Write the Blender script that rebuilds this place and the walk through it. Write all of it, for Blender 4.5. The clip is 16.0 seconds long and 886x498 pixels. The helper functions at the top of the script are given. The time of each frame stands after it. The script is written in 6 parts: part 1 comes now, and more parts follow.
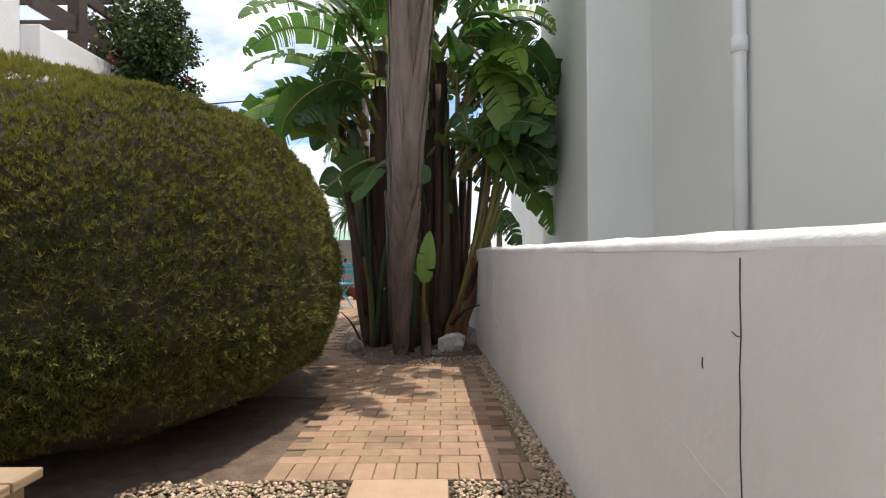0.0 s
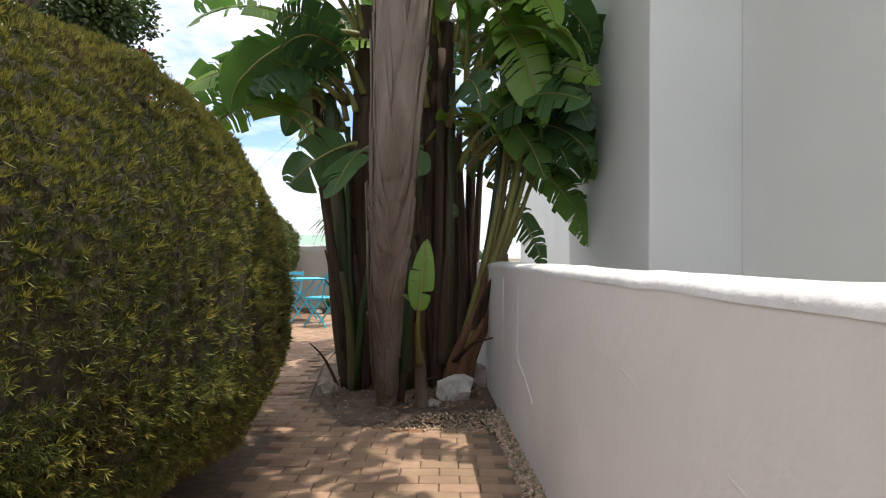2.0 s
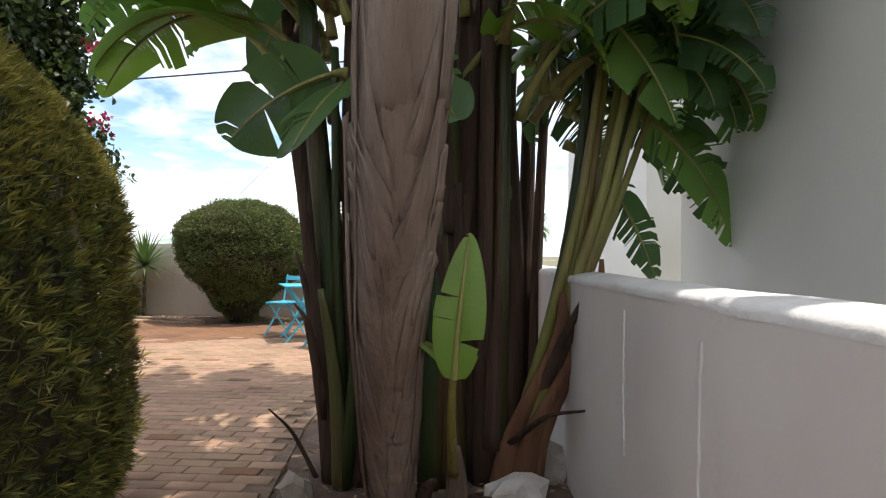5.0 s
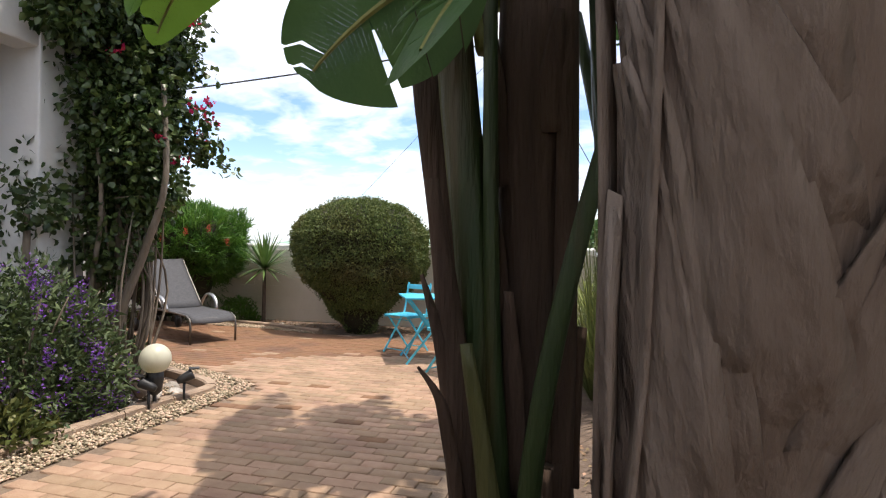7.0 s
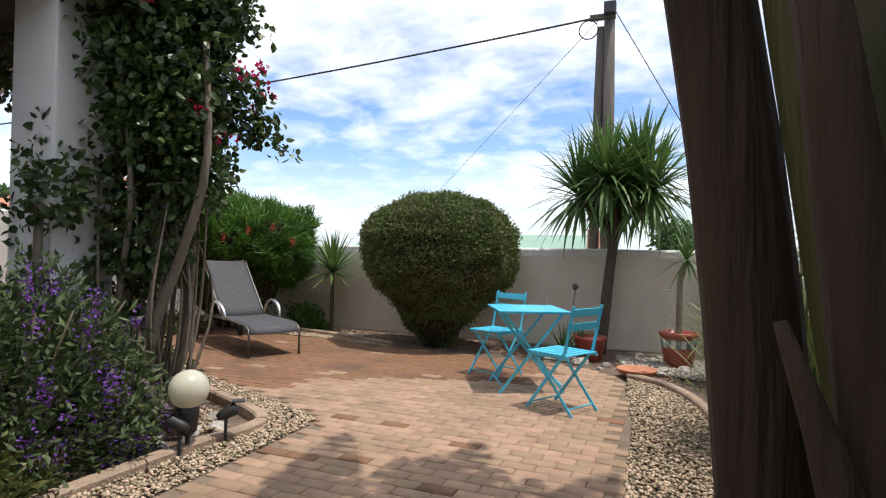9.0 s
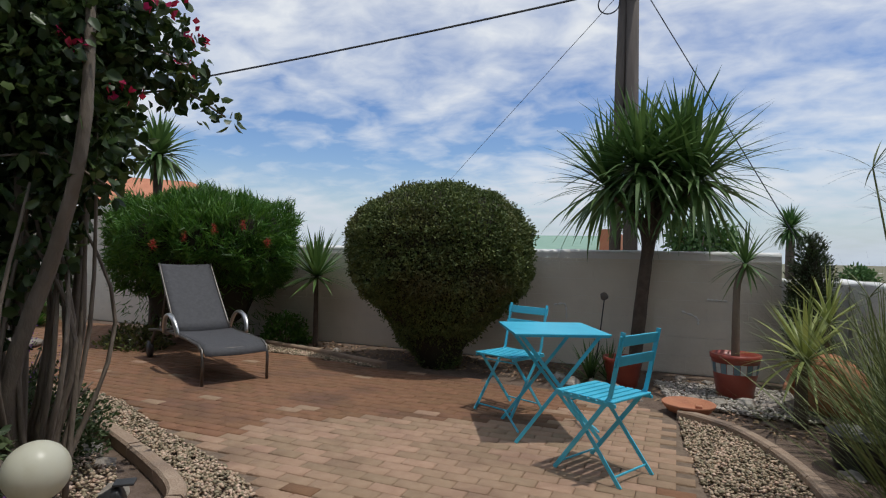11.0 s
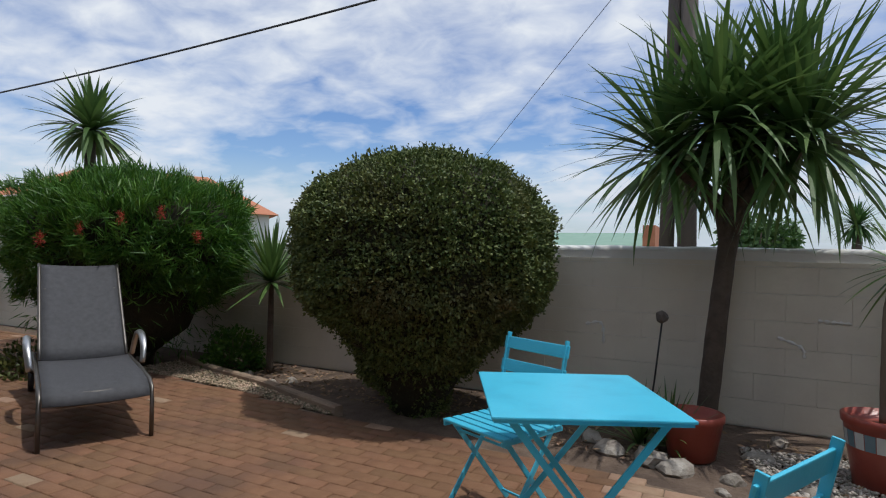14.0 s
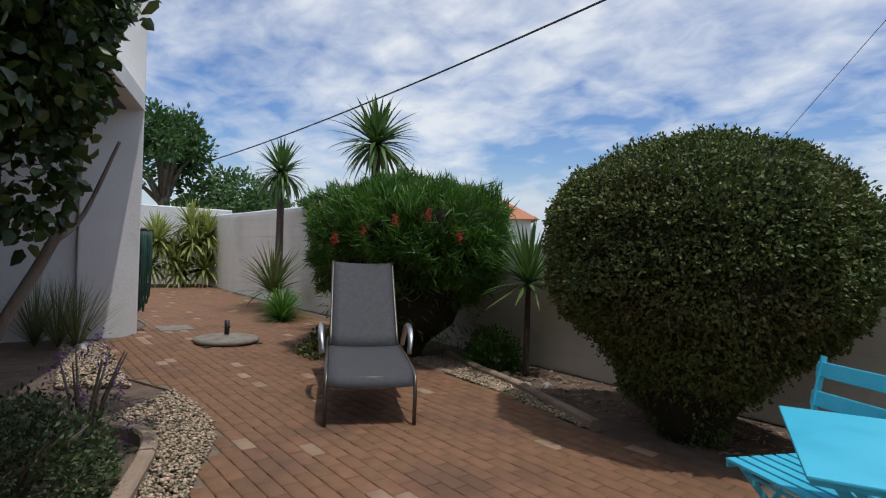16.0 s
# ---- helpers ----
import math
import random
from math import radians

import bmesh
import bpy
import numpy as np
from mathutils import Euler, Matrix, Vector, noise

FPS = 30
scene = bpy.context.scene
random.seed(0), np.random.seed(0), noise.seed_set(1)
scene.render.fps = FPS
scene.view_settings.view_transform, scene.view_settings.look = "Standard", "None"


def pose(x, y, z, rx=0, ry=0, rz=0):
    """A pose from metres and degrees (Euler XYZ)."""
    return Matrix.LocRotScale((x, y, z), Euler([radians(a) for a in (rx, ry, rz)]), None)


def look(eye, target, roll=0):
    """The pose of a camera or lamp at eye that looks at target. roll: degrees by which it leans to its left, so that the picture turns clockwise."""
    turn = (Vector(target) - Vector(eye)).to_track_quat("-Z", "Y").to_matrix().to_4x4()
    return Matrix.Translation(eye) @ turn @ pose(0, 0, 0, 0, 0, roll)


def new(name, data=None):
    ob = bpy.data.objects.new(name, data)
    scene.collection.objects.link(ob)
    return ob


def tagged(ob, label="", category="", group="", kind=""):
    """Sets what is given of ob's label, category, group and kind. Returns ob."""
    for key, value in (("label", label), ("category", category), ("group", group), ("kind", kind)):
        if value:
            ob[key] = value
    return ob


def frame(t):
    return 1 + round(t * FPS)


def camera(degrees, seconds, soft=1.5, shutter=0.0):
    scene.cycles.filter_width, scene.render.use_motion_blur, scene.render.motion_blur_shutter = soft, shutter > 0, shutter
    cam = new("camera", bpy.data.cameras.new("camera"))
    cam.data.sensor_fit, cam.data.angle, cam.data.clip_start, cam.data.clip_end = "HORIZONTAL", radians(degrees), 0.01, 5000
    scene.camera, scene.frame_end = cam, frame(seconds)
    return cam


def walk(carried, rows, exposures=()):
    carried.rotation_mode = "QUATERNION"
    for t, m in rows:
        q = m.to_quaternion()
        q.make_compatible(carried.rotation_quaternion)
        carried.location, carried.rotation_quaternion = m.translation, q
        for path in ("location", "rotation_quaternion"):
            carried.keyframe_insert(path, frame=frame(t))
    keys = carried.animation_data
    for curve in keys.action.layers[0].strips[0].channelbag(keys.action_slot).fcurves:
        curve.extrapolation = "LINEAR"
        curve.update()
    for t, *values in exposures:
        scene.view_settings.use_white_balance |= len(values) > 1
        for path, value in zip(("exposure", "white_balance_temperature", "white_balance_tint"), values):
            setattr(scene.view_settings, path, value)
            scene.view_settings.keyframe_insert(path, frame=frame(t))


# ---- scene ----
cam = camera(76.0, 16.0, 1.15)
# time, place in metres, turn in degrees
ROWS = [
    (0.0, 0.0236, 0.0043, 1.0106, 90.286, 0.363, 0.006),
    (0.5, 0.0742, 0.3947, 1.0427, 90.381, 0.133, -0.029),
    (1.0, 0.0467, 0.7754, 1.0583, 90.498, -0.113, 0.032),
    (1.5, 0.0330, 1.1044, 1.0681, 90.587, -0.316, 0.129),
    (2.0, 0.0217, 1.4802, 1.0848, 90.833, -0.467, 0.201),
    (2.5, -0.0400, 1.8169, 1.0833, 90.994, -0.482, 0.152),
    (3.0, -0.0763, 2.1080, 1.0918, 91.169, -0.729, 0.192),
    (5.5, -0.0987, 3.7914, 1.1572, 90.504, -0.615, 5.230),
    (6.0, -0.2516, 4.1136, 1.1880, 90.533, -0.776, 7.886),
    (6.5, -0.3852, 4.4129, 1.1991, 90.454, -0.874, 10.713),
    (7.0, -0.5067, 4.7053, 1.2036, 90.440, -1.041, 15.071),
    (7.5, -0.6703, 4.9712, 1.2042, 90.488, -1.135, 18.002),
    (8.0, -0.8272, 5.1933, 1.1932, 90.530, -1.280, 19.681),
    (8.5, -0.9558, 5.4650, 1.1893, 90.523, -1.326, 21.487),
    (11.0, -1.4962, 6.8861, 1.2110, 90.683, -1.271, 22.504),
    (11.5, -1.5123, 7.2308, 1.2173, 90.617, -1.238, 21.077),
    (12.0, -1.4962, 7.5626, 1.2317, 90.615, -1.205, 20.638),
    (12.5, -1.5102, 7.9237, 1.2362, 90.548, -1.143, 20.507),
    (13.0, -1.5398, 8.2600, 1.2216, 90.601, -1.208, 20.729),
    (13.5, -1.6430, 8.5502, 1.2285, 90.536, -1.259, 22.300),
    (14.0, -1.8279, 8.8025, 1.2179, 90.493, -1.343, 26.188),
    (14.5, -1.9173, 8.9269, 1.2031, 90.416, -1.509, 32.149),
    (15.0, -1.9338, 9.0024, 1.1907, 90.365, -1.791, 40.470),
    (15.5, -1.9468, 9.0399, 1.1904, 90.254, -1.767, 46.902),
    (16.0, -1.9687, 9.0315, 1.1860, 90.232, -1.943, 52.137),
]
EXPOSURES = [(0.0, 0.32, 6800, 10), (3.0, 0.57, 6800, 11), (5.5, 0.57, 6850, 12), (8.5, 0.34, 6600, 10), (11.0, -0.66, 6250, 8), (13.0, -0.7, 6150, 8), (14.5, -0.58, 6150, 8), (16.0, -0.66, 6100, 8)]
walk(cam, [(t, pose(x, y, z, rx, ry, rz)) for t, x, y, z, rx, ry, rz in ROWS], EXPOSURES)

# ---- world and sun ----
SUN_DIR = Vector((0.29, 0.03, 1.0)).normalized()
world = bpy.data.worlds.new("world")
scene.world = world
world.use_nodes = True
wn, wl = world.node_tree.nodes, world.node_tree.links
wn.clear()
w_out, w_bg = wn.new("ShaderNodeOutputWorld"), wn.new("ShaderNodeBackground")
w_sky = wn.new("ShaderNodeTexSky")
w_sky.sky_type, w_sky.sun_disc = "NISHITA", False
w_sky.sun_elevation, w_sky.sun_rotation = radians(73.7), radians(84)
w_co, w_sep = wn.new("ShaderNodeTexCoord"), wn.new("ShaderNodeSeparateXYZ")
wl.new(w_co.outputs["Generated"], w_sep.inputs[0])


def w_math(op, a, b):
    n = wn.new("ShaderNodeMath")
    n.operation = op
    for i, v in enumerate((a, b)):
        if isinstance(v, (int, float)):
            n.inputs[i].default_value = v
        else:
            wl.new(v, n.inputs[i])
    return n.outputs[0]


w_h = w_math("MAXIMUM", w_math("ADD", w_sep.outputs[2], 0.22), 0.06)
w_uv = wn.new("ShaderNodeCombineXYZ")
wl.new(w_math("DIVIDE", w_sep.outputs[0], w_h), w_uv.inputs[0])
wl.new(w_math("MULTIPLY", w_math("DIVIDE", w_sep.outputs[1], w_h), 1.15), w_uv.inputs[1])
w_uv.inputs[2].default_value = 3.7
w_n1, w_n2 = wn.new("ShaderNodeTexNoise"), wn.new("ShaderNodeTexNoise")
for n, sc, det in ((w_n1, 0.9, 5), (w_n2, 5.5, 6)):
    n.inputs["Scale"].default_value, n.inputs["Detail"].default_value, n.inputs["Roughness"].default_value = sc, det, 0.54
    n.inputs["Distortion"].default_value = 0.35
    wl.new(w_uv.outputs[0], n.inputs["Vector"])
w_ramp = wn.new("ShaderNodeValToRGB")
w_ramp.color_ramp.elements[0].position, w_ramp.color_ramp.elements[1].position = 0.4, 0.6
w_mixn = w_math("ADD", w_math("MULTIPLY", w_n1.outputs[0], 0.66), w_math("MULTIPLY", w_n2.outputs[0], 0.34))
wl.new(w_mixn, w_ramp.inputs[0])
w_cloud = wn.new("ShaderNodeMix")
w_cloud.data_type = "RGBA"
wl.new(w_ramp.outputs[0], w_cloud.inputs[0])
w_deep = wn.new("ShaderNodeHueSaturation")
w_deep.inputs["Hue"].default_value, w_deep.inputs["Saturation"].default_value, w_deep.inputs["Value"].default_value = 0.512, 1.25, 1.3
wl.new(w_sky.outputs[0], w_deep.inputs["Color"])
wl.new(w_deep.outputs[0], w_cloud.inputs[6])
w_cloud.inputs[7].default_value = (8.2, 8.3, 8.6, 1)
w_haze = wn.new("ShaderNodeMix")
w_haze.data_type = "RGBA"
w_hz = wn.new("ShaderNodeMapRange")
w_hz.inputs[1].default_value, w_hz.inputs[2].default_value = 0.16, -0.02
wl.new(w_sep.outputs[2], w_hz.inputs[0])
wl.new(w_hz.outputs[0], w_haze.inputs[0])
wl.new(w_cloud.outputs[2], w_haze.inputs[6])
w_haze.inputs[7].default_value = (5.4, 6.0, 6.8, 1)
wl.new(w_haze.outputs[2], w_bg.inputs[0])
w_bg.inputs[1].default_value = 0.15
wl.new(w_bg.outputs[0], w_out.inputs[0])

sun = new("sun", bpy.data.lights.new("sun", "SUN"))
sun.data.energy, sun.data.angle, sun.data.color = 3.3, radians(0.6), (1.0, 0.95, 0.87)
sun.matrix_world = look(SUN_DIR * 30, (0, 0, 0))


# ---- materials ----
def material(name, c1, c2, scale=6.0, rough=0.8, bump=0.25, bscale=40.0, c3=None, vary=0.0, island=False, metal=0.0, through_light=0.0, stretch=(1, 1, 1), patch=0.9, relief=0.02):
    """Two-scale noise between two colours, a third for large stains, fine relief."""
    m = bpy.data.materials.new(name)
    m.use_nodes = True
    n, l = m.node_tree.nodes, m.node_tree.links
    bsdf, out = n["Principled BSDF"], n["Material Output"]
    geo, mp = n.new("ShaderNodeNewGeometry"), n.new("ShaderNodeMapping")
    mp.inputs["Scale"].default_value = stretch
    l.new(geo.outputs["Position"], mp.inputs[0])

    def noise_at(s, det=5):
        t = n.new("ShaderNodeTexNoise")
        t.inputs["Scale"].default_value, t.inputs["Detail"].default_value = s, det
        l.new(mp.outputs[0], t.inputs["Vector"])
        return t.outputs[0]

    def ramp(src, a, b):
        r = n.new("ShaderNodeMapRange")
        r.inputs[1].default_value, r.inputs[2].default_value = a, b
        l.new(src, r.inputs[0])
        return r.outputs[0]

    def blend(f, a, b, mode="MIX"):
        x = n.new("ShaderNodeMix")
        x.data_type, x.blend_type = "RGBA", mode
        for i, v in ((0, f), (6, a), (7, b)):
            if isinstance(v, (int, float)):
                x.inputs[i].default_value = v
            elif isinstance(v, tuple):
                x.inputs[i].default_value = (*v, 1)
            else:
                l.new(v, x.inputs[i])
        return x.outputs[2]

    col = blend(ramp(noise_at(scale), 0.3, 0.7), c1, c2)
    if c3:
        col = blend(ramp(noise_at(patch, 7), 0.5, 0.72), col, c3)
    if vary:
        if island:
            rnd = geo.outputs["Random Per Island"]
        else:
            rnd = n.new("ShaderNodeObjectInfo").outputs["Random"]
        hs = n.new("ShaderNodeHueSaturation")
        r = n.new("ShaderNodeMapRange")
        r.inputs[3].default_value, r.inputs[4].default_value = 1 - vary, 1 + vary
        l.new(rnd, r.inputs[0])
        l.new(r.outputs[0], hs.inputs["Value"])
        l.new(col, hs.inputs["Color"])
        r2 = n.new("ShaderNodeMapRange")
        r2.inputs[3].default_value, r2.inputs[4].default_value = 0.5 + 0.05 * vary, 0.5 - 0.05 * vary
        l.new(rnd, r2.inputs[0])
        l.new(r2.outputs[0], hs.inputs["Hue"])
        col = hs.outputs[0]
    l.new(col, bsdf.inputs["Base Color"])
    bsdf.inputs["Roughness"].default_value, bsdf.inputs["Metallic"].default_value = rough, metal
    if bump:
        b = n.new("ShaderNodeBump")
        b.inputs["Strength"].default_value, b.inputs["Distance"].default_value = bump, relief
        l.new(noise_at(bscale, 6), b.inputs["Height"])
        l.new(b.outputs[0], bsdf.inputs["Normal"])
    if through_light:
        tr, mx = n.new("ShaderNodeBsdfTranslucent"), n.new("ShaderNodeMixShader")
        mx.inputs[0].default_value = through_light
        l.new(col, tr.inputs[0])
        l.new(bsdf.outputs[0], mx.inputs[1])
        l.new(tr.outputs[0], mx.inputs[2])
        l.new(mx.outputs[0], out.inputs["Surface"])
    return m


PLASTER = material("white_plaster", (0.74, 0.72, 0.695), (0.79, 0.775, 0.75), 3, 0.85, 0.22, 22, c3=(0.66, 0.63, 0.6), patch=0.7)
CAP = material("white_cap_paint", (0.82, 0.82, 0.8), (0.74, 0.73, 0.71), 8, 0.7, 0.3, 30, c3=(0.62, 0.6, 0.57), patch=2.0)
BLOCKWALL = material("painted_block", (0.72, 0.665, 0.57), (0.77, 0.72, 0.625), 4, 0.88, 0.25, 25, c3=(0.62, 0.57, 0.49), patch=0.9, vary=0.012)
HOUSE = material("smooth_white_render", (0.7, 0.705, 0.675), (0.74, 0.745, 0.715), 1.2, 0.75, 0.06, 60, c3=(0.63, 0.64, 0.6), patch=0.35)
CRACK = material("dark_crack", (0.06, 0.05, 0.045), (0.1, 0.09, 0.08), 20, 0.95, 0)
SOIL = material("garden_soil", (0.11, 0.075, 0.055), (0.19, 0.135, 0.1), 9, 0.95, 0.9, 35, c3=(0.08, 0.055, 0.042), patch=2.0)
SAND = material("jointing_sand", (0.23, 0.17, 0.12), (0.15, 0.105, 0.075), 20, 0.95, 0.4, 60)
FIELD = material("dry_ground", (0.2, 0.17, 0.11), (0.12, 0.13, 0.06), 0.3, 0.95, 0.3, 3)
PAVER = material("tan_clay_paver", (0.33, 0.21, 0.135), (0.39, 0.265, 0.175), 14, 0.85, 0.35, 90, c3=(0.25, 0.155, 0.105), patch=2.2, vary=0.16)
PAVER_RED = material("red_clay_paver", (0.205, 0.102, 0.052), (0.25, 0.132, 0.07), 12, 0.85, 0.35, 90, c3=(0.15, 0.08, 0.05), patch=1.6, vary=0.1)
PAVER_ST = material("tan_clay_paver_joined", (0.33, 0.21, 0.135), (0.39, 0.265, 0.175), 14, 0.85, 0.35, 90, c3=(0.25, 0.155, 0.105), patch=2.2, vary=0.16, island=True)
PAVER_RED_ST = material("red_clay_paver_joined", (0.205, 0.102, 0.052), (0.25, 0.132, 0.07), 12, 0.85, 0.35, 90, c3=(0.15, 0.08, 0.05), patch=1.6, vary=0.1, island=True)
SLAB = material("sandstone_slab", (0.42, 0.29, 0.19), (0.47, 0.33, 0.22), 10, 0.85, 0.3, 60)
GRAVEL = material("river_gravel", (0.5, 0.41, 0.29), (0.35, 0.25, 0.16), 25, 0.8, 0.2, 120, vary=0.55, island=True)
KERB = material("concrete_kerb", (0.33, 0.23, 0.16), (0.4, 0.3, 0.22), 12, 0.9, 0.5, 70, c3=(0.22, 0.16, 0.12), patch=3)
ROCK = material("pale_quartz_rock", (0.38, 0.34, 0.29), (0.26, 0.22, 0.185), 9, 0.85, 0.8, 25, c3=(0.5, 0.47, 0.43), patch=5, vary=0.15)
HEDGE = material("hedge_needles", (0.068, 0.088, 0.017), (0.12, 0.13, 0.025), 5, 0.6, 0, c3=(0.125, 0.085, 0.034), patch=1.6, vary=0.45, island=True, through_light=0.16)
HEDGE_TIP = material("hedge_pale_tips", (0.265, 0.24, 0.045), (0.195, 0.188, 0.035), 5, 0.55, 0, vary=0.25, island=True, through_light=0.3)
# near-black solids inside the foliage: inner shade put into the colour
CORE = material("dark_shade_core", (0.022, 0.022, 0.01), (0.035, 0.03, 0.015), 15, 0.95, 0.6, 40)
HEDGE_CORE = material("hedge_inner_shade", (0.022, 0.021, 0.009), (0.04, 0.033, 0.014), 15, 0.95, 0.6, 40)
BALL_LEAF = material("clipped_shrub_leaf", (0.09, 0.132, 0.036), (0.16, 0.2, 0.058), 7, 0.62, 0, c3=(0.15, 0.135, 0.05), patch=1.5, vary=0.4, island=True, through_light=0.14)
BUSH = material("glossy_small_leaf", (0.085, 0.115, 0.03), (0.15, 0.17, 0.05), 7, 0.5, 0, c3=(0.15, 0.13, 0.045), patch=1.5, vary=0.45, island=True, through_light=0.25)
CONIFER = material("dark_conifer_needle", (0.03, 0.055, 0.02), (0.06, 0.085, 0.03), 7, 0.6, 0, vary=0.35, island=True, through_light=0.1)
BRUSH = material("narrow_fresh_leaf", (0.06, 0.155, 0.02), (0.1, 0.22, 0.03), 4, 0.45, 0, vary=0.35, island=True, through_light=0.3)
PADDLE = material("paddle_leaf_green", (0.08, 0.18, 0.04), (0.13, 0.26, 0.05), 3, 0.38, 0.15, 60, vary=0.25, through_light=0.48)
# brighter green puts sunlight into some leaves; the young shoot shares it
PADDLE_LIT = material("paddle_leaf_lit_young", (0.16, 0.3, 0.035), (0.21, 0.36, 0.05), 4, 0.35, 0.15, 60, through_light=0.45)
# darker green of the same leaf, shade put into the colour
PADDLE_DARK = material("paddle_leaf_shaded", (0.042, 0.105, 0.032), (0.065, 0.14, 0.038), 4, 0.4, 0.15, 60, vary=0.25, through_light=0.24)
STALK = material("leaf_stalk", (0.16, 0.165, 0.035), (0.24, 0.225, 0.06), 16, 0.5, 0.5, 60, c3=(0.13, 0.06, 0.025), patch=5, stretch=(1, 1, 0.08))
# two darker stalk tones, the crown's shade put into the colour
STALK_DIM = material("half_shaded_stalk", (0.06, 0.066, 0.018), (0.1, 0.098, 0.03), 16, 0.55, 0.6, 60, c3=(0.09, 0.045, 0.02), patch=6, stretch=(1, 1, 0.08))
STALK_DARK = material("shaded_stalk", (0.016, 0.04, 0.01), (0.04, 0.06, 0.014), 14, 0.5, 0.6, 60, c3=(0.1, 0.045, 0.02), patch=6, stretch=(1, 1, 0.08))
SHEATH = material("dry_grey_sheath", (0.165, 0.123, 0.096), (0.26, 0.203, 0.165), 9, 0.9, 0.8, 34, c3=(0.135, 0.09, 0.064), patch=4.0, stretch=(1, 1, 0.24), relief=0.03)
SHEATH_BROWN = material("dry_brown_sheath", (0.05, 0.029, 0.019), (0.1, 0.06, 0.04), 14, 0.9, 0.9, 50, c3=(0.032, 0.02, 0.013), patch=6.0, stretch=(1, 1, 0.09), relief=0.03)
SHEATH_RED = material("dry_red_sheath", (0.15, 0.065, 0.035), (0.23, 0.12, 0.06), 14, 0.85, 0.8, 45, c3=(0.08, 0.035, 0.022), patch=6.0, stretch=(1, 1, 0.1), relief=0.02)
BARK = material("grey_bark", (0.14, 0.11, 0.08), (0.22, 0.18, 0.14), 10, 0.9, 0.7, 35, stretch=(1, 1, 0.4))
PALM_BARK = material("dark_palm_bark", (0.075, 0.057, 0.045), (0.125, 0.095, 0.075), 14, 0.9, 0.7, 45)
YUCCA = material("yucca_blade", (0.08, 0.15, 0.04), (0.13, 0.22, 0.06), 4, 0.45, 0, vary=0.3, island=True, through_light=0.2)
YUCCA_PALE = material("variegated_blade", (0.26, 0.32, 0.08), (0.37, 0.4, 0.13), 5, 0.5, 0, vary=0.25, island=True, through_light=0.25)
REED = material("reed_green", (0.1, 0.14, 0.04), (0.17, 0.19, 0.06), 5, 0.6, 0, vary=0.3, island=True, through_light=0.15)
BOUG = material("climber_leaf", (0.036, 0.068, 0.018), (0.072, 0.11, 0.028), 6, 0.4, 0, vary=0.45, island=True, through_light=0.25)
MAGENTA = material("crimson_bract", (0.5, 0.015, 0.06), (0.62, 0.03, 0.12), 9, 0.6, 0, vary=0.25, island=True, through_light=0.3)
PURPLE = material("purple_petal", (0.18, 0.05, 0.38), (0.27, 0.1, 0.47), 12, 0.6, 0, vary=0.35, island=True, through_light=0.3)
SCARLET = material("scarlet_brush", (0.42, 0.035, 0.02), (0.5, 0.06, 0.03), 12, 0.6, 0, vary=0.2, island=True)
SAGE = material("sage_leaf", (0.045, 0.075, 0.025), (0.085, 0.12, 0.042), 7, 0.6, 0, vary=0.35, island=True, through_light=0.2)
TREE = material("far_tree_leaf", (0.05, 0.12, 0.03), (0.08, 0.16, 0.04), 2, 0.6, 0, vary=0.35, island=True, through_light=0.25)
TEAL = material("turquoise_enamel", (0.085, 0.55, 0.77), (0.1, 0.59, 0.81), 6, 0.33, 0.05, 80, c3=(0.065, 0.46, 0.67), patch=4)
SLING = material("grey_mesh_fabric", (0.056, 0.056, 0.062), (0.076, 0.076, 0.083), 30, 0.75, 0.25, 400)
ALU = material("brushed_aluminium", (0.5, 0.5, 0.5), (0.58, 0.58, 0.58), 20, 0.35, 0.05, 90, metal=0.9)
ALU_DARK = material("bronze_tube", (0.12, 0.11, 0.1), (0.17, 0.155, 0.14), 12, 0.4, 0, metal=0.7)
BLACK = material("black_plastic", (0.02, 0.02, 0.022), (0.035, 0.035, 0.035), 20, 0.5, 0.1, 80)
GLOBE = material("opal_plastic", (0.78, 0.76, 0.62), (0.72, 0.7, 0.56), 6, 0.35, 0, c3=(0.6, 0.57, 0.42), patch=9, through_light=0.3)
RED_GLAZE = material("red_glaze", (0.27, 0.05, 0.035), (0.34, 0.075, 0.05), 8, 0.35, 0.1, 40)
STRIPE = material("pale_stripe_glaze", (0.62, 0.64, 0.62), (0.52, 0.56, 0.56), 14, 0.4, 0)
STRIPE_BLUE = material("blue_grey_glaze", (0.12, 0.2, 0.24), (0.16, 0.25, 0.3), 14, 0.4, 0)
TERRA = material("terracotta", (0.42, 0.16, 0.085), (0.5, 0.22, 0.12), 9, 0.8, 0.2, 60, c3=(0.33, 0.13, 0.08), patch=4)
TIMBER = material("dark_stained_timber", (0.05, 0.033, 0.028), (0.085, 0.055, 0.045), 8, 0.7, 0.3, 40, stretch=(1, 0.2, 1))
BENCH_WOOD = material("weathered_bench_wood", (0.3, 0.21, 0.13), (0.38, 0.28, 0.18), 10, 0.8, 0.3, 50, stretch=(1, 0.2, 1))
POLE_WOOD = material("weathered_pole", (0.075, 0.062, 0.053), (0.12, 0.1, 0.087), 8, 0.9, 0.5, 30, stretch=(1, 1, 0.15))
CABLE = material("black_cable", (0.015, 0.015, 0.018), (0.02, 0.02, 0.022), 5, 0.6, 0)
PVC = material("white_downpipe", (0.72, 0.73, 0.73), (0.76, 0.77, 0.77), 4, 0.45, 0)
HOSE = material("green_hose", (0.02, 0.06, 0.045), (0.03, 0.085, 0.06), 12, 0.5, 0)
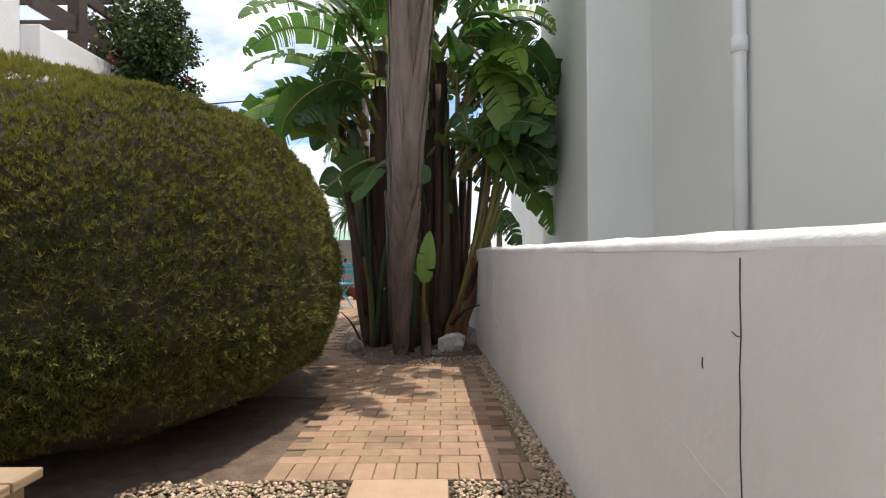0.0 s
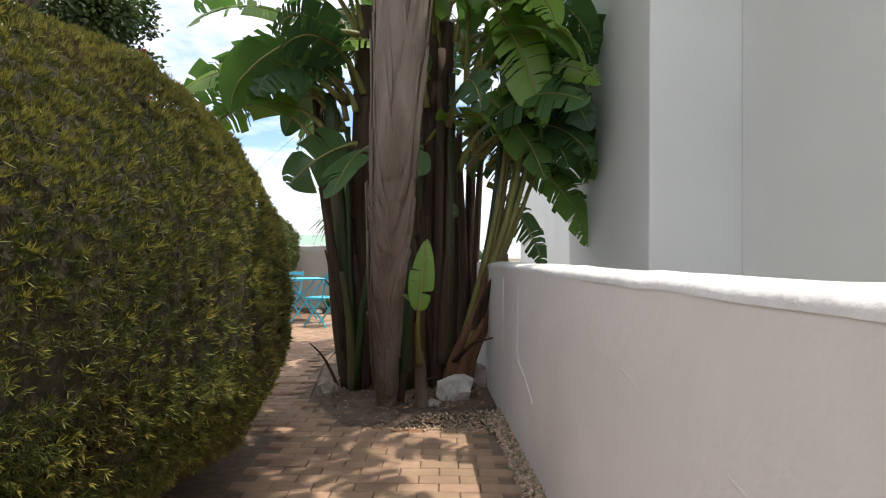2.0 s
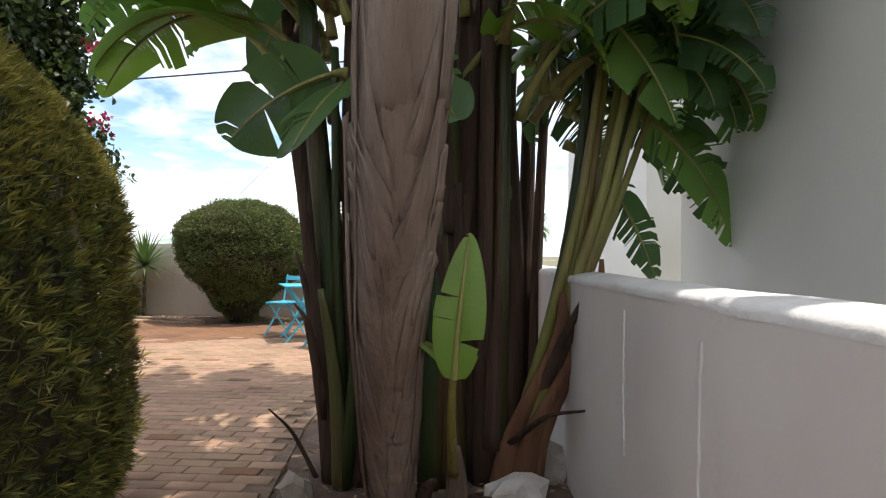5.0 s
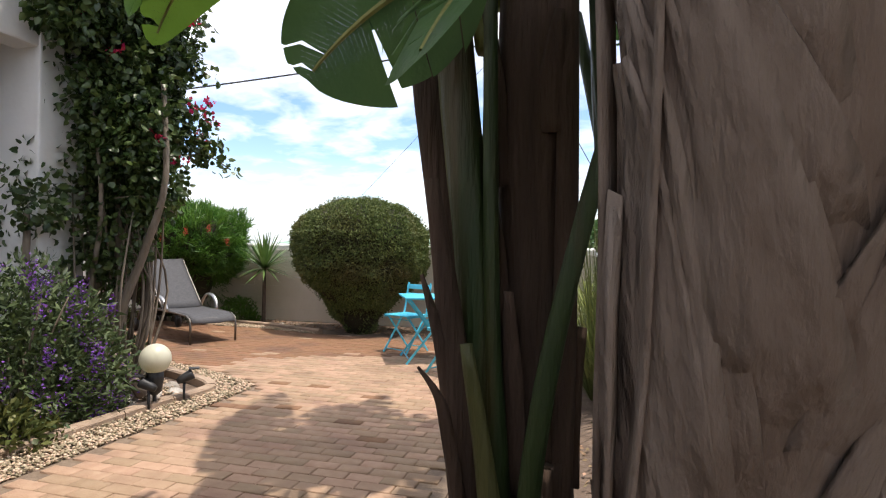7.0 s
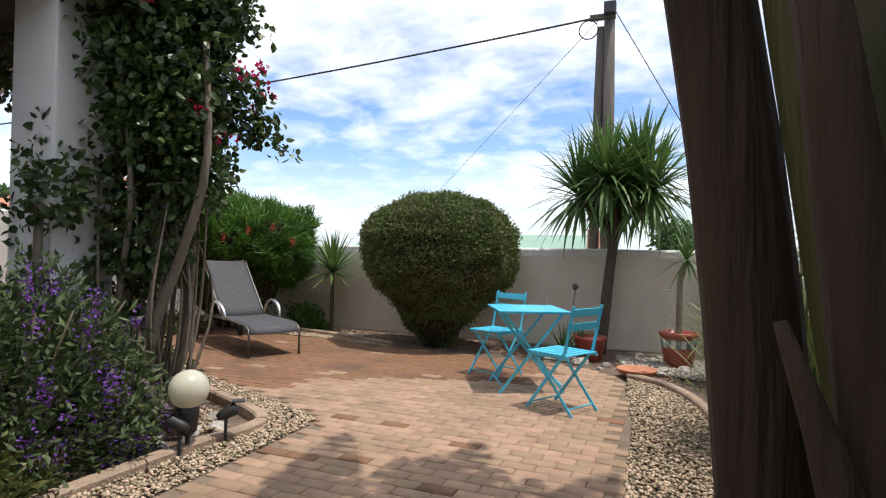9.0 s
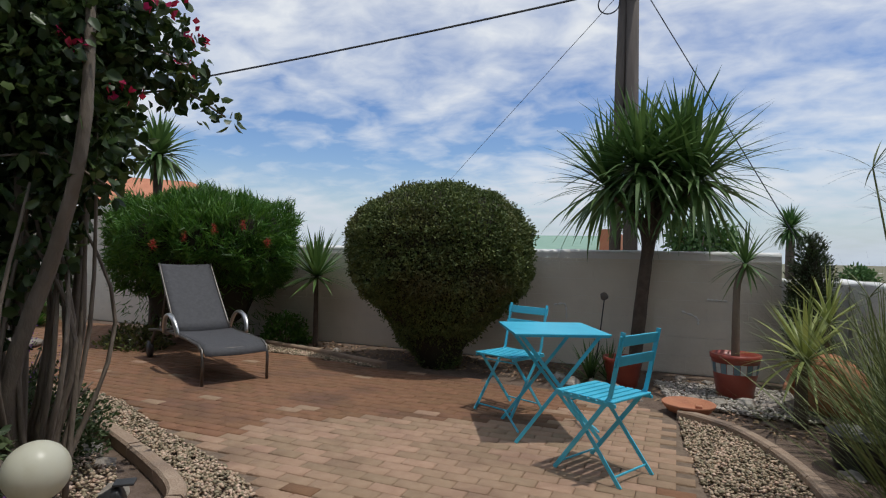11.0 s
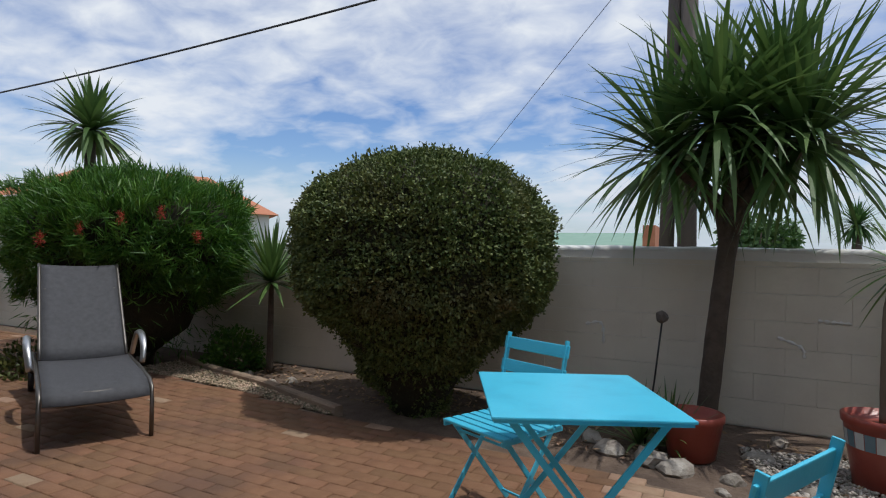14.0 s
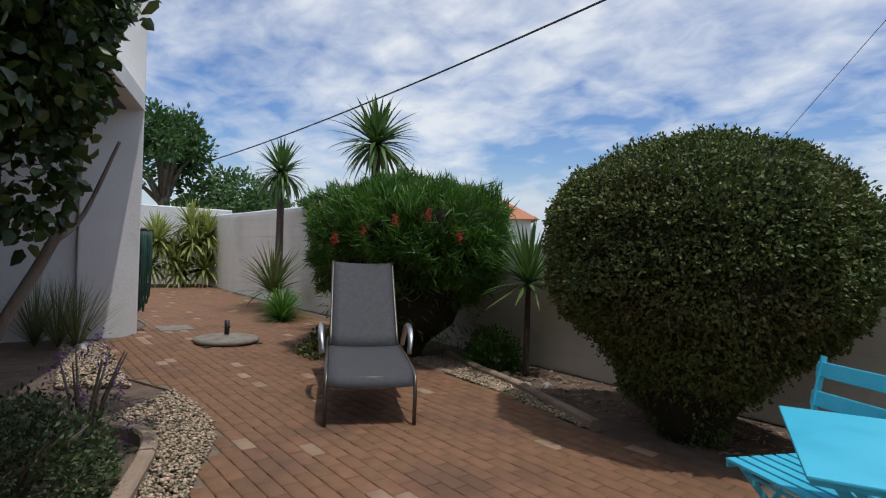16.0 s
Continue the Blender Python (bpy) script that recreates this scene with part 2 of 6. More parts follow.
CONCRETE = material("grey_concrete", (0.22, 0.19, 0.16), (0.3, 0.265, 0.225), 12, 0.9, 0.5, 60, c3=(0.15, 0.125, 0.1), patch=5)
GRIT = material("white_shell_grit", (0.5, 0.46, 0.41), (0.3, 0.26, 0.22), 25, 0.85, 0.2, 120, vary=0.4, island=True)
ROOF_RED = material("orange_roof_tile", (0.45, 0.17, 0.09), (0.52, 0.22, 0.12), 3, 0.85, 0.3, 12)
ROOF_GREEN = material("pale_green_roof", (0.2, 0.33, 0.24), (0.24, 0.37, 0.28), 2, 0.6, 0.1, 6)
FAR_GREY = material("distant_render", (0.5, 0.48, 0.45), (0.42, 0.4, 0.38), 1.0, 0.9, 0)
WINDOW = material("dark_window_glass", (0.03, 0.035, 0.04), (0.04, 0.045, 0.05), 3, 0.12, 0)
WHITE_ROCK = material("white_quartz", (0.72, 0.7, 0.66), (0.55, 0.52, 0.47), 8, 0.8, 0.9, 22, c3=(0.42, 0.37, 0.31), patch=7)
LITTER = material("dry_leaf_litter", (0.26, 0.16, 0.09), (0.34, 0.24, 0.15), 12, 0.9, 0, vary=0.4, island=True)


# ---- building helpers ----
def thing(name, loc=(0, 0, 0), label="", category="", group="", kind="", rz=0.0):
    ob = new(name)
    ob.matrix_basis = pose(*loc, 0, 0, rz)
    ob.empty_display_size = 0.05
    return tagged(ob, label, category, group, kind)


def obj(name, verts, faces, mat, parent=None, label="", smooth=False):
    me = bpy.data.meshes.new(name)
    me.from_pydata([tuple(v) for v in verts], [], [tuple(f) for f in faces])
    me.materials.append(mat)
    if smooth:
        me.polygons.foreach_set("use_smooth", [True] * len(me.polygons))
    me.update()
    ob = new(name, me)
    if parent:
        ob.parent = parent
    return tagged(ob, label)


def part(name, bm, mat, parent=None, label="", smooth=False):
    me = bpy.data.meshes.new(name)
    bm.to_mesh(me)
    bm.free()
    me.materials.append(mat)
    if smooth:
        me.polygons.foreach_set("use_smooth", [True] * len(me.polygons))
    ob = new(name, me)
    if parent:
        ob.parent = parent
    return tagged(ob, label)


def box(bm, lo, hi, bevel=0.0, m=None):
    c = [(a + b) / 2 for a, b in zip(lo, hi)]
    s = [abs(b - a) for a, b in zip(lo, hi)]
    mat = Matrix.Translation(c) @ Matrix.Diagonal((*s, 1))
    r = bmesh.ops.create_cube(bm, size=1, matrix=(m @ mat) if m else mat)
    if bevel:
        es = {e for v in r["verts"] for e in v.link_edges}
        bmesh.ops.bevel(bm, geom=list(es), offset=bevel, segments=2, affect="EDGES", profile=0.6)
    return bm


def boxed(lo, hi, bevel=0.0, m=None):
    return box(bmesh.new(), lo, hi, bevel, m)


def tube(path, radii, seg=8, cap=True, flat=1.0):
    """Verts and faces of a tube along a path of points."""
    V, Fs = [], []
    pts = [Vector(p) for p in path]
    if isinstance(radii, (int, float)):
        radii = [radii] * len(pts)
    up = Vector((0.13, 0.31, 0.94)).normalized()
    for i, p in enumerate(pts):
        d = (pts[min(i + 1, len(pts) - 1)] - pts[max(i - 1, 0)]).normalized()
        a = d.cross(up)
        if a.length < 0.1:
            a = d.cross(Vector((1, 0, 0)))
        a.normalize()
        b = d.cross(a)
        for k in range(seg):
            g = 2 * math.pi * k / seg
            V.append(p + (a * math.cos(g) + b * math.sin(g) * flat) * radii[i])
    for i in range(len(pts) - 1):
        for k in range(seg):
            k2 = (k + 1) % seg
            Fs.append((i * seg + k, i * seg + k2, (i + 1) * seg + k2, (i + 1) * seg + k))
    if cap:
        Fs.append(tuple(range(seg))[::-1])
        Fs.append(tuple((len(pts) - 1) * seg + k for k in range(seg)))
    return V, Fs


def tube_part(name, path, radii, mat, parent=None, label="", seg=8, smooth=True):
    return obj(name, *tube(path, radii, seg), mat, parent, label, smooth)


def lathe(profile, seg=32, name="lathe", mat=None, parent=None, label=""):
    V, Fs = [], []
    for r, z in profile:
        for k in range(seg):
            g = 2 * math.pi * k / seg
            V.append((r * math.cos(g), r * math.sin(g), z))
    for i in range(len(profile) - 1):
        for k in range(seg):
            k2 = (k + 1) % seg
            Fs.append((i * seg + k, i * seg + k2, (i + 1) * seg + k2, (i + 1) * seg + k))
    Fs.append(tuple(range(seg))[::-1])
    Fs.append(tuple((len(profile) - 1) * seg + k for k in range(seg)))
    return obj(name, V, Fs, mat, parent, label, True)


def np_obj(name, V, quads, mat, parent=None, label=""):
    """A mesh from arrays: V (n,3), quads (m,4) or (m,3)."""
    me = bpy.data.meshes.new(name)
    k = quads.shape[1]
    me.vertices.add(len(V))
    me.vertices.foreach_set("co", np.ascontiguousarray(V, dtype=np.float32).ravel())
    me.loops.add(quads.size)
    me.loops.foreach_set("vertex_index", np.ascontiguousarray(quads, dtype=np.int32).ravel())
    me.polygons.add(len(quads))
    me.polygons.foreach_set("loop_start", np.arange(0, quads.size, k, dtype=np.int32))
    me.materials.append(mat)
    me.update(calc_edges=True)
    me.validate()
    ob = new(name, me)
    if parent:
        ob.parent = parent
    return tagged(ob, label)


def unit(a):
    return a / np.maximum(np.linalg.norm(a, axis=-1, keepdims=True), 1e-9)


def leaf_cloud(name, P, D, length, width, mat, parent=None, label="", rng=None, fold=0.25, roll=1.0, ovate=False):
    """Small leaves at points P pointing along D: each two quads folded along the midrib."""
    rng = rng or np.random.default_rng(1)
    n = len(P)
    D = unit(D)
    S = unit(np.cross(D, rng.normal(size=(n, 3)) * roll + np.array([0, 0, 1.0]) * (1 - roll) + 1e-3))
    N = np.cross(S, D)
    L = length * rng.uniform(0.65, 1.25, (n, 1))
    W = width * rng.uniform(0.7, 1.2, (n, 1)) * 0.5
    mid, tip = P + D * L * 0.5, P + D * L
    if ovate:
        q, m = P + D * L * 0.25 - N * L * 0.03, P + D * L * 0.66 - N * L * 0.02
        tip = tip - N * L * 0.12
        up = N * W * fold
        V = np.stack([P, q + S * W + up, m + S * W * 0.8 + up, tip, m - S * W * 0.8 + up, q - S * W + up], 1).reshape(-1, 3)
        i = np.arange(n)[:, None] * 6
        T = np.concatenate([i + np.array([t]) for t in ((0, 1, 2), (0, 2, 3), (0, 3, 4), (0, 4, 5))], 1).reshape(-1, 3)
        return np_obj(name, V, T, mat, parent, label)
    a = mid + S * W + N * W * fold
    b = mid - S * W + N * W * fold
    V = np.stack([P, a, tip, b], 1).reshape(-1, 3)
    i = np.arange(n)[:, None] * 4
    T = np.concatenate([i + np.array([[0, 1, 2]]), i + np.array([[0, 2, 3]])], 1).reshape(-1, 3)
    return np_obj(name, V, T, mat, parent, label)


def blades(name, base, rows, mat, parent=None, label=""):
    """Long drooping sword leaves: rows of (direction azimuth, elevation, length, width, droop)."""
    V, Q = [], []
    for az, el, L, W, droop in rows:
        h = np.array([math.cos(az), math.sin(az), 0.0])
        side = np.array([-math.sin(az), math.cos(az), 0.0])
        p, e, seg = np.array(base, float), el, 6
        st = len(V)
        for k in range(seg + 1):
            f = k / seg
            w = W * 0.5 * (min(1.0, 0.55 + 1.6 * f) if f < 0.35 else max(0.03, (1 - ((f - 0.35) / 0.65) ** 1.7)))
            V.append(p + side * w + np.array([0, 0, 0.25 * w]))
            V.append(p - side * w + np.array([0, 0, 0.25 * w]))
            p = p + (h * math.cos(e) + np.array([0, 0, math.sin(e)])) * (L / seg)
            e -= droop / seg
        for k in range(seg):
            Q.append((st + 2 * k, st + 2 * k + 1, st + 2 * k + 3, st + 2 * k + 2))
    return np_obj(name, np.array(V), np.array(Q), mat, parent, label)


def rock(name, loc, size, seed, mat=None, label="pale weathered garden rock half sunk in soil", group="garden rocks"):
    mat = mat or ROCK
    rng = random.Random(seed)
    bm = bmesh.new()
    bmesh.ops.create_icosphere(bm, subdivisions=2, radius=1)
    off = Vector((rng.uniform(0, 50), rng.uniform(0, 50), seed))
    for v in bm.verts:
        d = 1 + 0.45 * noise.noise(v.co * 1.3 + off) + 0.2 * noise.noise(v.co * 3.1 + off)
        v.co = Vector((v.co.x * size[0] * d, v.co.y * size[1] * d, v.co.z * size[2] * d))
    ob = part(name, bm, mat)
    ob.matrix_basis = pose(loc[0], loc[1], loc[2] + size[2] * 0.45, 0, 0, rng.uniform(0, 360))
    return tagged(ob, label, "rock", group)


def curve_pts(ctrl, n=40):
    """Catmull-Rom through control points (2D or 3D)."""
    P = [np.array(p, float) for p in ctrl]
    P = [2 * P[0] - P[1]] + P + [2 * P[-1] - P[-2]]
    out = []
    m = len(P) - 3
    for j in range(n):
        f = j / (n - 1) * m
        i = min(int(f), m - 1)
        t = f - i
        a, b, c, d = P[i:i + 4]
        out.append(0.5 * (2 * b + (c - a) * t + (2 * a - 5 * b + 4 * c - d) * t * t + (3 * b - a - 3 * c + d) * t ** 3))
    return out


def inside(poly, x, y):
    r, j = False, len(poly) - 1
    for i in range(len(poly)):
        (xi, yi), (xj, yj) = poly[i], poly[j]
        if (yi > y) != (yj > y) and x < (xj - xi) * (y - yi) / (yj - yi) + xi:
            r = not r
        j = i
    return r


def flat_poly(name, poly, z, mat, thick=0.05):
    area = sum(a[0] * b[1] - b[0] * a[1] for a, b in zip(poly, list(poly[1:]) + [poly[0]]))
    pl = list(poly) if area > 0 else list(poly)[::-1]
    n = len(pl)
    V = [(p[0], p[1], z) for p in pl] + [(p[0], p[1], z - thick) for p in pl]
    Fs = [tuple(range(n)), tuple(range(2 * n - 1, n - 1, -1))]
    Fs += [(i, n + i, n + (i + 1) % n, (i + 1) % n) for i in range(n)]
    return obj(name, V, Fs, mat)

# ---- ground ----
KERB_LEFT = [(-3.9, 5.6), (-3.8, 6.6), (-3.75, 7.5), (-3.72, 8.3), (-3.66, 8.75), (-3.75, 8.98), (-4.2, 9.22), (-4.95, 9.52), (-5.6, 9.74), (-5.95, 9.66), (-6.1, 9.4)]
GRAVEL_LEFT = [(-3.45, 5.6), (-3.43, 6.6), (-3.4, 7.5), (-3.38, 8.3), (-3.4, 8.9), (-3.47, 9.2), (-4.1, 9.5), (-4.9, 9.8), (-5.65, 10.13), (-6.3, 10.2), (-6.9, 10.15)]
KERB_RIGHT = [(-1.47, 11.72), (-1.3, 11.62), (-1.09, 11.41), (-0.92, 11.05), (-0.8, 10.6), (-0.74, 10.0), (-0.72, 9.2), (-0.72, 8.4)]
BACK_EDGE = [(-9.0, 13.2), (-7.6, 12.75), (-6.9, 12.5), (-6.1, 12.48), (-5.2, 12.38), (-4.3, 12.22), (-3.4, 12.2), (-2.6, 12.12), (-2.05, 12.08), (-1.6, 11.85), (-1.47, 11.5)]
KERB_BACK = [(-7.05, 13.1), (-6.75, 13.0), (-6.2, 12.85), (-5.6, 12.72), (-5.0, 12.52), (-4.4, 12.32)]

ground = flat_poly("ground", [(-700, -400), (700, -400), (700, 1200), (-700, 1200)], -0.07, FIELD, 0.5)
tagged(ground, "dry sandy ground reaching to the horizon", "ground", kind="structure")
bed = flat_poly("garden_bed", [(-21, 1.0), (0.5, 1.0), (0.5, 15.2), (-0.4, 13.7), (-21, 13.7)], -0.03, SOIL, 0.035)
tagged(bed, "dark brown garden soil under the plants", "soil", kind="structure")

PAVED = ([(-0.79, 2.53), (0.46, 2.53), (0.36, 5.08), (-0.6, 5.12), (-1.02, 5.9), (-1.2, 7.2), (-1.27, 8.6), (-1.33, 10.1), (-1.45, 11.1), (-1.47, 11.5)]
         + BACK_EDGE[::-1][1:] + [(-12.0, 13.3), (-15.5, 13.4), (-19.4, 14.0), (-19.6, 10.7), (-10.9, 10.7), (-10.0, 10.3), (-9.6, 9.9), (-7.6, 9.9)]
         + GRAVEL_LEFT[::-1] + [(-3.3, 5.2), (-2.0, 4.2), (-0.79, 4.0)])
paving = flat_poly("pavement", PAVED, -0.012, SAND, 0.03)
tagged(paving, "worn tan and red clay brick paving in running bond", "paving", kind="structure")


def gravel(name, poly, n, seed, label, size=0.013, mat=None):
    """A strip of loose pebbles: low irregular octahedra scattered over a polygon."""
    rng = np.random.default_rng(seed)
    xs, ys = [p[0] for p in poly], [p[1] for p in poly]
    P = []
    while len(P) < n:
        x, y = rng.uniform(min(xs), max(xs)), rng.uniform(min(ys), max(ys))
        if inside(poly, x, y):
            P.append((x, y))
    P = np.array(P)
    n = len(P)
    s = size * rng.uniform(0.6, 1.5, (n, 1, 1)) * rng.uniform(0.6, 1.3, (n, 6, 1))
    base = np.array([[1, 0, 0], [0, 1, 0], [-1, 0, 0], [0, -1, 0], [0, 0, 0.62], [0, 0, -0.5]])
    a = rng.uniform(0, 6.3, n)
    R = np.zeros((n, 3, 3))
    R[:, 0, 0], R[:, 0, 1], R[:, 1, 0], R[:, 1, 1], R[:, 2, 2] = np.cos(a), -np.sin(a), np.sin(a), np.cos(a), 1
    R[:, 2, 0], R[:, 2, 1] = rng.uniform(-0.4, 0.4, n), rng.uniform(-0.4, 0.4, n)
    V = np.einsum("nij,kj->nki", R, base) * s
    V[:, :, 0] += P[:, 0:1]
    V[:, :, 1] += P[:, 1:2]
    V[:, :, 2] += rng.uniform(-0.012, 0.008, (n, 1))
    F8 = np.array([[0, 1, 4], [1, 2, 4], [2, 3, 4], [3, 0, 4], [1, 0, 5], [2, 1, 5], [3, 2, 5], [0, 3, 5]])
    T = (np.arange(n)[:, None, None] * 6 + F8[None]).reshape(-1, 3)
    ob = np_obj(name, V.reshape(-1, 3), T, mat or GRAVEL)
    return tagged(ob, label, "gravel", kind="stuff")


def strip(a, b, n=30):
    return [tuple(p) for p in curve_pts(a, n)] + [tuple(p) for p in curve_pts(b, n)][::-1]


gravel("gravel", strip(KERB_LEFT, GRAVEL_LEFT), 11000, 11, "pale mixed river pebbles beside the planted bed")
gravel("gravel", [(-1.27, 8.2), (-1.33, 10.1), (-1.45, 11.1), (-1.47, 11.7)] + KERB_RIGHT[1:], 7000, 12, "brown and cream pebbles inside the curved kerb")
gravel("gravel", [(-1.6, 1.6), (-0.4, 1.6), (-0.4, 2.5), (-1.3, 2.5)], 4200, 13, "cream pebbles in front of the brick path")
gravel("gravel", [(0.06, 1.6), (0.59, 1.6), (0.555, 2.5), (0.06, 2.5)], 2400, 20, "cream pebbles between the slab and the wall")
gravel("gravel", [(0.455, 2.5), (0.56, 2.5), (0.45, 5.0), (0.43, 5.4), (0.3, 5.4), (0.345, 5.0), (0.43, 3.0)], 3000, 14, "narrow line of pebbles along the wall foot")
gravel("gravel", strip(KERB_BACK, [(-7.1, 12.6), (-6.7, 12.5), (-6.1, 12.49), (-5.5, 12.43), (-5.0, 12.35), (-4.5, 12.26)]), 4500, 15, "cream pebbles outside the kerb of the back bed")
gravel("gravel", [(-1.55, 12.2), (-0.95, 12.0), (-0.3, 12.0), (-0.1, 12.8), (-0.7, 13.1), (-1.7, 13.0)], 4800, 16, "white shell grit around the glazed pot", 0.016, GRIT)
gravel("gravel", [(-6.2, 9.1), (-4.2, 8.3), (-3.85, 8.7), (-4.3, 9.1), (-5.6, 9.55)], 2500, 17, "white pebbles scattered over the dark bed", 0.014)
gravel("gravel", [(-9.8, 9.6), (-7.4, 9.4), (-7.2, 9.9), (-9.5, 10.0)], 2000, 18, "pebbles at the foot of the house wall", 0.018)
gravel("gravel", [(-0.5, 5.05), (0.4, 5.0), (0.45, 5.6), (-0.1, 5.4)], 900, 19, "pebbles and crumbs at the edge of the plant bed", 0.01)


def litter(name, poly, n, seed, label):
    rng = np.random.default_rng(seed)
    xs, ys = [p[0] for p in poly], [p[1] for p in poly]
    P = []
    while len(P) < n:
        x, y = rng.uniform(min(xs), max(xs)), rng.uniform(min(ys), max(ys))
        if inside(poly, x, y):
            P.append((x, y, rng.uniform(-0.02, 0.0)))
    D = rng.normal(size=(n, 3)) * np.array([1, 1, 0.25])
    ob = leaf_cloud(name, np.array(P), D, 0.05, 0.02, LITTER, rng=rng, roll=0.3)
    return tagged(ob, label, "leaf litter", kind="stuff")


litter("leaf_litter", [(-1.0, 5.2), (0.45, 5.2), (0.45, 8.5), (-1.0, 8.5)], 900, 21, "dry brown leaf scraps on the shaded soil")
litter("leaf_litter", [(-6.9, 12.9), (-2.0, 12.4), (-1.8, 13.5), (-6.9, 13.5)], 1500, 22, "dry brown leaves under the clipped shrub")
litter("leaf_litter", [(-1.7, 12.2), (0.3, 10.5), (0.3, 13.3), (-1.7, 13.3)], 900, 23, "dry leaves among the rocks")


def kerb(ctrl, name="kerb", label="low curved concrete garden kerb", w=0.09, h=0.05, piece=0.45):
    pts = curve_pts([(*p, 0) for p in ctrl], 90)
    ob = thing(name, (0, 0, 0), label, "kerb", kind="structure")
    seglen, run = [], [pts[0]]
    acc = 0
    for a, b in zip(pts, pts[1:]):
        acc += np.linalg.norm(b - a)
        run.append(b)
        if acc > piece:
            seglen.append(run)
            run, acc = [b], 0
    if len(run) > 2:
        seglen.append(run)
    for j, r in enumerate(seglen):
        V, Fs = [], []
        L = np.linalg.norm(r[-1] - r[0])
        for i, p in enumerate(r):
            d = unit(r[min(i + 1, len(r) - 1)] - r[max(i - 1, 0)])
            s = np.array([-d[1], d[0], 0]) * w * 0.5
            if i == 0:
                p = p + d * 0.004
            if i == len(r) - 1:
                p = p - d * 0.004
            hh = h + 0.006 * math.sin(j * 3.1)
            for q, z in ((-1, -0.04), (-1, hh - 0.014), (-0.7, hh), (0.7, hh), (1, hh - 0.014), (1, -0.04)):
                V.append(p + s * q + np.array([0, 0, z]))
        for i in range(len(r) - 1):
            for k in range(5):
                Fs.append((i * 6 + k, i * 6 + k + 1, (i + 1) * 6 + k + 1, (i + 1) * 6 + k))
        Fs.append(tuple(range(6)))
        Fs.append(tuple((len(r) - 1) * 6 + k for k in range(6))[::-1])
        obj("kerb_piece", V, Fs, KERB, ob)
    return ob


kerb(KERB_LEFT)
kerb(KERB_RIGHT, w=0.08)
kerb(KERB_BACK, w=0.08)

slab = part("stepping_slab", boxed((-0.38, 1.5, -0.04), (0.04, 2.51, 0.012), 0.012), SLAB)
tagged(slab, "square sandstone stepping slab set in pebbles", "paving slab")

# ---- walls ----
WX, WTOP = 0.49, 1.022


def wall_with_cap(name, x0, y0, x1, y1, h, label, cap_over=0.002, mat=None, wavy=0.01):
    """A garden wall along x or y with a rounded, hand-floated cap."""
    mat = mat or PLASTER
    ob = thing(name, (0, 0, 0), label, "wall", kind="structure")
    part("wall_body", boxed((x0, y0, -0.07), (x1, y1, h - 0.006)), mat, ob)
    along_x = abs(x1 - x0) > abs(y1 - y0)
    L = abs(x1 - x0) if along_x else abs(y1 - y0)
    n = max(6, int(L / 0.15))
    V, Fs = [], []
    prof = [(-0.5, -0.014), (-0.495, 0.0), (-0.46, 0.012), (-0.36, 0.022), (-0.1, 0.03), (0.2, 0.03), (0.38, 0.022), (0.46, 0.012), (0.495, 0.0), (0.5, -0.014)]
    w = (abs(y1 - y0) if along_x else abs(x1 - x0)) + 2 * cap_over
    for i in range(n + 1):
        f = i / n
        for u, z in prof:
            jig = wavy * noise.noise(Vector((f * L * 1.7, u * 2.0, h))) + 0.5 * wavy * noise.noise(Vector((f * L * 6, u * 3.0, 3)))
            if along_x:
                V.append((x0 + (x1 - x0) * f, (y0 + y1) / 2 + u * w + jig * 0.5, h + z + jig))
            else:
                V.append(((x0 + x1) / 2 + u * w + jig * 0.5, y0 + (y1 - y0) * f, h + z + jig))
    k = len(prof)
    for i in range(n):
        for j in range(k - 1):
            Fs.append((i * k + j, (i + 1) * k + j, (i + 1) * k + j + 1, i * k + j + 1))
    Fs.append(tuple(range(k)))
    Fs.append(tuple(n * k + j for j in range(k))[::-1])
    o = obj("wall_cap", V, Fs, CAP, ob, "rounded white painted cap", True)
    bm = bmesh.new()
    bm.from_mesh(o.data)
    bmesh.ops.recalc_face_normals(bm, faces=bm.faces)
    bm.to_mesh(o.data)
    bm.free()
    return ob


def crack_line(parent, pts, w, axis, mat=None, name="crack", depth=0.003):
    """A thin raised or dark line on a wall face (axis x or y is the normal)."""
    V, Fs = [], []
    for i, p in enumerate(pts):
        p = np.array(p, float)
        a = np.array(pts[max(i - 1, 0)], float)
        b = np.array(pts[min(i + 1, len(pts) - 1)], float)
        d = unit(b - a)
        nrm = np.array([-1.0, 0, 0]) if axis == "x" else np.array([0, -1.0, 0])
        s = np.cross(d, nrm) * w * (0.5 + 0.35 * math.sin(i * 2.3))
        V += [p - s, p - s * 0.3 + nrm * depth, p + s * 0.3 + nrm * depth, p + s]
    for i in range(len(pts) - 1):
        for k in range(3):
            Fs.append((i * 4 + k, i * 4 + k + 1, (i + 1) * 4 + k + 1, (i + 1) * 4 + k))
    return obj(name, V, Fs, mat or CRACK, parent)


